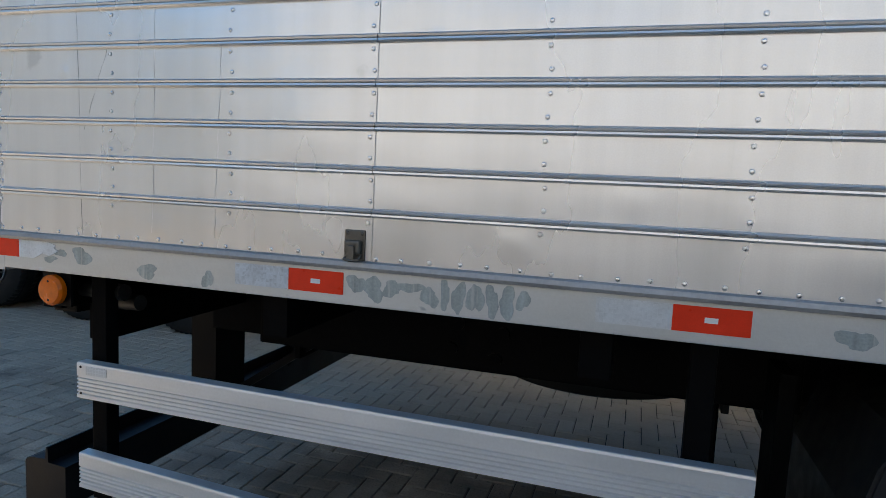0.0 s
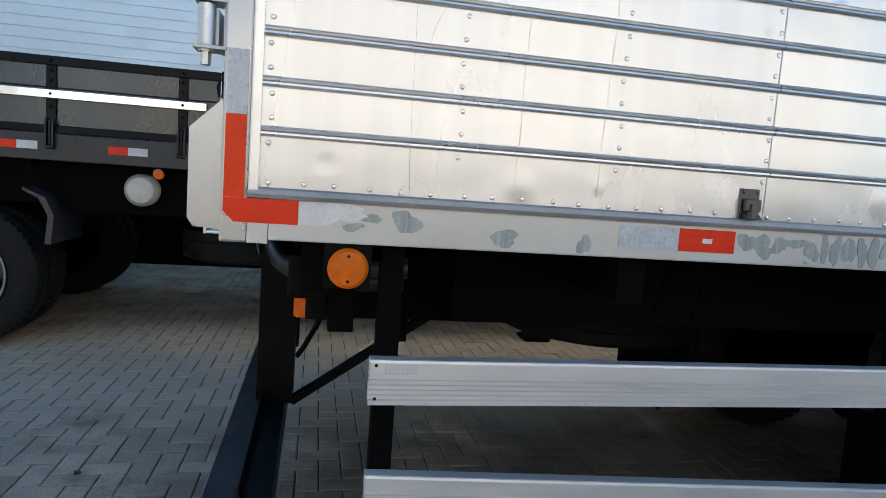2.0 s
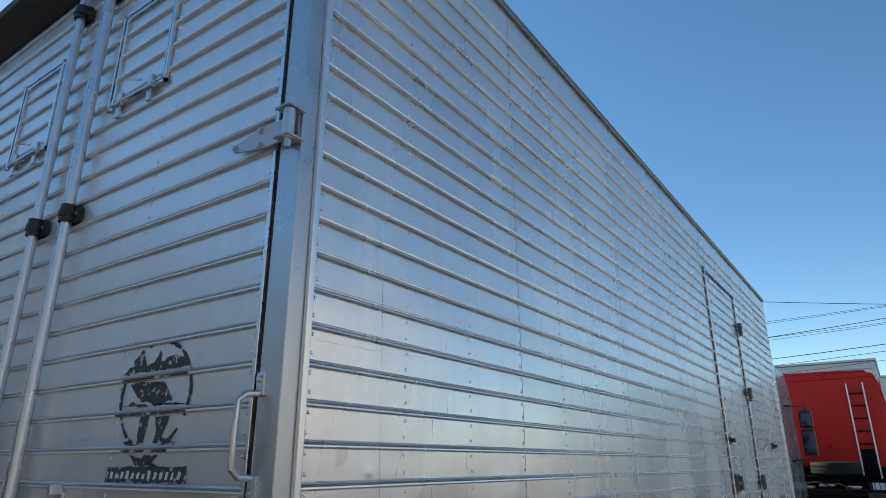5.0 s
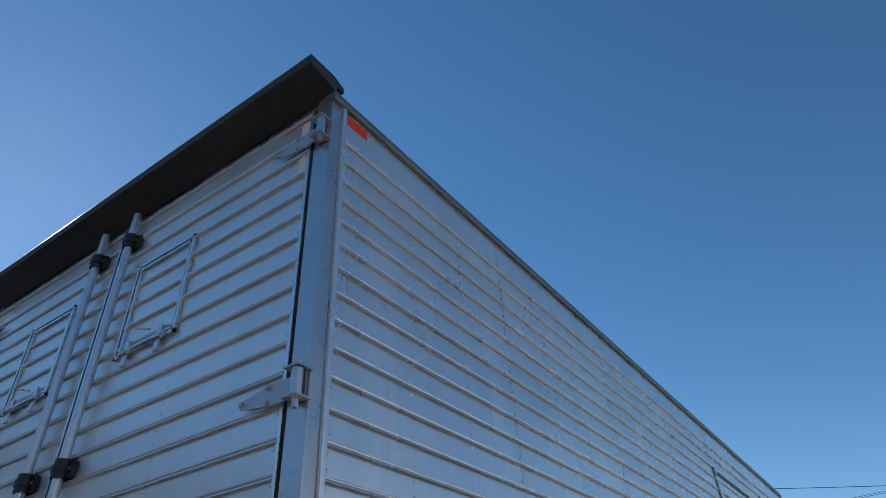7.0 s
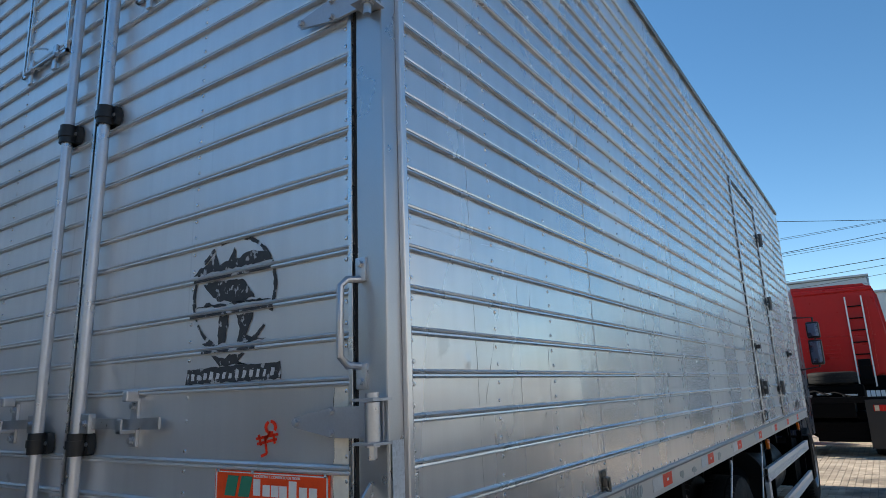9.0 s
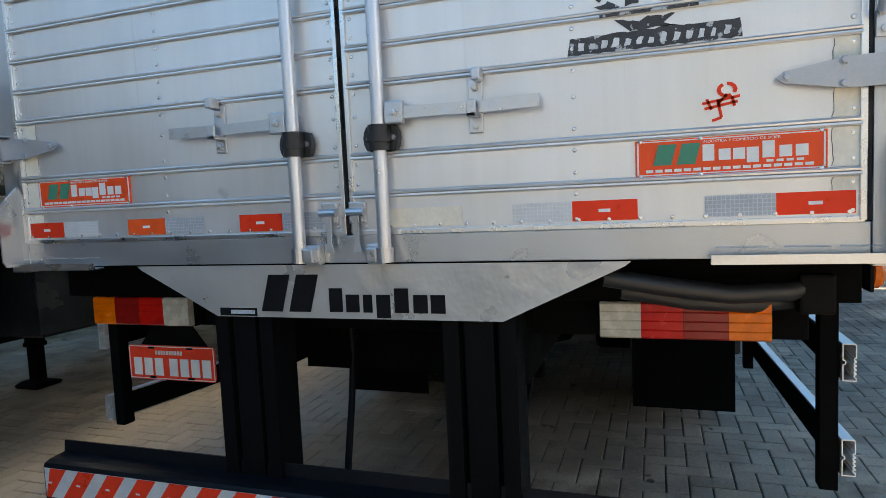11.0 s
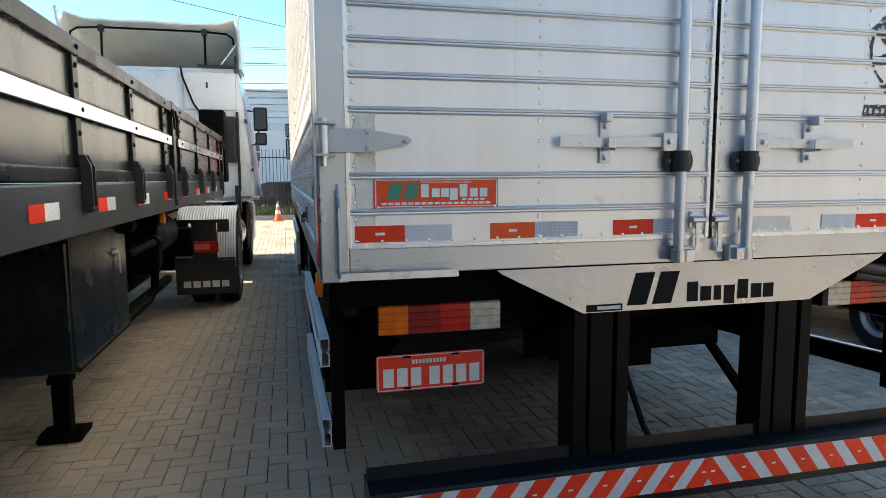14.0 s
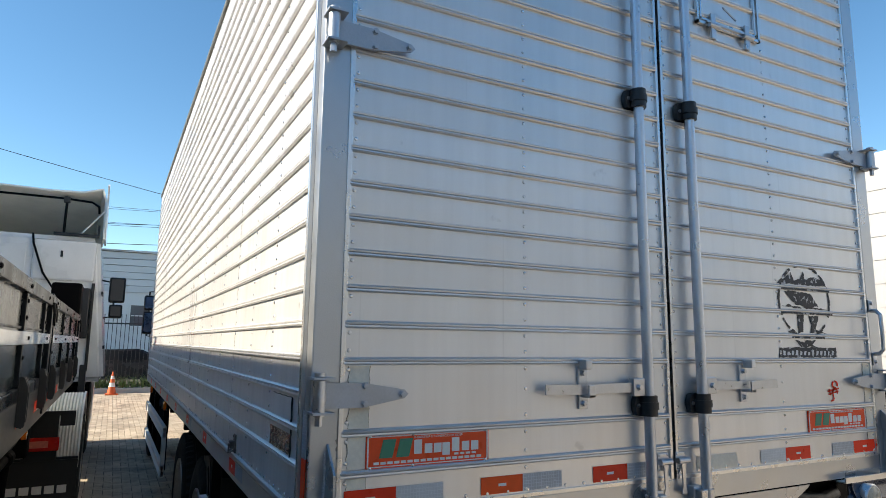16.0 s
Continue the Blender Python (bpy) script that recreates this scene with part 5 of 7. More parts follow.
o.rotation_euler = (math.pi / 2, 0, 0)
# running gear out of sight, added to block light below the box
for x in (2.975, 4.215):
    part("differential", turn(B(), ((0.06, -0.26), (0.17, -0.20), (0.22, 0.0), (0.17, 0.20), (0.06, 0.26)), (x, W / 2, 0.52), "y", 18), BLACK_M, truck, "", True)
    for y in (0.78, W - 0.78):
        part("leaf_spring", rbox(x - 0.62, x + 0.62, y - 0.05, y + 0.05, 0.66, 0.78, bevel=0.02), BLACK_M, truck)
    for y, s in ((0.10, 1), (W - 0.10, -1)):
        part("brake_drum", turn(B(), ((0.20, 0.0), (0.205, 0.02), (0.205, 0.20), (0.19, 0.22)), (x, (y + s * 0.62) if s > 0 else (y + s * 0.84), 0.505), "y", 22), BLACK_M, truck, "", True)
part("prop_shaft", turn(B(), ((0.055, 4.4), (0.055, 8.9)), (0, W / 2, 0.66), "x", 14), BLACK_M, truck)
for y in (0.42, W - 0.42):
    part("air_tank", turn(B(), ((0.05, 4.95), (0.14, 4.97), (0.15, 5.0), (0.15, 5.42), (0.14, 5.45), (0.05, 5.47)), (0, y, 0.80), "x", 18), BLACK_M, truck, "", True)
part("gear_box", rbox(7.6, 8.8, 1.0, 1.66, 0.45, 0.98, bevel=0.06), BLACK_M, truck)
# mud guards and flaps of the rear axles
for y, s in ((0.10, 1), (W - 0.10, -1)):
    bm = B()
    pts = [(2.30, 0.45), (2.31, 0.80), (2.37, 1.02), (2.52, 1.10), (2.52, 1.12), (2.34, 1.06), (2.275, 0.86), (2.265, 0.45)]
    prism(bm, pts, "y", *sorted((y, y + s * 0.56)))
    guard = part("mud_guard", bm, CAST, truck, "black plastic mud guard")
    ya, yb = sorted((y - s * 0.012, y + s * 0.03))
    bm = B()
    prism(bm, [(2.265, 0.45), (2.265, 0.86), (2.30, 1.00), (2.40, 1.115), (2.56, 1.14), (2.66, 1.06), (2.50, 1.03), (2.42, 0.94), (2.385, 0.80), (2.375, 0.45)], "y", ya, yb)
    bmesh.ops.bevel(bm, geom=bm.edges[:], offset=0.008, segments=2, affect="EDGES")
    part("guard_cheek", bm, CAST, guard, "", True)
    bm = B()
    prism(bm, [(2.315, 0.90), (2.33, 0.98), (2.40, 1.05), (2.43, 1.03), (2.39, 0.98), (2.365, 0.90)], "y", *sorted((y - s * 0.0135, y - s * 0.010)))
    part("guard_slot", bm, HOLE, guard)
    part("side_lamp", turn(B(), ((0.036, 0.0), (0.043, -s * 0.004), (0.043, -s * 0.018), (0.036, -s * 0.026), (0.012, -s * 0.028)), (2.46, y, 1.15), "y", 28), LENS_A, truck, "round amber side lamp", True)
    part("mud_flap", rbox(2.24, 2.252, *sorted((y + s * 0.02, y + s * 0.58)), 0.12, 0.62, bevel=0.003), BLACK_M, truck)
    part("mud_flap", rbox(2.16, 2.20, *sorted((y + s * 0.25, y + s * 0.40)), 0.50, 1.1, bevel=0.003), BLACK_M, truck)
# fuel tank, air tanks and battery box between the axles
bm = turn(B(), ((0.27, 5.55), (0.29, 5.58), (0.29, 6.75), (0.27, 6.78)), (0, 0.42, 0.80), "x", 28)
part("fuel_tank", bm, mat("fuel_tank_metal", (0.02, 0.021, 0.023), 0.4, 0.2, 0.1, 6, 0.0004, 90), truck, "black cylindrical fuel tank", True)
part("battery_box", rbox(7.1, 7.9, 0.12, 0.6, 0.55, 1.0, bevel=0.02), BLACK_M, truck)
# driver's cab in front of the box
bm = B()
prism(bm, [(8.95, 0.75), (11.5, 0.75), (11.6, 1.5), (11.45, 2.9), (11.1, 3.25), (9.1, 3.3), (8.95, 3.2)], "y", 0.22, W - 0.22)
bmesh.ops.bevel(bm, geom=bm.edges[:], offset=0.05, segments=2, affect="EDGES")
part("cab", bm, mat("cab_paint", (0.04, 0.05, 0.08), 0.3, 0, 0.05, 4, 0, 80, 0, None, None, 0.5), truck, "dark driver's cab ahead of the box")
part("cab_step", rbox(8.85, 9.15, 0.08, 0.4, 0.4, 0.95, bevel=0.02), BLACK_M, truck)
MIRROR = mat("mirror_glass", (0.16, 0.22, 0.34), 0.05, 1.0, 0.0, 4, 0, 80, 0, None, None, 0, 0.0)
for y, s in ((-0.12, -1), (W, 1)):
    for z0, z1 in ((2.285, 2.535), (1.89, 2.265)):
        mir = part("wing_mirror", rbox(10.0, 10.10, *sorted((y - s * 0.12, y + s * 0.06)), z0, z1, bevel=0.03), CAST, truck, "black wing mirror")
        part("mirror_glass", rbox(9.994, 9.999, *sorted((y - s * 0.10, y + s * 0.04)), z0 + 0.03, z1 - 0.03, bevel=0.001), MIRROR, mir)
    part("mirror_arm", tube(B(), ((10.1, y - s * 0.3, 2.62), (10.08, y - s * 0.02, 2.60), (10.08, y - s * 0.02, 1.86), (10.1, y - s * 0.3, 1.82)), 0.014, 8), CAST, truck)


# ---- the black platform trailer beside it ----
TB = mat("trailer_black", (0.0045, 0.0068, 0.0095), 0.3, 0.0, 0.2, 5, 0.0006, 60, 0.05, None, ((0.04, 0.033, 0.028), 0.72, 5, 0.08), spec=0.12)
TG = mat("trailer_rail_grey", (0.050, 0.053, 0.057), 0.36, 0.0, 0.25, 4, 0.0005, 60, 0.05, (0.4, 1, 1), ((0.095, 0.075, 0.058), 0.70, 5, 0.06), spec=0.3)
TP = mat("embossed_board", (0.022, 0.029, 0.031), 0.22, 0.0, 0.25, 3, 0.0008, 95, 0.05, (1, 1, 0.3), ((0.06, 0.056, 0.05), 0.68, 3, 0.15), spec=0.8)
TOOLB = mat("tool_box_enamel", (0.010, 0.012, 0.013), 0.22, 0.0, 0.15, 6, 0.0004, 60, 0.05, spec=0.8)
POL = mat("polished_strip", (0.85, 0.85, 0.83), 0.16, 1.0, 0.06, 8, 0.0006, 25)
TY = 3.47
trailer = thing("platform_trailer", (0.0, 4.7, 0), "black drop-side platform trailer with red and white tapes", "trailer")
TX0, TX1 = -7.2, 6.10
part("side_rail", rbox(TX0, TX1, TY + 0.004, TY + 0.10, 1.335, 1.518, bevel=0.006), TG, trailer, "dark grey rail with rubbed paint")
part("side_rail", rbox(TX0, TX1, TY + 2.5, TY + 2.596, 1.335, 1.518, bevel=0.006), TG, trailer)
part("deck", box(B(), TX0, TX1, TY + 0.10, TY + 2.5, 1.44, 1.50), BLACK_M, trailer)
STAKES = (-6.75, -3.60, -0.47, 2.68, 6.05)
for a, b in zip(STAKES, STAKES[1:]):
    for side in (0, 1):
        y0 = TY if side == 0 else TY + 2.56
        o = -1 if side == 0 else 1
        board = part("drop_side", rbox(a + 0.055, b - 0.055, y0 + 0.020, y0 + 0.036, 1.530, 2.020, bevel=0.003), TP, trailer, "embossed black drop side")
        part("board_top", rbox(a + 0.05, b - 0.05, y0 - 0.004, y0 + 0.042, 1.975, 2.036, bevel=0.006), TB, board)
        part("board_foot", rbox(a + 0.05, b - 0.05, y0 + 0.002, y0 + 0.044, 1.523, 1.575, bevel=0.006), TB, board)
        part("board_bead", rbox(a + 0.06, b - 0.06, y0 + 0.014, y0 + 0.022, 1.822, 1.832, bevel=0.002), TB, board)
        n = max(2, round((b - a) / 0.88))
        for k in range(n):
            x = a + 0.30 + k * (b - a - 0.6) / (n - 1)
            part("board_rib", rbox(x - 0.032, x + 0.032, y0 + 0.004, y0 + 0.034, 1.575, 1.975, bevel=0.005), TB, board)
            if side == 0:
                for z in (1.70, 1.87, 1.94, 2.004):
                    bm = B()
                    dome(bm, (x, y0 + (0.004 if z < 1.97 else -0.004), z), (0, -1, 0), 0.011, 0.008)
                    part("rib_bolt", bm, BLACK, board)
                bm = B()
                for dx in (-0.028, 0.016):
                    prism(bm, [(y0 + 0.002, 1.42), (y0 - 0.022, 1.412), (y0 - 0.034, 1.44), (y0 - 0.034, 1.58), (y0 - 0.016, 1.622), (y0 + 0.002, 1.622)], "x", x + dx, x + dx + 0.012)
                tube(bm, ((x - 0.022, y0 - 0.02, 1.425), (x + 0.022, y0 - 0.02, 1.425)), 0.012, 10)
                tube(bm, ((x, y0 - 0.016, 1.43), (x, y0 - 0.022, 1.60)), 0.008, 8)
                part("side_latch", bm, CAST, trailer, "black drop-side latch")
        if side == 0:
            strip = part("rub_strip", rbox(a + 0.14, b - 0.14, y0 - 0.012, y0 + 0.004, 1.755, 1.811, bevel=0.003), POL, board, "bright aluminium rub strip")
            for k in range(n):
                bm = B()
                dome(bm, (a + 0.30 + k * (b - a - 0.6) / (n - 1), y0 - 0.012, 1.783), (0, -1, 0), 0.010, 0.005)
                part("strip_bolt", bm, BLACK, strip)
for x in STAKES:
    for y0 in (TY, TY + 2.56):
        part("stake", rbox(x - 0.045, x + 0.045, y0 - 0.006, y0 + 0.045, 1.36, 2.045, bevel=0.006), TB, trailer)
        if y0 == TY:
            for d, foot in ((-1, 1.86), (1, 1.88)):
                part("stake_chain", tube(B(), ((x + d * 0.05, y0 - 0.01, 1.99), (x + d * 0.07, y0 - 0.02, 1.93), (x + d * 0.055, y0 - 0.02, foot)), 0.008, 6), BLACK, trailer)
part("head_board", rbox(TX1 - 0.05, TX1 - 0.01, TY + 0.05, TY + 2.55, 1.52, 2.03, bevel=0.004), TP, trailer)
for k in range(19):
    x = TX0 + 0.35 + 0.70 * k
    for x0, x1, m in ((x, x + 0.125, RED), (x + 0.126, x + 0.255, WHITE_T)):
        part("tape", box(B(), x0, x1, TY + 0.0015, TY + 0.003, 1.405, 1.460), m, trailer)
# frame, inner skirt, underside gear
for y in (4.25, 5.25):
    part("frame_beam", rbox(TX0, TX1, y - 0.06, y + 0.06, 0.98, 1.44, bevel=0.01), BLACK_M, trailer)
for k in range(16):
    x = TX0 + 0.2 + k * 0.86
    part("outrigger", rbox(x, x + 0.06, TY + 0.10, TY + 2.5, 1.30, 1.44, bevel=0.004), BLACK_M, trailer)
part("skirt", rbox(-1.6, 0.6, 3.66, 3.70, 0.98, 1.34, bevel=0.006), BLACK_M, trailer)
part("skirt", rbox(-6.4, -1.62, 3.72, 3.76, 1.02, 1.34, bevel=0.006), BLACK_M, trailer)
for x in (-2.20, -3.46, -4.72):
    wheel(trailer, x, 3.50, 0.505, -1, rim=RIM_T, hub=HUB_B, label="trailer wheel with a deep steel rim")
    wheel(trailer, x, 6.04, 0.505, 1, rim=RIM_T, hub=HUB_B, label="trailer wheel with a deep steel rim")
    part("axle", turn(B(), ((0.07, 3.7), (0.07, 5.85)), (x, 0, 0.505), "y", 14), BLACK_M, trailer)
bm = B()
prism(bm, [(-1.62, 0.75), (-1.60, 0.95), (-1.66, 1.08), (-1.80, 1.14), (-1.80, 1.12), (-1.70, 1.07), (-1.64, 0.95), (-1.66, 0.75)], "y", 3.50, 4.1)
part("mud_guard", bm, mat("plastic_guard", (0.03, 0.034, 0.045), 0.35, 0, 0.1, 5), trailer)
o = link("spare_tyre", TYRE_S, trailer, "spare tyre slung flat below the trailer", (-0.42, 4.5, 0.72))
o.rotation_euler = (math.pi / 2, 0, 0)
bm = turn(B(), ((0.03, -0.02), (0.09, -0.01), (0.118, 0.03), (0.118, 0.45), (0.09, 0.49), (0.02, 0.50)), (-1.06, 3.56, 1.165), "y", 28)
part("air_tank", bm, mat("tank_white", (0.62, 0.60, 0.55), 0.4, 0, 0.1, 9, 0.0003, 90, 0, None, ((0.3, 0.27, 0.22), 0.66, 9, 0.1)), trailer, "white plastic water tank", True)
for x in (-0.93, -3.35, 2.40):
    part("side_lamp", turn(B(), ((0.035, 0.0), (0.04, -0.005), (0.036, -0.025), (0.01, -0.027)), (x, 3.53, 1.29), "y", 20), LENS_A, trailer, "amber side lamp", True)
tool = part("tool_box", rbox(0.80, 1.62, 3.58, 4.15, 0.775, 1.300, bevel=0.012), TOOLB, trailer, "black steel tool box")
part("tool_box_lid", rbox(0.785, 1.635, 3.566, 3.58, 0.79, 1.312, bevel=0.004), TOOLB, tool)
part("lid_hinge", turn(B(), ((0.012, 0.80), (0.012, 1.62)), (0, 3.570, 0.792), "x", 10), BLACK, tool)
bm = turn(B(), ((0.018, -0.012), (0.018, 0.0)), (1.40, 3.568, 1.19), "y", 12)
tube(bm, ((1.36, 3.556, 1.19), (1.44, 3.556, 1.19), (1.45, 3.55, 1.08)), 0.006, 6)
part("lid_lock", bm, GALV, tool)
for x in (2.20,):
    for y in (4.09, 5.45):
        leg = part("landing_leg", rbox(x - 0.055, x + 0.055, y - 0.055, y + 0.055, 0.36, 1.30, bevel=0.012), BLACK_M, trailer, "black landing leg on a foot plate")
        part("leg_inner", rbox(x - 0.047, x + 0.047, y - 0.047, y + 0.047, 0.05, 0.36, bevel=0.01), BLACK_M, leg)
        part("leg_collar", rbox(x - 0.062, x + 0.062, y - 0.062, y + 0.062, 0.34, 0.38, bevel=0.008), BLACK_M, leg)
        bm = B()
        prism(bm, [(x - 0.125, 0.024), (x - 0.11, 0.004), (x + 0.11, 0.004), (x + 0.125, 0.024), (x + 0.125, 0.032), (x + 0.06, 0.050), (x - 0.06, 0.050), (x - 0.125, 0.032)], "y", y - 0.115, y + 0.115)
        part("leg_foot", bm, BLACK_M, leg)
    part("leg_brace", bar(B(), (2.20, 4.15, 0.9), (2.20, 5.4, 0.9), 0.05, 0.05), BLACK_M, trailer)

bm = tube(B(), ((1.9, 3.62, 1.12), (2.6, 3.62, 1.12), (2.68, 3.62, 1.08), (2.68, 3.64, 0.80), (2.60, 3.66, 0.74), (1.9, 3.7, 0.70)), 0.026, 10)
part("leg_crank", bm, BLACK_M, trailer)
for y, z, x0, x1 in ((3.86, 1.08, 2.9, 4.2), (4.05, 0.80, 3.2, 4.5)):
    part("air_tank", turn(B(), ((0.05, x0), (0.14, x0 + 0.02), (0.16, x0 + 0.06), (0.16, x1 - 0.06), (0.14, x1 - 0.02), (0.05, x1)), (0, y, z), "x", 20), BLACK, trailer, "", True)
for x, y0 in ((2.95, 3.66), (3.7, 3.80), (4.5, 4.10), (5.2, 4.15)):
    part("hanger_bracket", rbox(x, x + 0.08, y0, 4.35, 0.86, 1.30, bevel=0.012), BLACK_M, trailer)
part("lower_bar", rbox(2.2, 4.2, 3.78, 3.84, 0.62, 0.68, bevel=0.012), BLACK_M, trailer)
part("crank_knuckle", turn(B(), ((0.035, 2.60), (0.045, 2.62), (0.045, 2.72), (0.035, 2.74)), (0, 3.62, 1.12), "x", 14), BLACK_M, trailer)
part("rail_pipe", turn(B(), ((0.03, 1.60), (0.042, 1.61), (0.042, 1.70), (0.03, 1.71)), (0, 3.56, 1.30), "x", 14), BLACK_M, trailer)

# ---- the white tractor unit ahead of the trailer ----
CABW = mat("cab_white", (0.78, 0.78, 0.76), 0.32, 0, 0.05, 3, 0.0003, 90, 0, None, ((0.6, 0.58, 0.52), 0.66, 3, 0.2), 0.4)
CABI = mat("deflector_inside", (0.84, 0.82, 0.74), 0.6, 0, 0.08, 3, 0.0008, 70)
RIBBED = mat("ribbed_guard_sheet", (0.70, 0.70, 0.67), 0.4, 0.25, 0.08, 6, 0, 80, 0, None, ((0.42, 0.40, 0.36), 0.66, 5, 0.15))
tractor = thing("tractor_unit", (8.6, 4.6, 0), "white tractor unit with a hollow roof deflector, seen from behind", "truck")


def arc_sheet(bm, cx, cz, r, ya, yb, a0, a1, ribs, deep):
    """A sheet bent over a wheel, corrugated across its width."""
    n, k = ribs * 4, 22
    rows = []
    for j in range(k + 1):
        a = a0 + (a1 - a0) * j / k
        rows.append([bm.verts.new((cx + (r + deep * math.sin(2 * math.pi * i / 4)) * math.cos(a), ya + (yb - ya) * i / n,
                                   cz + (r + deep * math.sin(2 * math.pi * i / 4)) * math.sin(a))) for i in range(n + 1)])
    for p, q in zip(rows, rows[1:]):
        for i in range(n):
            bm.faces.new((p[i], p[i + 1], q[i + 1], q[i]))
    return bm


for y, s in ((3.36, -1), (5.84, 1)):
    ya, yb = sorted((y, y - s * 0.65))
    wheel(tractor, 6.5, y + s * 0.02, 0.505, s, label="dual tractor wheel")
    wheel(tractor, 10.15, y - s * 0.02, 0.505, s, twin=False)
    guard = part("mud_guard", arc_sheet(B(), 6.5, 0.56, 0.645, ya, yb, math.pi * 0.0, math.pi * 1.02, 22, 0.007), RIBBED, tractor, "ribbed white mud guard")
    for yy in (ya, yb):
        bm = B()
        for k in range(24):
            t0, t1 = math.pi * 1.02 * k / 24, math.pi * 1.02 * (k + 1) / 24
            prism(bm, [(6.5 + r * math.cos(t), 0.56 + r * math.sin(t)) for r, t in ((0.628, t0), (0.658, t0), (0.658, t1), (0.628, t1))], "y", yy - 0.008, yy + 0.008)
        part("guard_rim", bm, CABW, guard)
    flap = part("mud_flap", rbox(5.832, 5.846, ya - 0.005, yb + 0.005, 0.205, 0.60, bevel=0.004), CAST, tractor, "black mud flap with pale bars")
    for k in range(5):
        yk = ya + 0.075 + k * 0.105
        part("flap_bar", box(B(), 5.829, 5.831, yk, yk + 0.082, 0.285, 0.36), INK_W, flap)
    part("guard_stay", rbox(5.81, 5.83, ya - 0.005, yb + 0.01, 0.605, 0.63, bevel=0.003), CAST, tractor)
    part("guard_bar", rbox(5.80, 5.84, ya + 0.05, yb + 0.12, 1.035, 1.075, bevel=0.003), CAST, tractor)
    part("lamp_stay", rbox(5.80, 5.826, ya + 0.19, ya + 0.46, 0.60, 1.04, bevel=0.004), CAST, tractor)
    for a in (ya + 0.05, yb - 0.15):
        part("guard_pad", rbox(5.81, 5.85, a, a + 0.13, 0.93, 1.035, bevel=0.004), CAST, tractor)
    lamp = part("tail_lamp", rbox(5.74, 5.798, ya + 0.17, ya + 0.54, 0.70, 0.83, bevel=0.014), LENS_R, tractor, "red tail lamp")
    part("lens", rbox(5.733, 5.742, ya + 0.26, ya + 0.43, 0.735, 0.80, bevel=0.003), mat("pale_red_lens", (0.62, 0.16, 0.12), 0.2, 0, 0.1, 30), lamp)
    part("lamp_cable", tube(B(), ((5.79, ya + 0.52, 0.78), (5.80, ya + 0.62, 0.80), (5.81, ya + 0.66, 0.95), (5.9, ya + 0.68, 1.08)), 0.008, 6), CAST, tractor)
    part("frame_beam", rbox(5.60, 11.4, 4.6 + s * 0.42 - 0.04, 4.6 + s * 0.42 + 0.04, 0.75, 1.02, bevel=0.006), BLACK_M, tractor)
    part("fuel_tank", turn(B(), ((0.05, 7.25), (0.31, 7.27), (0.33, 7.30), (0.33, 8.72), (0.31, 8.75), (0.05, 8.77)), (0, y - s * 0.36, 0.72), "x", 28), mat("tank_aluminium", (0.6, 0.61, 0.62), 0.3, 0.9, 0.08, 6), tractor, "aluminium fuel tank", True)
    part("cab_step", rbox(8.75, 9.55, *sorted((y - s * 0.02, y - s * 0.4)), 0.38, 1.16, bevel=0.04), BLACK_M, tractor)
    # mirrors
    for z0, z1, o in ((2.38, 2.79, 0.0), (2.13, 2.35, 0.02)):
        mirror = part("wing_mirror", rbox(9.78, 9.90, *sorted((y + s * (0.10 + o), y + s * (0.335 - o))), z0, z1, bevel=0.035), CAST, tractor, "black wing mirror")
        part("mirror_glass", rbox(9.774, 9.778, *sorted((y + s * (0.125 + o), y + s * (0.31 - o))), z0 + 0.03, z1 - 0.03, bevel=0.001), mat("tractor_mirror", (0.06, 0.065, 0.075), 0.05, 1.0, 0.0, 4, 0, 80, 0, None, None, 0, 0.0), mirror)
    bm = tube(B(), ((9.86, y - s * 0.03, 2.74), (9.86, y + s * 0.18, 2.70), (9.86, y + s * 0.18, 2.16), (9.86, y - s * 0.03, 2.12)), 0.016, 8)
    part("mirror_arm", bm, CAST, tractor)
part("rear_cross_member", rbox(5.25, 5.45, 3.75, 5.45, 0.72, 1.02, bevel=0.02), BLACK_M, tractor)
part("coupling_plate", rbox(5.9, 6.9, 4.1, 5.1, 1.14, 1.22, bevel=0.02), BLACK_M, tractor)
part("axle", turn(B(), ((0.09, 3.5), (0.09, 4.3), (0.22, 4.5), (0.22, 4.7), (0.09, 4.9), (0.09, 5.7)), (6.5, 0, 0.505), "y", 18), BLACK_M, tractor)
bm = B()
prism(bm, [(8.6, 1.20), (11.5, 1.12), (11.63, 1.7), (11.45, 2.85), (11.2, 3.2), (8.6, 3.24)], "y", 3.375, 5.825)
bmesh.ops.bevel(bm, geom=[e for e in bm.edges], offset=0.07, segments=3, affect="EDGES")
for v in bm.verts:      # the sides lean out towards the foot
    v.co.y += (0.10 * (3.2 - v.co.z) - 0.04) * (1 if v.co.y > 4.6 else -1)
cab = part("cab", bm, CABW, tractor, "white cab", True)
part("front_bumper", rbox(10.75, 11.66, 3.37, 5.83, 0.32, 1.10, bevel=0.08), CABW, tractor)
bm = rbox(8.575, 8.606, 3.45, 4.22, 2.60, 3.17, bevel=0.03)
part("back_panel", bm, CABW, cab)
part("back_panel", rbox(8.575, 8.606, 4.98, 5.75, 2.60, 3.17, bevel=0.03), CABW, cab)
part("back_rib", rbox(8.585, 8.606, 4.30, 4.90, 1.5, 3.1, bevel=0.01), CABW, cab)
part("panel_slot", rbox(8.568, 8.58, 3.86, 3.89, 2.93, 3.02, bevel=0.002), CAST, cab)
part("rear_edge", rbox(8.56, 8.62, 3.43, 3.47, 1.35, 2.58, bevel=0.008), CAST, cab)
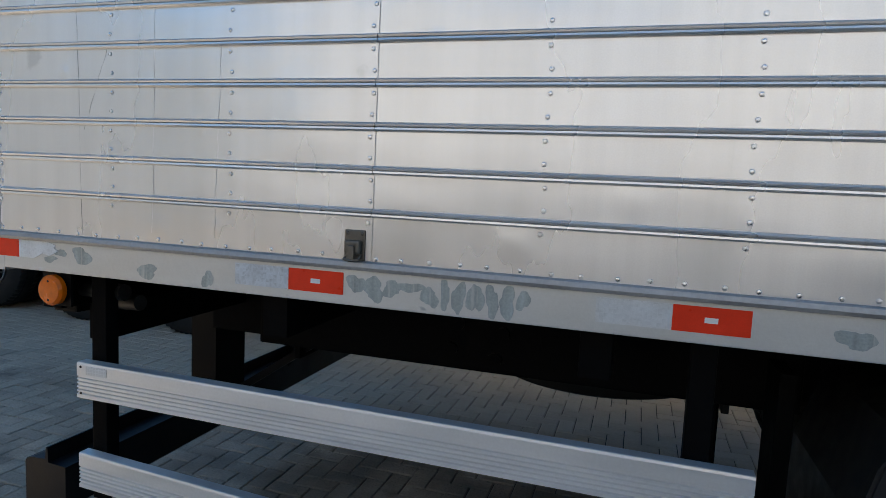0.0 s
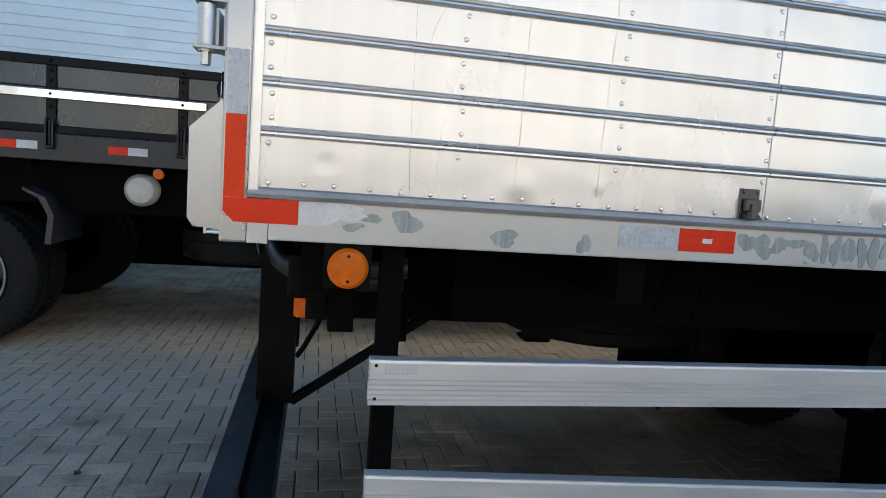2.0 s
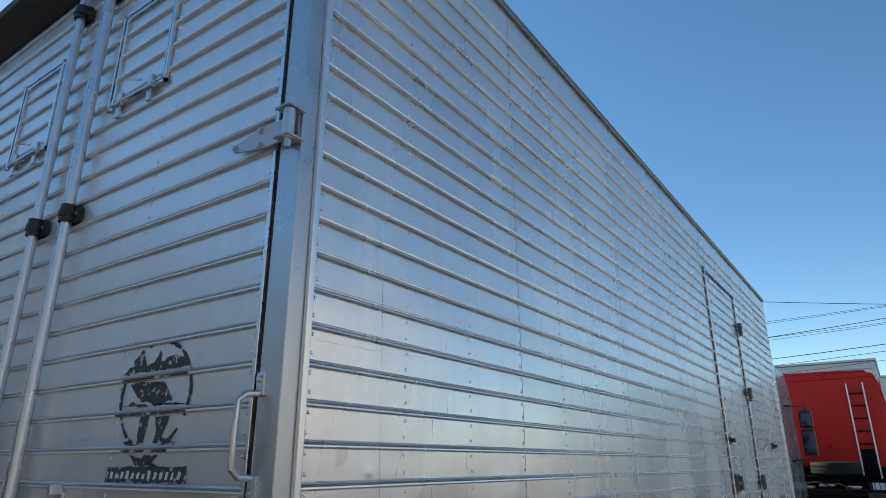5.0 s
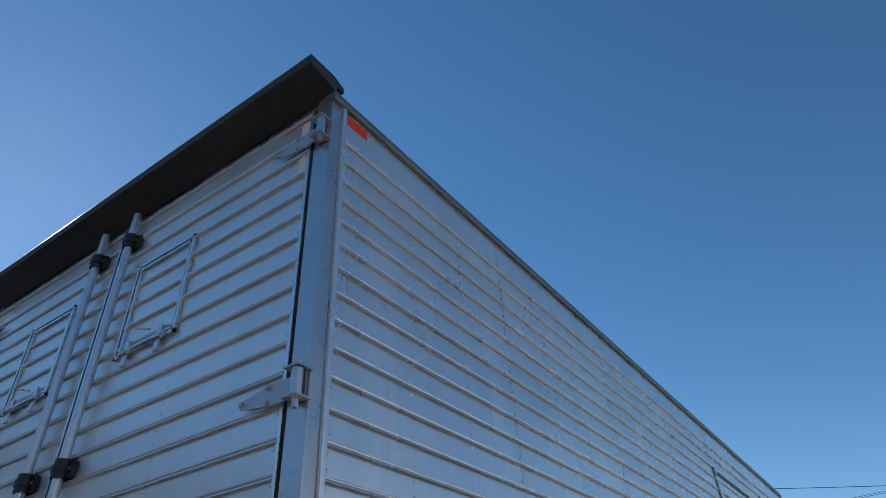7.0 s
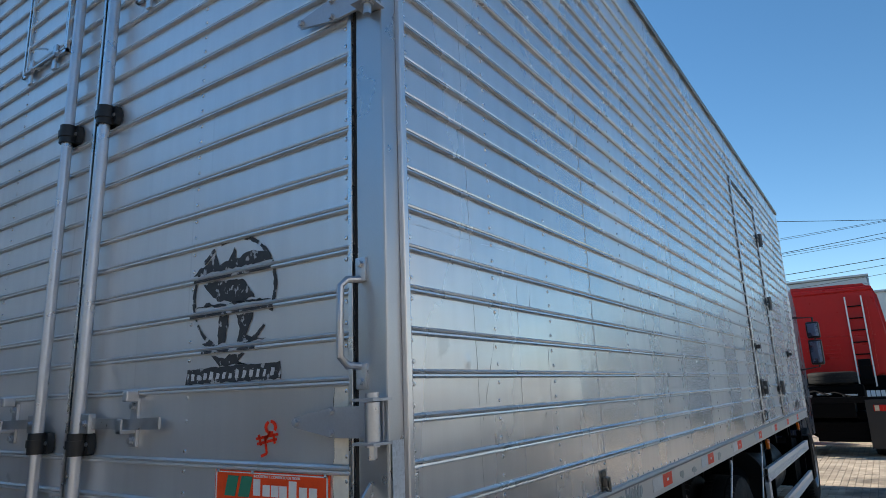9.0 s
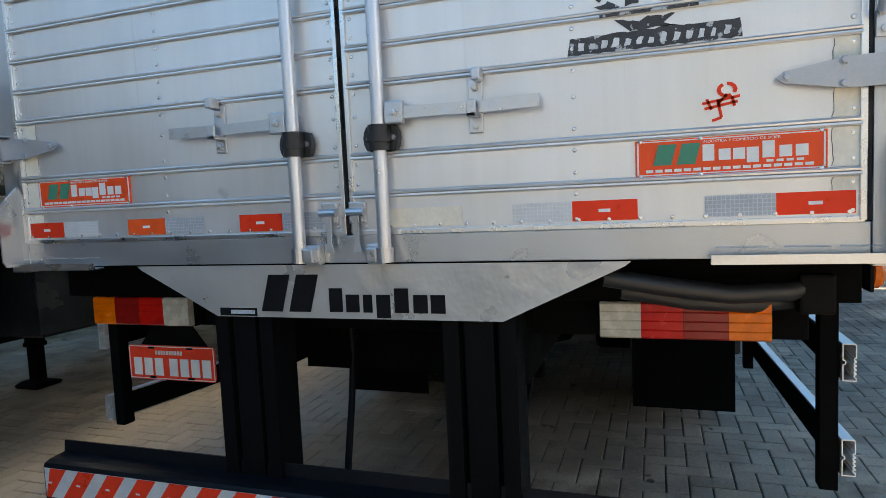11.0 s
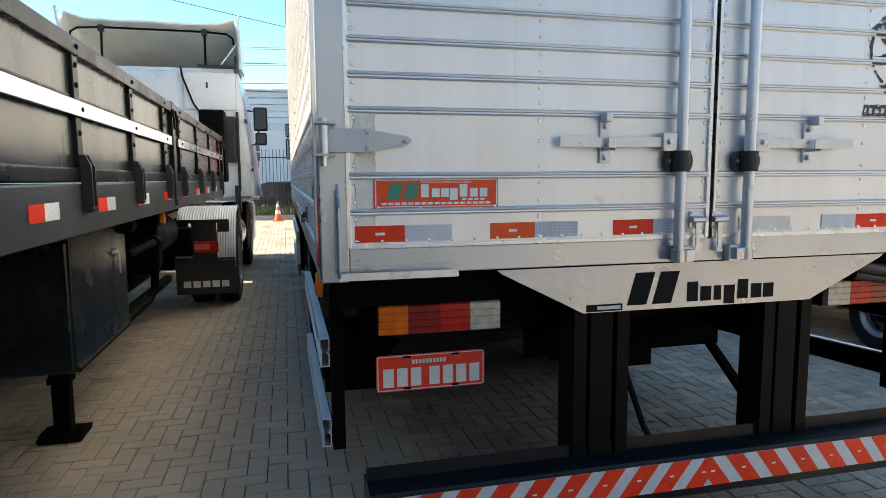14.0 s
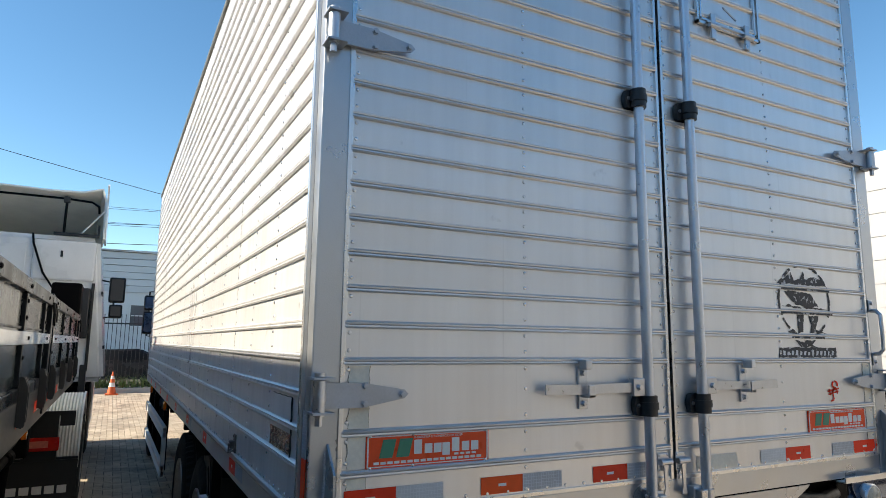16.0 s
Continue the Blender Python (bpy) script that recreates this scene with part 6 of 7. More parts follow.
part("cab_vent", rbox(8.46, 8.596, 3.475, 3.62, 1.80, 2.50, bevel=0.02), CAST, cab)
part("air_intake", rbox(7.1, 7.5, 3.52, 3.84, 1.5, 2.46, bevel=0.03), BLACK_M, cab)
part("cab_hose", tube(B(), ((8.58, 4.24, 3.24), (8.55, 4.22, 3.1), (8.55, 4.08, 2.7), (8.56, 3.95, 2.5), (8.56, 3.70, 2.50), (8.54, 3.58, 2.42)), 0.014, 8), BLACK, cab)
for z in (2.42, 1.66):
    part("cab_latch", rbox(8.5, 8.95, 3.375 - 0.10 * (3.2 - z) + 0.02, 3.40 - 0.10 * (3.2 - z) + 0.02, z, z + 0.045, bevel=0.004), CAST, cab)
part("cab_seam", bar(B(), (9.02, 3.413, 3.1), (9.02, 3.228, 1.25), 0.012, 0.012), CAST, cab)
bm = B()
prism(bm, [(8.45, 1.02), (9.2, 1.02), (9.2, 1.19), (8.66, 1.19), (8.45, 1.44)], "y", 3.44, 3.52)
part("rear_skirt", bm, CAST, cab)
# roof deflector: a hollow shell, open to the rear
bm = B()
rows = []
for x, zt, hw in ((8.52, 3.86, 1.22), (8.75, 3.84, 1.21), (9.4, 3.74, 1.18), (10.2, 3.52, 1.10), (10.8, 3.27, 1.0), (10.95, 3.22, 0.95)):
    lift = (0.10 if x < 8.6 else 0.02)
    ring = [(-hw - 0.02, 3.22), (-hw - 0.01, 3.22 + (zt - 3.22) * 0.5), (-hw, zt - 0.06), (-hw + 0.05, zt + lift), (-hw + 0.30, zt + lift * 0.25), (-hw * 0.4, zt + 0.01), (0, zt + 0.02)]
    ring += [(-u, v) for u, v in ring[-2::-1]]
    rows.append([bm.verts.new((x, 4.6 + u, max(3.215, v))) for u, v in ring])
for p, q in zip(rows, rows[1:]):
    for i in range(len(p) - 1):
        bm.faces.new((p[i], p[i + 1], q[i + 1], q[i]))
bmesh.ops.recalc_face_normals(bm, faces=bm.faces)
bmesh.ops.solidify(bm, geom=bm.faces[:], thickness=0.025)
part("roof_deflector", bm, CABI, tractor, "cream hollow roof deflector", True)
for s in (-1, 1):
    bm = B()
    prism(bm, [(8.56, 3.22), (9.3, 3.22), (9.1, 3.68), (8.55, 3.90), (8.40, 4.0), (8.37, 3.97), (8.46, 3.75), (8.44, 3.50), (8.52, 3.3)], "y", *sorted((4.6 + s * 1.225, 4.6 + s * 1.25)))
    part("deflector_side", bm, CABW, tractor)
    part("deflector_strut", tube(B(), ((8.60, 4.6 + s * 0.72, 3.24), (8.66, 4.6 + s * 0.72, 3.82)), 0.018, 8), BLACK, tractor)
    part("deflector_strut", tube(B(), ((8.60, 4.6 + s * 0.92, 3.26), (8.52, 4.6 + s * 1.21, 3.62)), 0.012, 8), CABW, tractor)
    part("strut_clamp", rbox(8.60, 8.68, *sorted((4.6 + s * 0.68, 4.6 + s * 0.76)), 3.72, 3.81, bevel=0.01), CAST, tractor)
    bm = rbox(8.56, 8.63, *sorted((4.6 + s * 0.6, 4.6 + s * 1.17)), 3.24, 3.28, bevel=0.006)
    box(bm, 8.56, 8.63, *sorted((4.6 + s * 1.14, 4.6 + s * 1.17)), 3.28, 3.42)
    part("deflector_foot", bm, CAST, tractor)
part("deflector_frame", tube(B(), ((8.64, 3.46, 3.60), (8.64, 3.47, 3.70), (8.64, 3.56, 3.76), (8.64, 3.9, 3.78), (8.64, 5.3, 3.78), (8.64, 5.64, 3.76), (8.64, 5.73, 3.70), (8.64, 5.74, 3.60)), 0.016, 8), BLACK, tractor)
for k, (y0, z0) in enumerate(((4.2, 1.15), (4.35, 1.2), (4.85, 1.2), (5.0, 1.15))):
    bm = tube(B(), ((6.0, y0, z0 + 0.05), (6.5, y0 + 0.03, z0 - 0.05), (7.6, y0, z0 - 0.02), (8.5, y0 + 0.02, z0 + 0.55)), 0.014, 8)
    part("air_hose", bm, RED if k % 2 else BLACK, tractor)


# ---- other vehicles in the yard ----
def ribbed_box(name, x0, x1, y0, y1, z0, z1, m, label, ribs, faces, proud=0.012, axles=None):
    """A parked box body on wheels, ribbed on the named faces."""
    t = thing(name, ((x0 + x1) / 2, (y0 + y1) / 2, 0), label, "truck")
    body = part("cargo_body", rbox(x0, x1, y0, y1, z0, z1, bevel=0.02), m, t)
    n = int((z1 - z0 - 0.2) / ribs)
    for k in range(n):
        z = z0 + 0.15 + k * ribs
        bm = B()
        if "-y" in faces:
            box(bm, x0 + 0.12, x1 - 0.12, y0 - proud, y0 + 0.01, z, z + ribs * 0.14)
        if "+y" in faces:
            box(bm, x0 + 0.12, x1 - 0.12, y1 - 0.01, y1 + proud, z, z + ribs * 0.14)
        if "-x" in faces:
            box(bm, x0 - proud, x0 + 0.01, y0 + 0.12, y1 - 0.12, z, z + ribs * 0.14)
        if "x" in faces:
            box(bm, x1 - 0.01, x1 + proud, y0 + 0.12, y1 - 0.12, z, z + ribs * 0.14)
        part("rib", bm, m, body)
    for xa, xb in ((x0 - 0.01, x0 + 0.10), (x1 - 0.10, x1 + 0.01)):
        for ya, yb in ((y0 - 0.015, y0 + 0.08), (y1 - 0.08, y1 + 0.015)):
            part("corner_post", rbox(xa, xb, ya, yb, z0 - 0.05, z1 + 0.02, bevel=0.01), m, body)
    part("frame", rbox(x0 + 0.2, x1 - 0.1, y0 + 0.7, y1 - 0.7, 0.7, z0 - 0.01, bevel=0.02), BLACK_M, t)
    part("rail", rbox(x0, x1, y0 - 0.02, y0 + 0.06, z0 - 0.12, z0 - 0.004, bevel=0.01), BLACK, t)
    part("rail", rbox(x0, x1, y1 - 0.06, y1 + 0.02, z0 - 0.12, z0 - 0.004, bevel=0.01), BLACK, t)
    for x in axles or (x0 + 1.6, x0 + 2.9, x1 - 1.2):
        wheel(t, x, y0 + 0.08, 0.505, -1, twin=False)
        wheel(t, x, y1 - 0.08, 0.505, 1, twin=False)
    return t


GREYBOX = mat("pale_ribbed_metal", (0.62, 0.64, 0.66), 0.4, 0.5, 0.06, 3, 0.0005, 80, 0.03)
CREAM = mat("cream_box_paint", (0.52, 0.53, 0.42), 0.5, 0, 0.06, 2, 0.0004, 80, 0.02, (1, 1, 0.3), ((0.38, 0.38, 0.30), 0.62, 2, 0.2))
WHITEBOX = mat("white_box_paint", (0.375, 0.38, 0.39), 0.4, 0, 0.04, 2, 0.0003, 80, 0.02)
silver = ribbed_box("box_truck", -7.25, 8.70, 6.95, 9.5, 1.3, 4.84, GREYBOX, "pale ribbed metal box truck beyond the trailer", 0.125, ("-y",))
# added black sheet that keeps the view under the trailer dark
part("side_skirt", rbox(-7.0, 8.55, 6.97, 7.0, 0.12, 1.18, bevel=0.01), BLACK_M, silver)
cream = ribbed_box("box_truck", -24.0, -14.0, 9.2, 17.5, 1.2, 5.05, CREAM, "cream box truck with a rounded green emblem", 0.9, ("x",), 0.03)
bm = B()
for k in range(12):
    t0, t1 = math.pi * (0.1 + 0.12 * k), math.pi * (0.1 + 0.12 * (k + 1))
    q = [(12.2 + r * math.cos(t), 4.05 + 0.5 * r * math.sin(t)) for r, t in ((0.55, t0), (0.62, t0), (0.62, t1), (0.55, t1))]
    prism(bm, q, "x", -13.985, -13.975)
for k in range(7):
    box(bm, -13.985, -13.975, 11.45 + 0.2 * k, 11.58 + 0.2 * k, 3.72, 3.92)
part("emblem", bm, INK_G, cream)
ribbed_box("box_truck", -5.0, 11.5, -11.4, -8.8, 1.1, 5.3, WHITEBOX, "white box truck parked across the yard in the sun", 0.42, ("+y",), 0.012)

# dark blue car parked beside the right wall, its nose towards the yard
NAVY = mat("dark_blue_car_paint", (0.012, 0.018, 0.040), 0.25, 0, 0.08, 6, 0.0002, 70, 0, None, None, 0.6)
GLASS_N = mat("tinted_car_glass", (0.02, 0.024, 0.03), 0.06, 0, 0.05, 3)
navy = thing("parked_car", (3.5, -3.0, 0), "dark blue car with round headlamps, parked on the paving", "car")
NY0, NY1 = -3.86, -2.14
bm = B()
prism(bm, [(1.48, 0.30), (1.42, 0.42), (1.44, 0.66), (1.56, 0.80), (2.62, 0.98), (3.28, 1.42), (3.9, 1.49), (4.7, 1.45), (5.36, 1.02), (5.52, 0.80), (5.50, 0.32)], "y", NY0, NY1)
bmesh.ops.bevel(bm, geom=bm.edges[:], offset=0.07, segments=3, affect="EDGES")
for v in bm.verts:      # the cabin narrows towards the roof
    if v.co.z > 0.95:
        v.co.y = -3.0 + (v.co.y + 3.0) * (1 - 0.28 * (v.co.z - 0.95))
part("body", bm, NAVY, navy, "dark blue body", True)
for y, d in ((NY1, 1), (NY0, -1)):
    q = [(2.78, 1.0, 0.985), (3.34, 1.37, 0.88), (4.62, 1.38, 0.88), (5.18, 1.02, 0.98)]
    bm = B()
    vs = [bm.verts.new((x, -3.0 + d * (0.862 * f + 0.006), z)) for x, z, f in q]
    bm.faces.new(vs)
    bmesh.ops.solidify(bm, geom=bm.faces[:], thickness=0.006)
    part("side_window", bm, GLASS_N, navy)
    for x in (2.40, 4.78):
        wheel(navy, x, y + d * 0.01, 0.315, d, TYRE_V, RIM_V, HUB_V, twin=False)
        bm = B()
        for k in range(18):
            t0, t1 = math.pi * k / 18, math.pi * (k + 1) / 18
            prism(bm, [(x + r * math.cos(t), 0.315 + r * math.sin(t)) for r, t in ((0.33, t0), (0.385, t0), (0.385, t1), (0.33, t1))], "y", *sorted((y - d * 0.02, y + d * 0.012)))
        part("wheel_arch", bm, CAST, navy)
    lamp = part("headlamp", turn(B(), ((0.105, 1.50), (0.11, 1.43), (0.10, 1.415)), (0, y - d * 0.24, 0.60), "x", 24), GALV, navy, "round headlamp", True)
    part("lens", turn(B(), ((0.097, 1.418), (0.07, 1.402), (0.01, 1.396)), (0, y - d * 0.24, 0.60), "x", 24), LENS_W, lamp, "clear lens", True)
    mirror = part("wing_mirror", rbox(2.86, 2.98, *sorted((y - d * 0.02, y + d * 0.16)), 0.98, 1.10, bevel=0.03), CAST, navy, "black wing mirror")
bm = B()
prism(bm, [(2.70, 1.012), (3.24, 1.375), (3.226, 1.389), (2.684, 1.022)], "y", NY0 + 0.24, NY1 - 0.24)
part("windscreen", bm, GLASS_N, navy)
part("front_bumper", rbox(1.36, 1.62, NY0 + 0.04, NY1 - 0.03, 0.30, 0.46, bevel=0.05), CAST, navy)
part("bumper_sticker", rbox(1.354, 1.359, -2.75, -2.60, 0.38, 0.42, bevel=0.001), mat("yellow_sticker", (0.65, 0.45, 0.04), 0.5), navy)

# red tractor seen from behind
REDP = mat("red_cab_paint", (0.50, 0.011, 0.008), 0.36, 0, 0.06, 3, 0.0003, 90, 0, None, None, 0.1, spec=0.3)
redt = thing("red_tractor_unit", (18.5, 0.2, 0), "red tractor unit with a ladder and spare tyre, seen from behind", "truck")
bm = B()
prism(bm, [(-1.12, 1.68), (-1.18, 2.3), (-1.02, 3.70), (-0.86, 3.93), (1.55, 3.98), (1.60, 1.68)], "x", 17.35, 19.6)
bmesh.ops.bevel(bm, geom=bm.edges[:], offset=0.08, segments=3, affect="EDGES")
rc = part("cab", bm, REDP, redt, "red cab", True)
part("cab_rim", rbox(17.30, 17.42, -0.95, 1.60, 3.74, 3.84, bevel=0.03), REDP, rc)
for z in (2.15, 2.25, 2.35, 2.45):
    part("panel_bead", rbox(17.335, 17.36, -0.10, 0.62, z, z + 0.025, bevel=0.006), REDP, rc)
part("panel_bead", rbox(17.335, 17.36, -0.86, 1.5, 2.66, 2.69, bevel=0.008), REDP, rc)
part("panel_bead", rbox(17.33, 17.36, -0.80, -0.72, 1.72, 3.5, bevel=0.01), REDP, rc)
bm = B()
for y in (-0.36, -0.70):
    box(bm, 17.27, 17.30, y - 0.016, y + 0.016, 1.45, 3.62)
lad = part("ladder", bm, INK_W, rc, "white ladder rails")
for k in range(7):
    part("rung", rbox(17.27, 17.30, -0.685, -0.375, 1.62 + 0.29 * k, 1.65 + 0.29 * k, bevel=0.004), BLACK, lad)
part("ladder_back", rbox(17.30, 17.34, -0.66, -0.40, 1.5, 2.1, bevel=0.01), BLACK, rc)
part("side_intake", rbox(17.5, 18.0, -1.14, -0.95, 1.9, 2.6, bevel=0.03), BLACK, rc)
o = link("spare_tyre", TYRE_S, redt, "spare tyre lying behind the cab", (16.95, 0.16, 1.68))
o.rotation_euler = (math.pi / 2, 0, 0)
part("rear_frame", rbox(15.6, 17.6, -0.25, 0.85, 0.82, 1.14, bevel=0.02), BLACK_M, redt)
part("rear_beam", rbox(15.60, 15.75, -1.15, 1.5, 1.14, 1.26, bevel=0.01), BLACK, redt)
part("axle_housing", turn(B(), ((0.09, -1.0), (0.09, -0.1), (0.22, 0.1), (0.26, 0.3), (0.22, 0.5), (0.09, 0.7), (0.09, 1.4)), (16.35, 0, 0.505), "y", 20), BLACK_M, redt, "", True)
for z, y0, y1 in ((0.62, -0.45, 0.9), (0.42, -0.5, 0.55)):
    part("cross_member", rbox(15.7, 15.82, y0, y1, z - 0.11, z + 0.11, bevel=0.02), BLACK_M, redt)
for x in (16.0, 17.2):
    part("spring_hanger", rbox(x, x + 0.2, -0.5, -0.38, 0.45, 0.9, bevel=0.02), BLACK_M, redt)
# added black blocks that fill in the dark mass below the cab
part("gear_housing", rbox(16.6, 18.3, -0.45, 1.45, 0.40, 1.52, bevel=0.08), BLACK_M, redt)
part("cab_sill", rbox(17.37, 17.6, -1.02, 1.52, 1.36, 1.70, bevel=0.03), BLACK_M, redt)
for y, z in ((-0.15, 1.27), (0.35, 1.30), (0.75, 1.26)):
    part("line_bracket", rbox(16.0, 16.5, y - 0.16, y + 0.12, z, z + 0.04, bevel=0.008), GALV, redt)
for y, z in ((0.1, 1.36), (0.5, 1.40), (0.9, 1.33)):
    part("air_line", tube(B(), ((15.8, y - 0.3, z - 0.1), (16.1, y, z), (16.4, y + 0.25, z - 0.04), (17.2, y + 0.2, z + 0.1)), 0.018, 6), BLACK, redt)
part("brake_chamber", turn(B(), ((0.08, 15.85), (0.12, 15.88), (0.12, 16.1), (0.08, 16.14)), (0, -0.35, 0.85), "x", 16), BLACK_M, redt)
part("battery_box", rbox(17.3, 18.1, -1.05, -0.4, 0.45, 1.0, bevel=0.03), BLACK_M, redt)
part("side_tank", turn(B(), ((0.28, 17.3), (0.30, 17.33), (0.30, 18.4), (0.28, 18.43)), (0, 1.15, 0.72), "x", 24), BLACK_M, redt)
part("coupling_plate", rbox(15.9, 16.9, -0.1, 0.8, 1.14, 1.20, bevel=0.02), BLACK_M, redt)
bm = turn(B(), ((0.13, -0.1), (0.15, -0.08), (0.15, 0.75), (0.13, 0.77)), (15.9, 0.0, 0.62), "y", 20)
part("air_tank", bm, BLACK_M, redt)
for ya, yb in ((-1.07, -0.44), (0.95, 1.55)):
    part("mud_flap", rbox(15.57, 15.60, ya, yb, 0.19, 1.20, bevel=0.006), CAST, redt)
    lamp = part("tail_lamp", rbox(15.54, 15.60, ya + 0.03, yb - 0.14, 0.96, 1.09, bevel=0.01), LENS_R, redt)
    part("lens", rbox(15.53, 15.542, ya + 0.04, ya + 0.14, 0.97, 1.08, bevel=0.003), LENS_A, lamp)
    part("lens", rbox(15.53, 15.542, yb - 0.24, yb - 0.16, 0.97, 1.08, bevel=0.003), LENS_W, lamp)
for y, s in ((-1.05, -1), (1.5, 1)):
    wheel(redt, 16.35, y, 0.505, s)
    wheel(redt, 19.0, y + s * 0.02, 0.505, s, twin=False)

# ---- street side: fence, wall, building, pole ----
FX = 23.6
STEEL_D = mat("fence_paint", (0.03, 0.032, 0.034), 0.5, 0, 0.15, 4)
CONC = mat("rendered_wall", (0.42, 0.40, 0.36), 0.85, 0, 0.1, 2, 0.002, 60, 0, None, ((0.28, 0.26, 0.23), 0.62, 1.5, 0.2))
kerb = tagged(part("kerb", rbox(FX - 0.7, FX + 0.25, -16, 14, -0.05, 0.16, bevel=0.02), CONC), "low concrete kerb along the planted strip", "kerb", kind="structure")
fence = thing("fence", (FX, 0, 0.16), "dark steel bar fence between concrete pillars", "fence")
for y0, y1 in ((-15.2, -9.2), (-8.6, -3.05), (-2.35, 9.4)):
    for z in (0.42, 2.35):
        part("rail", rbox(FX - 0.02, FX + 0.02, y0, y1, z, z + 0.05, bevel=0.004), STEEL_D, fence)
    k = int((y1 - y0) / 0.135)
    bar_me = None
    for i in range(k + 1):
        y = y0 + 0.04 + i * (y1 - y0 - 0.08) / k
        if bar_me is None:
            bm = rbox(-0.011, 0.011, -0.011, 0.011, 0.16, 2.62, bevel=0.002)
            prism(bm, [(-0.011, 2.62), (0.011, 2.62), (0.0, 2.70)], "y", -0.011, 0.011)
            bar_me = bpy.data.meshes.new("bar")
            bm.to_mesh(bar_me)
            bm.free()
            bar_me.materials.append(STEEL_D)
        link("bar", bar_me, fence, "", (FX, y, 0))
for y in (-15.5, -8.9, -2.7, 9.7):
    pil = tagged(part("pillar", rbox(FX - 0.28, FX + 0.28, y - 0.29, y + 0.29, 0.0, 2.95, bevel=0.02), CONC), "grey rendered gate pillar of the fence", "pillar", "fence pillars")
    part("pillar_cap", rbox(FX - 0.33, FX + 0.33, y - 0.34, y + 0.34, 2.95, 3.03, bevel=0.015), CONC, pil)

# planting along the fence
LEAF = mat("strap_leaf", (0.10, 0.15, 0.035), 0.5, 0, 0.3, 3, 0, 80, 0.4)
rng = random.Random(4)
verts, faces = [], []
for i in range(2600):
    x, y = rng.uniform(FX - 0.55, FX + 0.1), rng.uniform(-9, 9)
    a, ln, lean = rng.uniform(0, 6.283), rng.uniform(0.25, 0.62), rng.uniform(0.1, 0.4)
    dx, dy = math.cos(a), math.sin(a)
    b = len(verts)
    for f, w in ((0.0, 0.012), (0.55, 0.014), (1.0, 0.002)):
        cx, cy, cz = x + dx * lean * f * f, y + dy * lean * f * f, 0.15 + ln * (f - 0.25 * f * f)
        verts += [(cx - dy * w, cy + dx * w, cz), (cx + dy * w, cy - dx * w, cz)]
    faces += [(b, b + 1, b + 3, b + 2), (b + 2, b + 3, b + 5, b + 4)]
me = bpy.data.meshes.new("border_plants")
me.from_pydata(verts, [], faces)
me.materials.append(LEAF)
tagged(new("border_plants", me), "yellow-green strap-leaved plants along the fence", "plants", kind="stuff")


def cone(x, y, s=1.0):
    c = thing("traffic_cone", (x, y, 0), "orange and white traffic cone on the paving", "traffic cone", "cones by the kerb")
    OR = bpy.data.materials.get("cone_orange") or mat("cone_orange", (0.72, 0.13, 0.03), 0.5, 0, 0.08, 10)
    part("base", rbox(x - 0.19, x + 0.19, y - 0.19, y + 0.19, 0.0, 0.04, bevel=0.01), OR, c)
    for z0, z1, m in ((0.04, 0.26, OR), (0.26, 0.40, INK_W), (0.40, 0.52, OR), (0.52, 0.62, INK_W), (0.62, 0.75, OR)):
        r = lambda z: 0.145 - 0.155 * (z / 0.75) * 0.80
        part("body" if m is OR else "sleeve", turn(B(), ((r(z0), z0), (r(z1), z1)), (x, y, 0), "z", 20), m, c, "", True)
    return c


cone(22.2, 3.05)
cone(22.4, 5.05)

# parked car beyond the fence
CARP = mat("dark_car_paint", (0.03, 0.032, 0.036), 0.25, 0.2, 0.04, 3, 0, 80, 0, None, None, 0.6)
car = thing("parked_car", (27.5, 3.2, 0), "dark parked car beyond the fence", "car")
bm = B()
prism(bm, [(0.9, 0.30), (5.2, 0.30), (5.3, 0.62), (5.15, 0.88), (4.3, 0.98), (3.6, 1.42), (2.1, 1.45), (1.2, 1.02), (0.85, 0.85)], "x", 26.7, 28.3)
bmesh.ops.bevel(bm, geom=bm.edges[:], offset=0.07, segments=2, affect="EDGES")
part("body", bm, CARP, car, "", True)
bm = B()
prism(bm, [(4.12, 1.0), (3.55, 1.36), (2.15, 1.39), (1.42, 1.03)], "x", 26.66, 28.34)
part("window", bm, mat("car_glass", (0.02, 0.022, 0.025), 0.06, 0, 0.02, 3), car)
for y in (1.75, 4.35):
    bm = turn(B(), ((0.20, 26.66), (0.31, 26.68), (0.32, 26.9)), (0, y, 0.32), "x", 24)
    part("wheel", bm, RUBBER, car)

# the building across the street: white ground storey, grey sheeting above
building = thing("building", (38, 0, 0), "long white building with grey sheeting above and barred windows", "building")
WALLW = mat("white_render", (0.70, 0.70, 0.69), 0.8, 0, 0.05, 0.6, 0.001, 30, 0, None, ((0.55, 0.55, 0.53), 0.64, 0.5, 0.2))
SHEET = mat("grey_sheeting", (0.60, 0.62, 0.63), 0.5, 0.2, 0.05, 0.6, 0, 30, 0.06)
GLASS_D = mat("dark_window", (0.10, 0.11, 0.12), 0.1, 0, 0.1, 1)
BX = 34.0
part("wall", rbox(BX, BX + 12, -13, 40, 0, 4.2, bevel=0.02), WALLW, building)
for k in range(6):
    z = 4.2 + k * 0.34
    part("sheet", rbox(BX - 0.06 + 0.02 * (k % 2), BX + 12, -0.9, 40, z, z + 0.325, bevel=0.015), SHEET, building)
part("upper_wall", rbox(BX + 0.02, BX + 12, -13, -0.92, 4.2, 5.45, bevel=0.02), WALLW, building)
part("roof", rbox(BX - 0.15, BX + 12.2, -0.98, 40.2, 6.242, 6.34, bevel=0.02), SHEET, building)
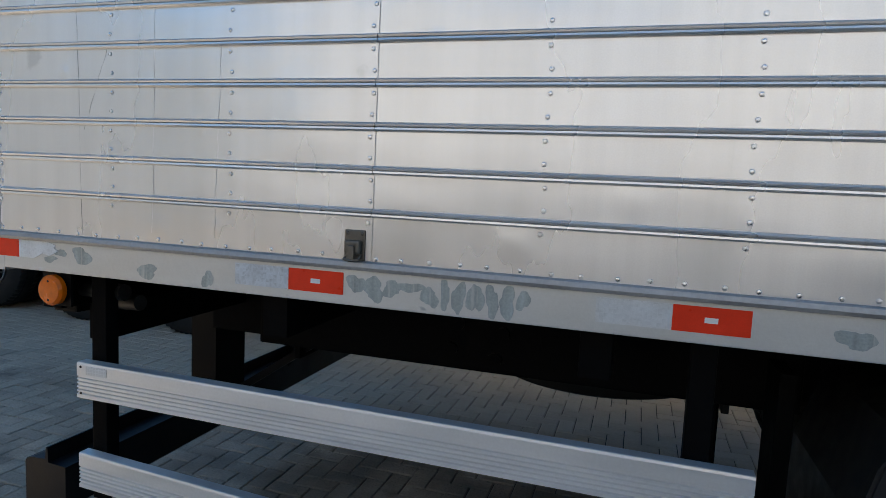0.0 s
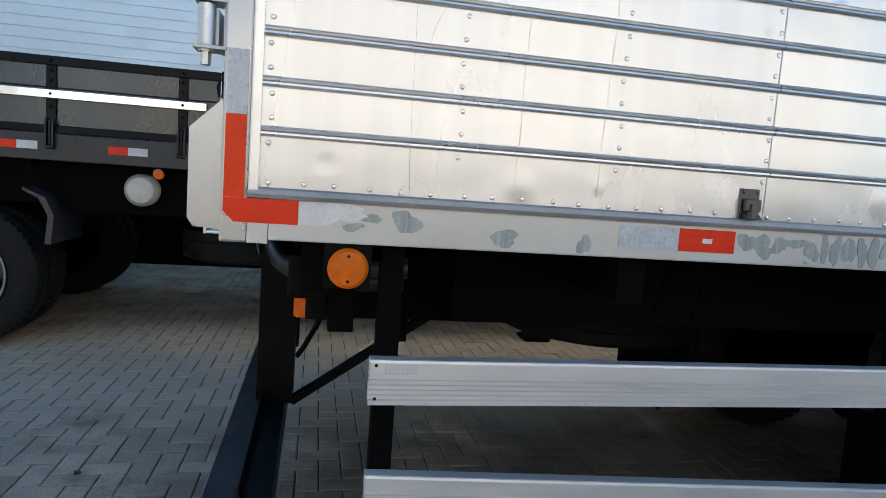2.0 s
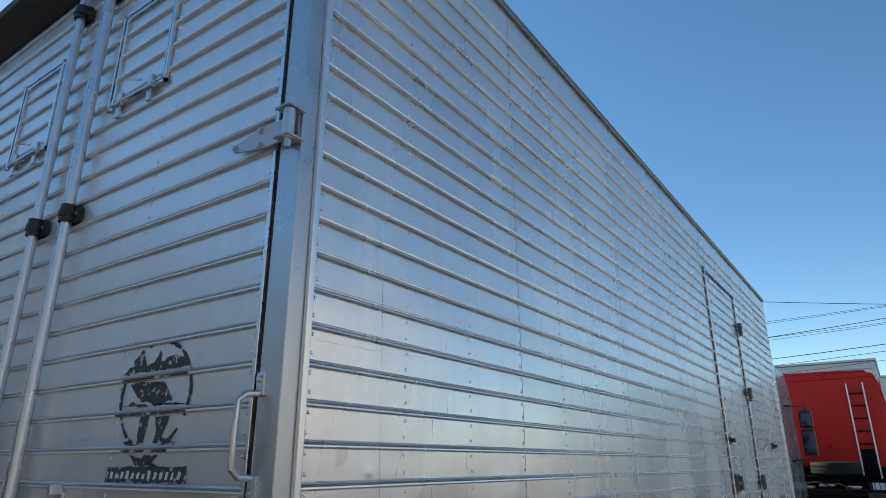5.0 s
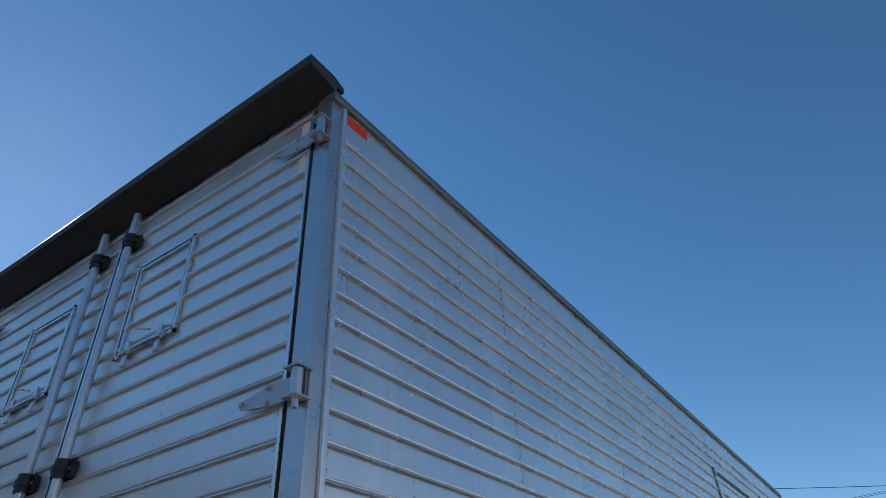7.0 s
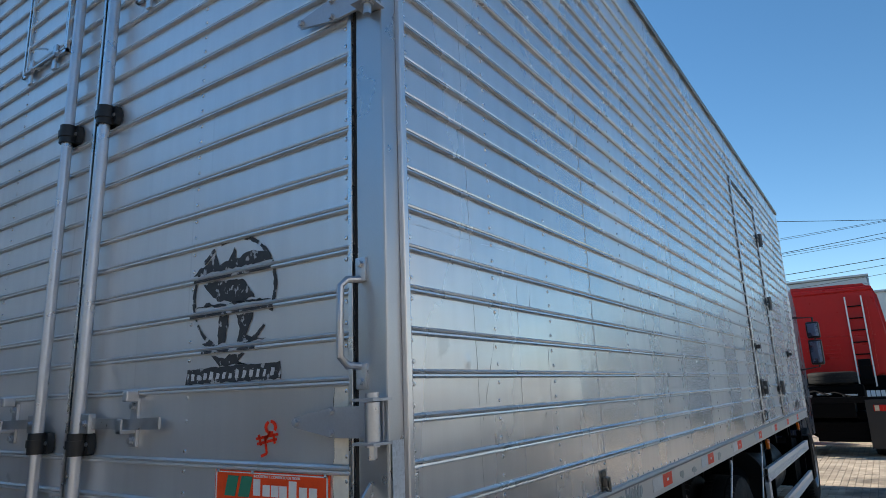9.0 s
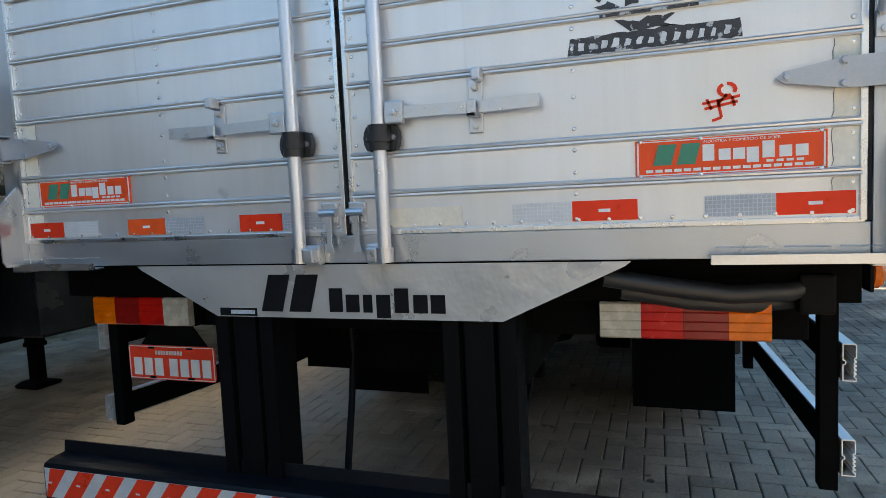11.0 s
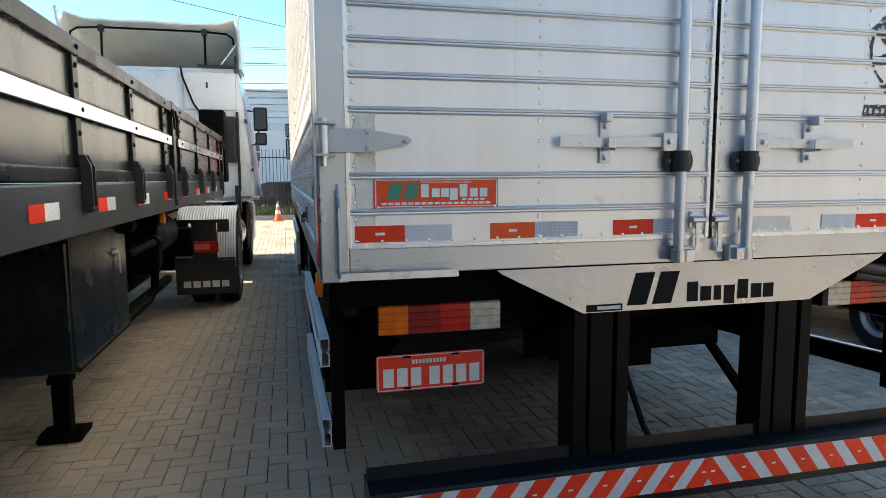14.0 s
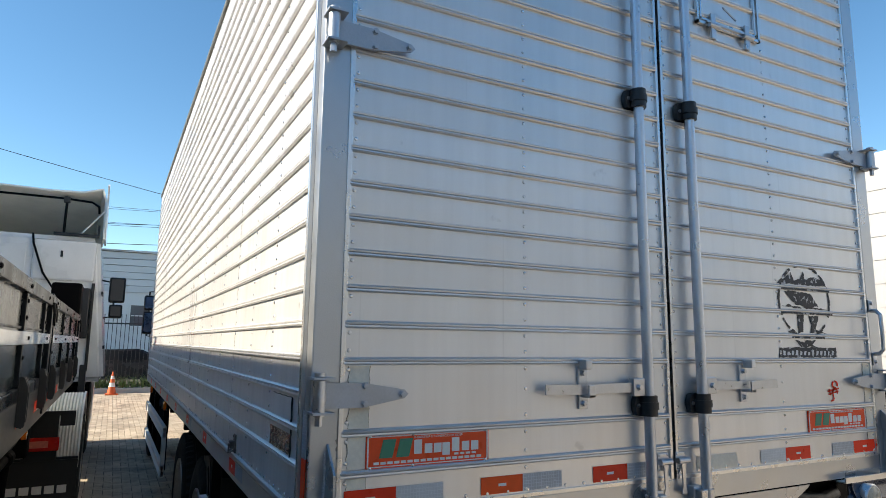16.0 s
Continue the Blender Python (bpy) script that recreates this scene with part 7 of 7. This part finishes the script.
part("roof", rbox(BX - 0.10, BX + 12.2, -13.2, -1.0, 5.452, 5.54, bevel=0.02), SHEET, building)
for y in [-9.6 + 3.4 * k for k in range(14)]:
    w = part("window", rbox(BX - 0.03, BX + 0.02, y, y + 1.9, 2.5, 3.55, bevel=0.005), GLASS_D, building)
    for f in (0.0, 0.5, 1.0):
        part("frame", rbox(BX - 0.06, BX - 0.03, y + 1.9 * f - 0.03, y + 1.9 * f + 0.03, 2.47, 3.58, bevel=0.004), INK_W, w)
    for z in (2.47, 3.0, 3.55):
        part("frame", rbox(BX - 0.055, BX - 0.03, y, y + 1.9, z, z + 0.05, bevel=0.004), INK_W, w)
# wall sign: plain blue shapes
bm = B()
for y, z0, z1, w in ((-3.4, 3.75, 5.2, 0.14), (-4.1, 3.75, 5.2, 0.14), (-5.2, 4.0, 5.1, 0.14)):
    box(bm, BX - 0.08, BX - 0.02, y - w, y, z0, z1)
for z in (3.7, 5.1):
    box(bm, BX - 0.08, BX - 0.02, -4.4, -3.1, z, z + 0.14)
box(bm, BX - 0.08, BX - 0.02, -5.2, -4.1, 5.0, 5.12)
part("wall_sign", bm, mat("sign_blue", (0.03, 0.08, 0.22), 0.5, 0, 0.05, 3), building, "blue wall sign of plain shapes")

# utility pole, lamp and wires
pole = thing("utility_pole", (29.0, -2.75, 0), "concrete utility pole with cross-arms and a street lamp", "utility pole")
part("pole", turn(B(), ((0.16, 0.0), (0.14, 4.0), (0.105, 8.4), (0.10, 8.45)), (29.0, -2.75, 0), "z", 14), CONC, pole, "", True)
for z in (7.55, 6.9):
    part("cross_arm", rbox(28.96, 29.04, -3.3, -2.2, z, z + 0.08, bevel=0.01), BLACK_M, pole)
for k in range(5):
    for z in (7.65, 7.0):
        y = -3.2 + 0.22 * k
        part("insulator", turn(B(), ((0.03, 0), (0.05, 0.04), (0.03, 0.07), (0.045, 0.10), (0.02, 0.13)), (29.0, y, z), "z", 10), CONC, pole)
bm = tube(B(), ((29.0, -2.8, 7.0), (28.7, -3.3, 7.5), (28.5, -3.55, 7.6)), 0.025, 8)
part("lamp_arm", bm, GALV, pole)
part("lamp_head", rbox(28.25, 28.6, -3.75, -3.45, 7.55, 7.68, bevel=0.03), GALV, pole)
WIRE = mat("wire", (0.03, 0.03, 0.032), 0.6, 0, 0.1, 5)
k = 0
for z, sag, r in ((7.75, 0.25, 0.008), (7.72, 0.32, 0.008), (7.1, 0.3, 0.008), (7.05, 0.42, 0.008), (6.3, 0.5, 0.014), (6.05, 0.55, 0.010), (5.7, 0.6, 0.008)):
    for ya, yb in ((-2.75 - 0.15 * (k % 3), 27.0), (-2.75, -32.0)):
        pts = []
        for i in range(17):
            f = i / 16
            pts.append((29.0 + 0.5 * f, ya + (yb - ya) * f, z - 4 * sag * f * (1 - f)))
        w = tagged(part("overhead_wire", tube(B(), pts, r, 5), WIRE), "dark overhead wire from the utility pole", "wire", "overhead wires")
    k += 1
for yb, zb, z in ((16.0, 9.5, 7.6), (12.0, 5.2, 7.3)):
    pts = [(29.0 - 8 * f, -2.75 + (yb + 2.75) * f, z + (zb - z) * f - 0.6 * f * (1 - f)) for f in [i / 12 for i in range(13)]]
    tagged(part("overhead_wire", tube(B(), pts, 0.012, 5), WIRE), "dark overhead wire from the utility pole", "wire", "overhead wires")

# plain unseen walls that close the yard behind, added to shape light and reflections
YW = mat("unseen_wall", (0.50, 0.485, 0.455), 0.85, 0, 0.06, 0.8, 0.001, 40, 0, None, ((0.40, 0.38, 0.34), 0.64, 0.7, 0.2))
tagged(part("wall_west", rbox(-14.3, -14.0, -30, 7.5, 0, 7.0, bevel=0.02), YW), "plain pale wall, unseen, added to close the yard and shape its light", "wall", kind="structure")
tagged(part("wall_south", rbox(-14.3, 60, -24.3, -24.0, 0, 3.4, bevel=0.02), mat("pale_grey_render", (0.46, 0.46, 0.46), 0.8, 0, 0.05, 0.6, 0.001, 30)), "plain pale grey wall, unseen, added for reflections across the yard", "wall", kind="structure")


# ---- paving: herringbone blocks ----
PL, PW, GAP, CH = 0.208, 0.104, 0.0060, 0.0055


def paver_geom(x0, x1, y0, y1, dz, tilt):
    g = GAP / 2
    a, b, c, d = x0 + g, x1 - g, y0 + g, y1 - g
    t = lambda x, y: dz + tilt[0] * (x - (a + b) / 2) + tilt[1] * (y - (c + d) / 2)
    lo = [(a, c), (b, c), (b, d), (a, d)]
    hi = [(a + CH, c + CH), (b - CH, c + CH), (b - CH, d - CH), (a + CH, d - CH)]
    v = [(x, y, -0.02) for x, y in lo] + [(x, y, t(x, y) - CH * 0.6) for x, y in lo] + [(x, y, t(x, y)) for x, y in hi]
    f = [(8, 9, 10, 11)]
    for i in range(4):
        j = (i + 1) % 4
        f += [(i, j, 4 + j, 4 + i), (4 + i, 4 + j, 8 + j, 8 + i)]
    return v, f


pr = random.Random(11)
verts, faces, singles = [], [], []
XA, XB, YA, YB = -9.0, 23.0, -7.5, 8.0
na, nb = int((XB - XA) / PW), int((YB - YA) / PW)
for i in range(na):
    for j in range(nb):
        m = (i - j) % 4
        if m == 0:
            q = (XA + i * PW, XA + i * PW + PL, YA + j * PW, YA + j * PW + PW)
        elif m == 3:
            q = (XA + i * PW, XA + i * PW + PW, YA + (j) * PW, YA + j * PW + PL)
        else:
            continue
        lie = (pr.uniform(-0.0016, 0.0016), (pr.uniform(-0.012, 0.012), pr.uniform(-0.012, 0.012)))
        if -1.30 < q[0] < 0.10 and 1.5 < q[2] < 2.95 and len(singles) < 100 or 1.15 < q[0] < 3.2 and 2.85 < q[2] < 3.75 and len(singles) < 290:
            singles.append((q, lie))
            continue
        v, f = paver_geom(*q, *lie)
        b = len(verts)
        verts += v
        faces += [tuple(b + k for k in p) for p in f]
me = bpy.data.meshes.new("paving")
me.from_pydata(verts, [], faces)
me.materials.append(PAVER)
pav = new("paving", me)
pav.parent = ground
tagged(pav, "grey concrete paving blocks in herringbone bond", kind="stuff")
shapes = {}
for (x0, x1, y0, y1), (dz, tilt) in singles:
    key = round(x1 - x0, 3)
    if key not in shapes:
        v, f = paver_geom(-(x1 - x0) / 2, (x1 - x0) / 2, -(y1 - y0) / 2, (y1 - y0) / 2, 0, (0, 0))
        shapes[key] = bpy.data.meshes.new("paving_block")
        shapes[key].from_pydata(v, [], f)
        shapes[key].materials.append(PAVER)
    o = new("paving_block", shapes[key])
    o.parent = ground
    o.location = ((x0 + x1) / 2, (y0 + y1) / 2, dz)
    o.rotation_euler = (tilt[1], -tilt[0], 0)
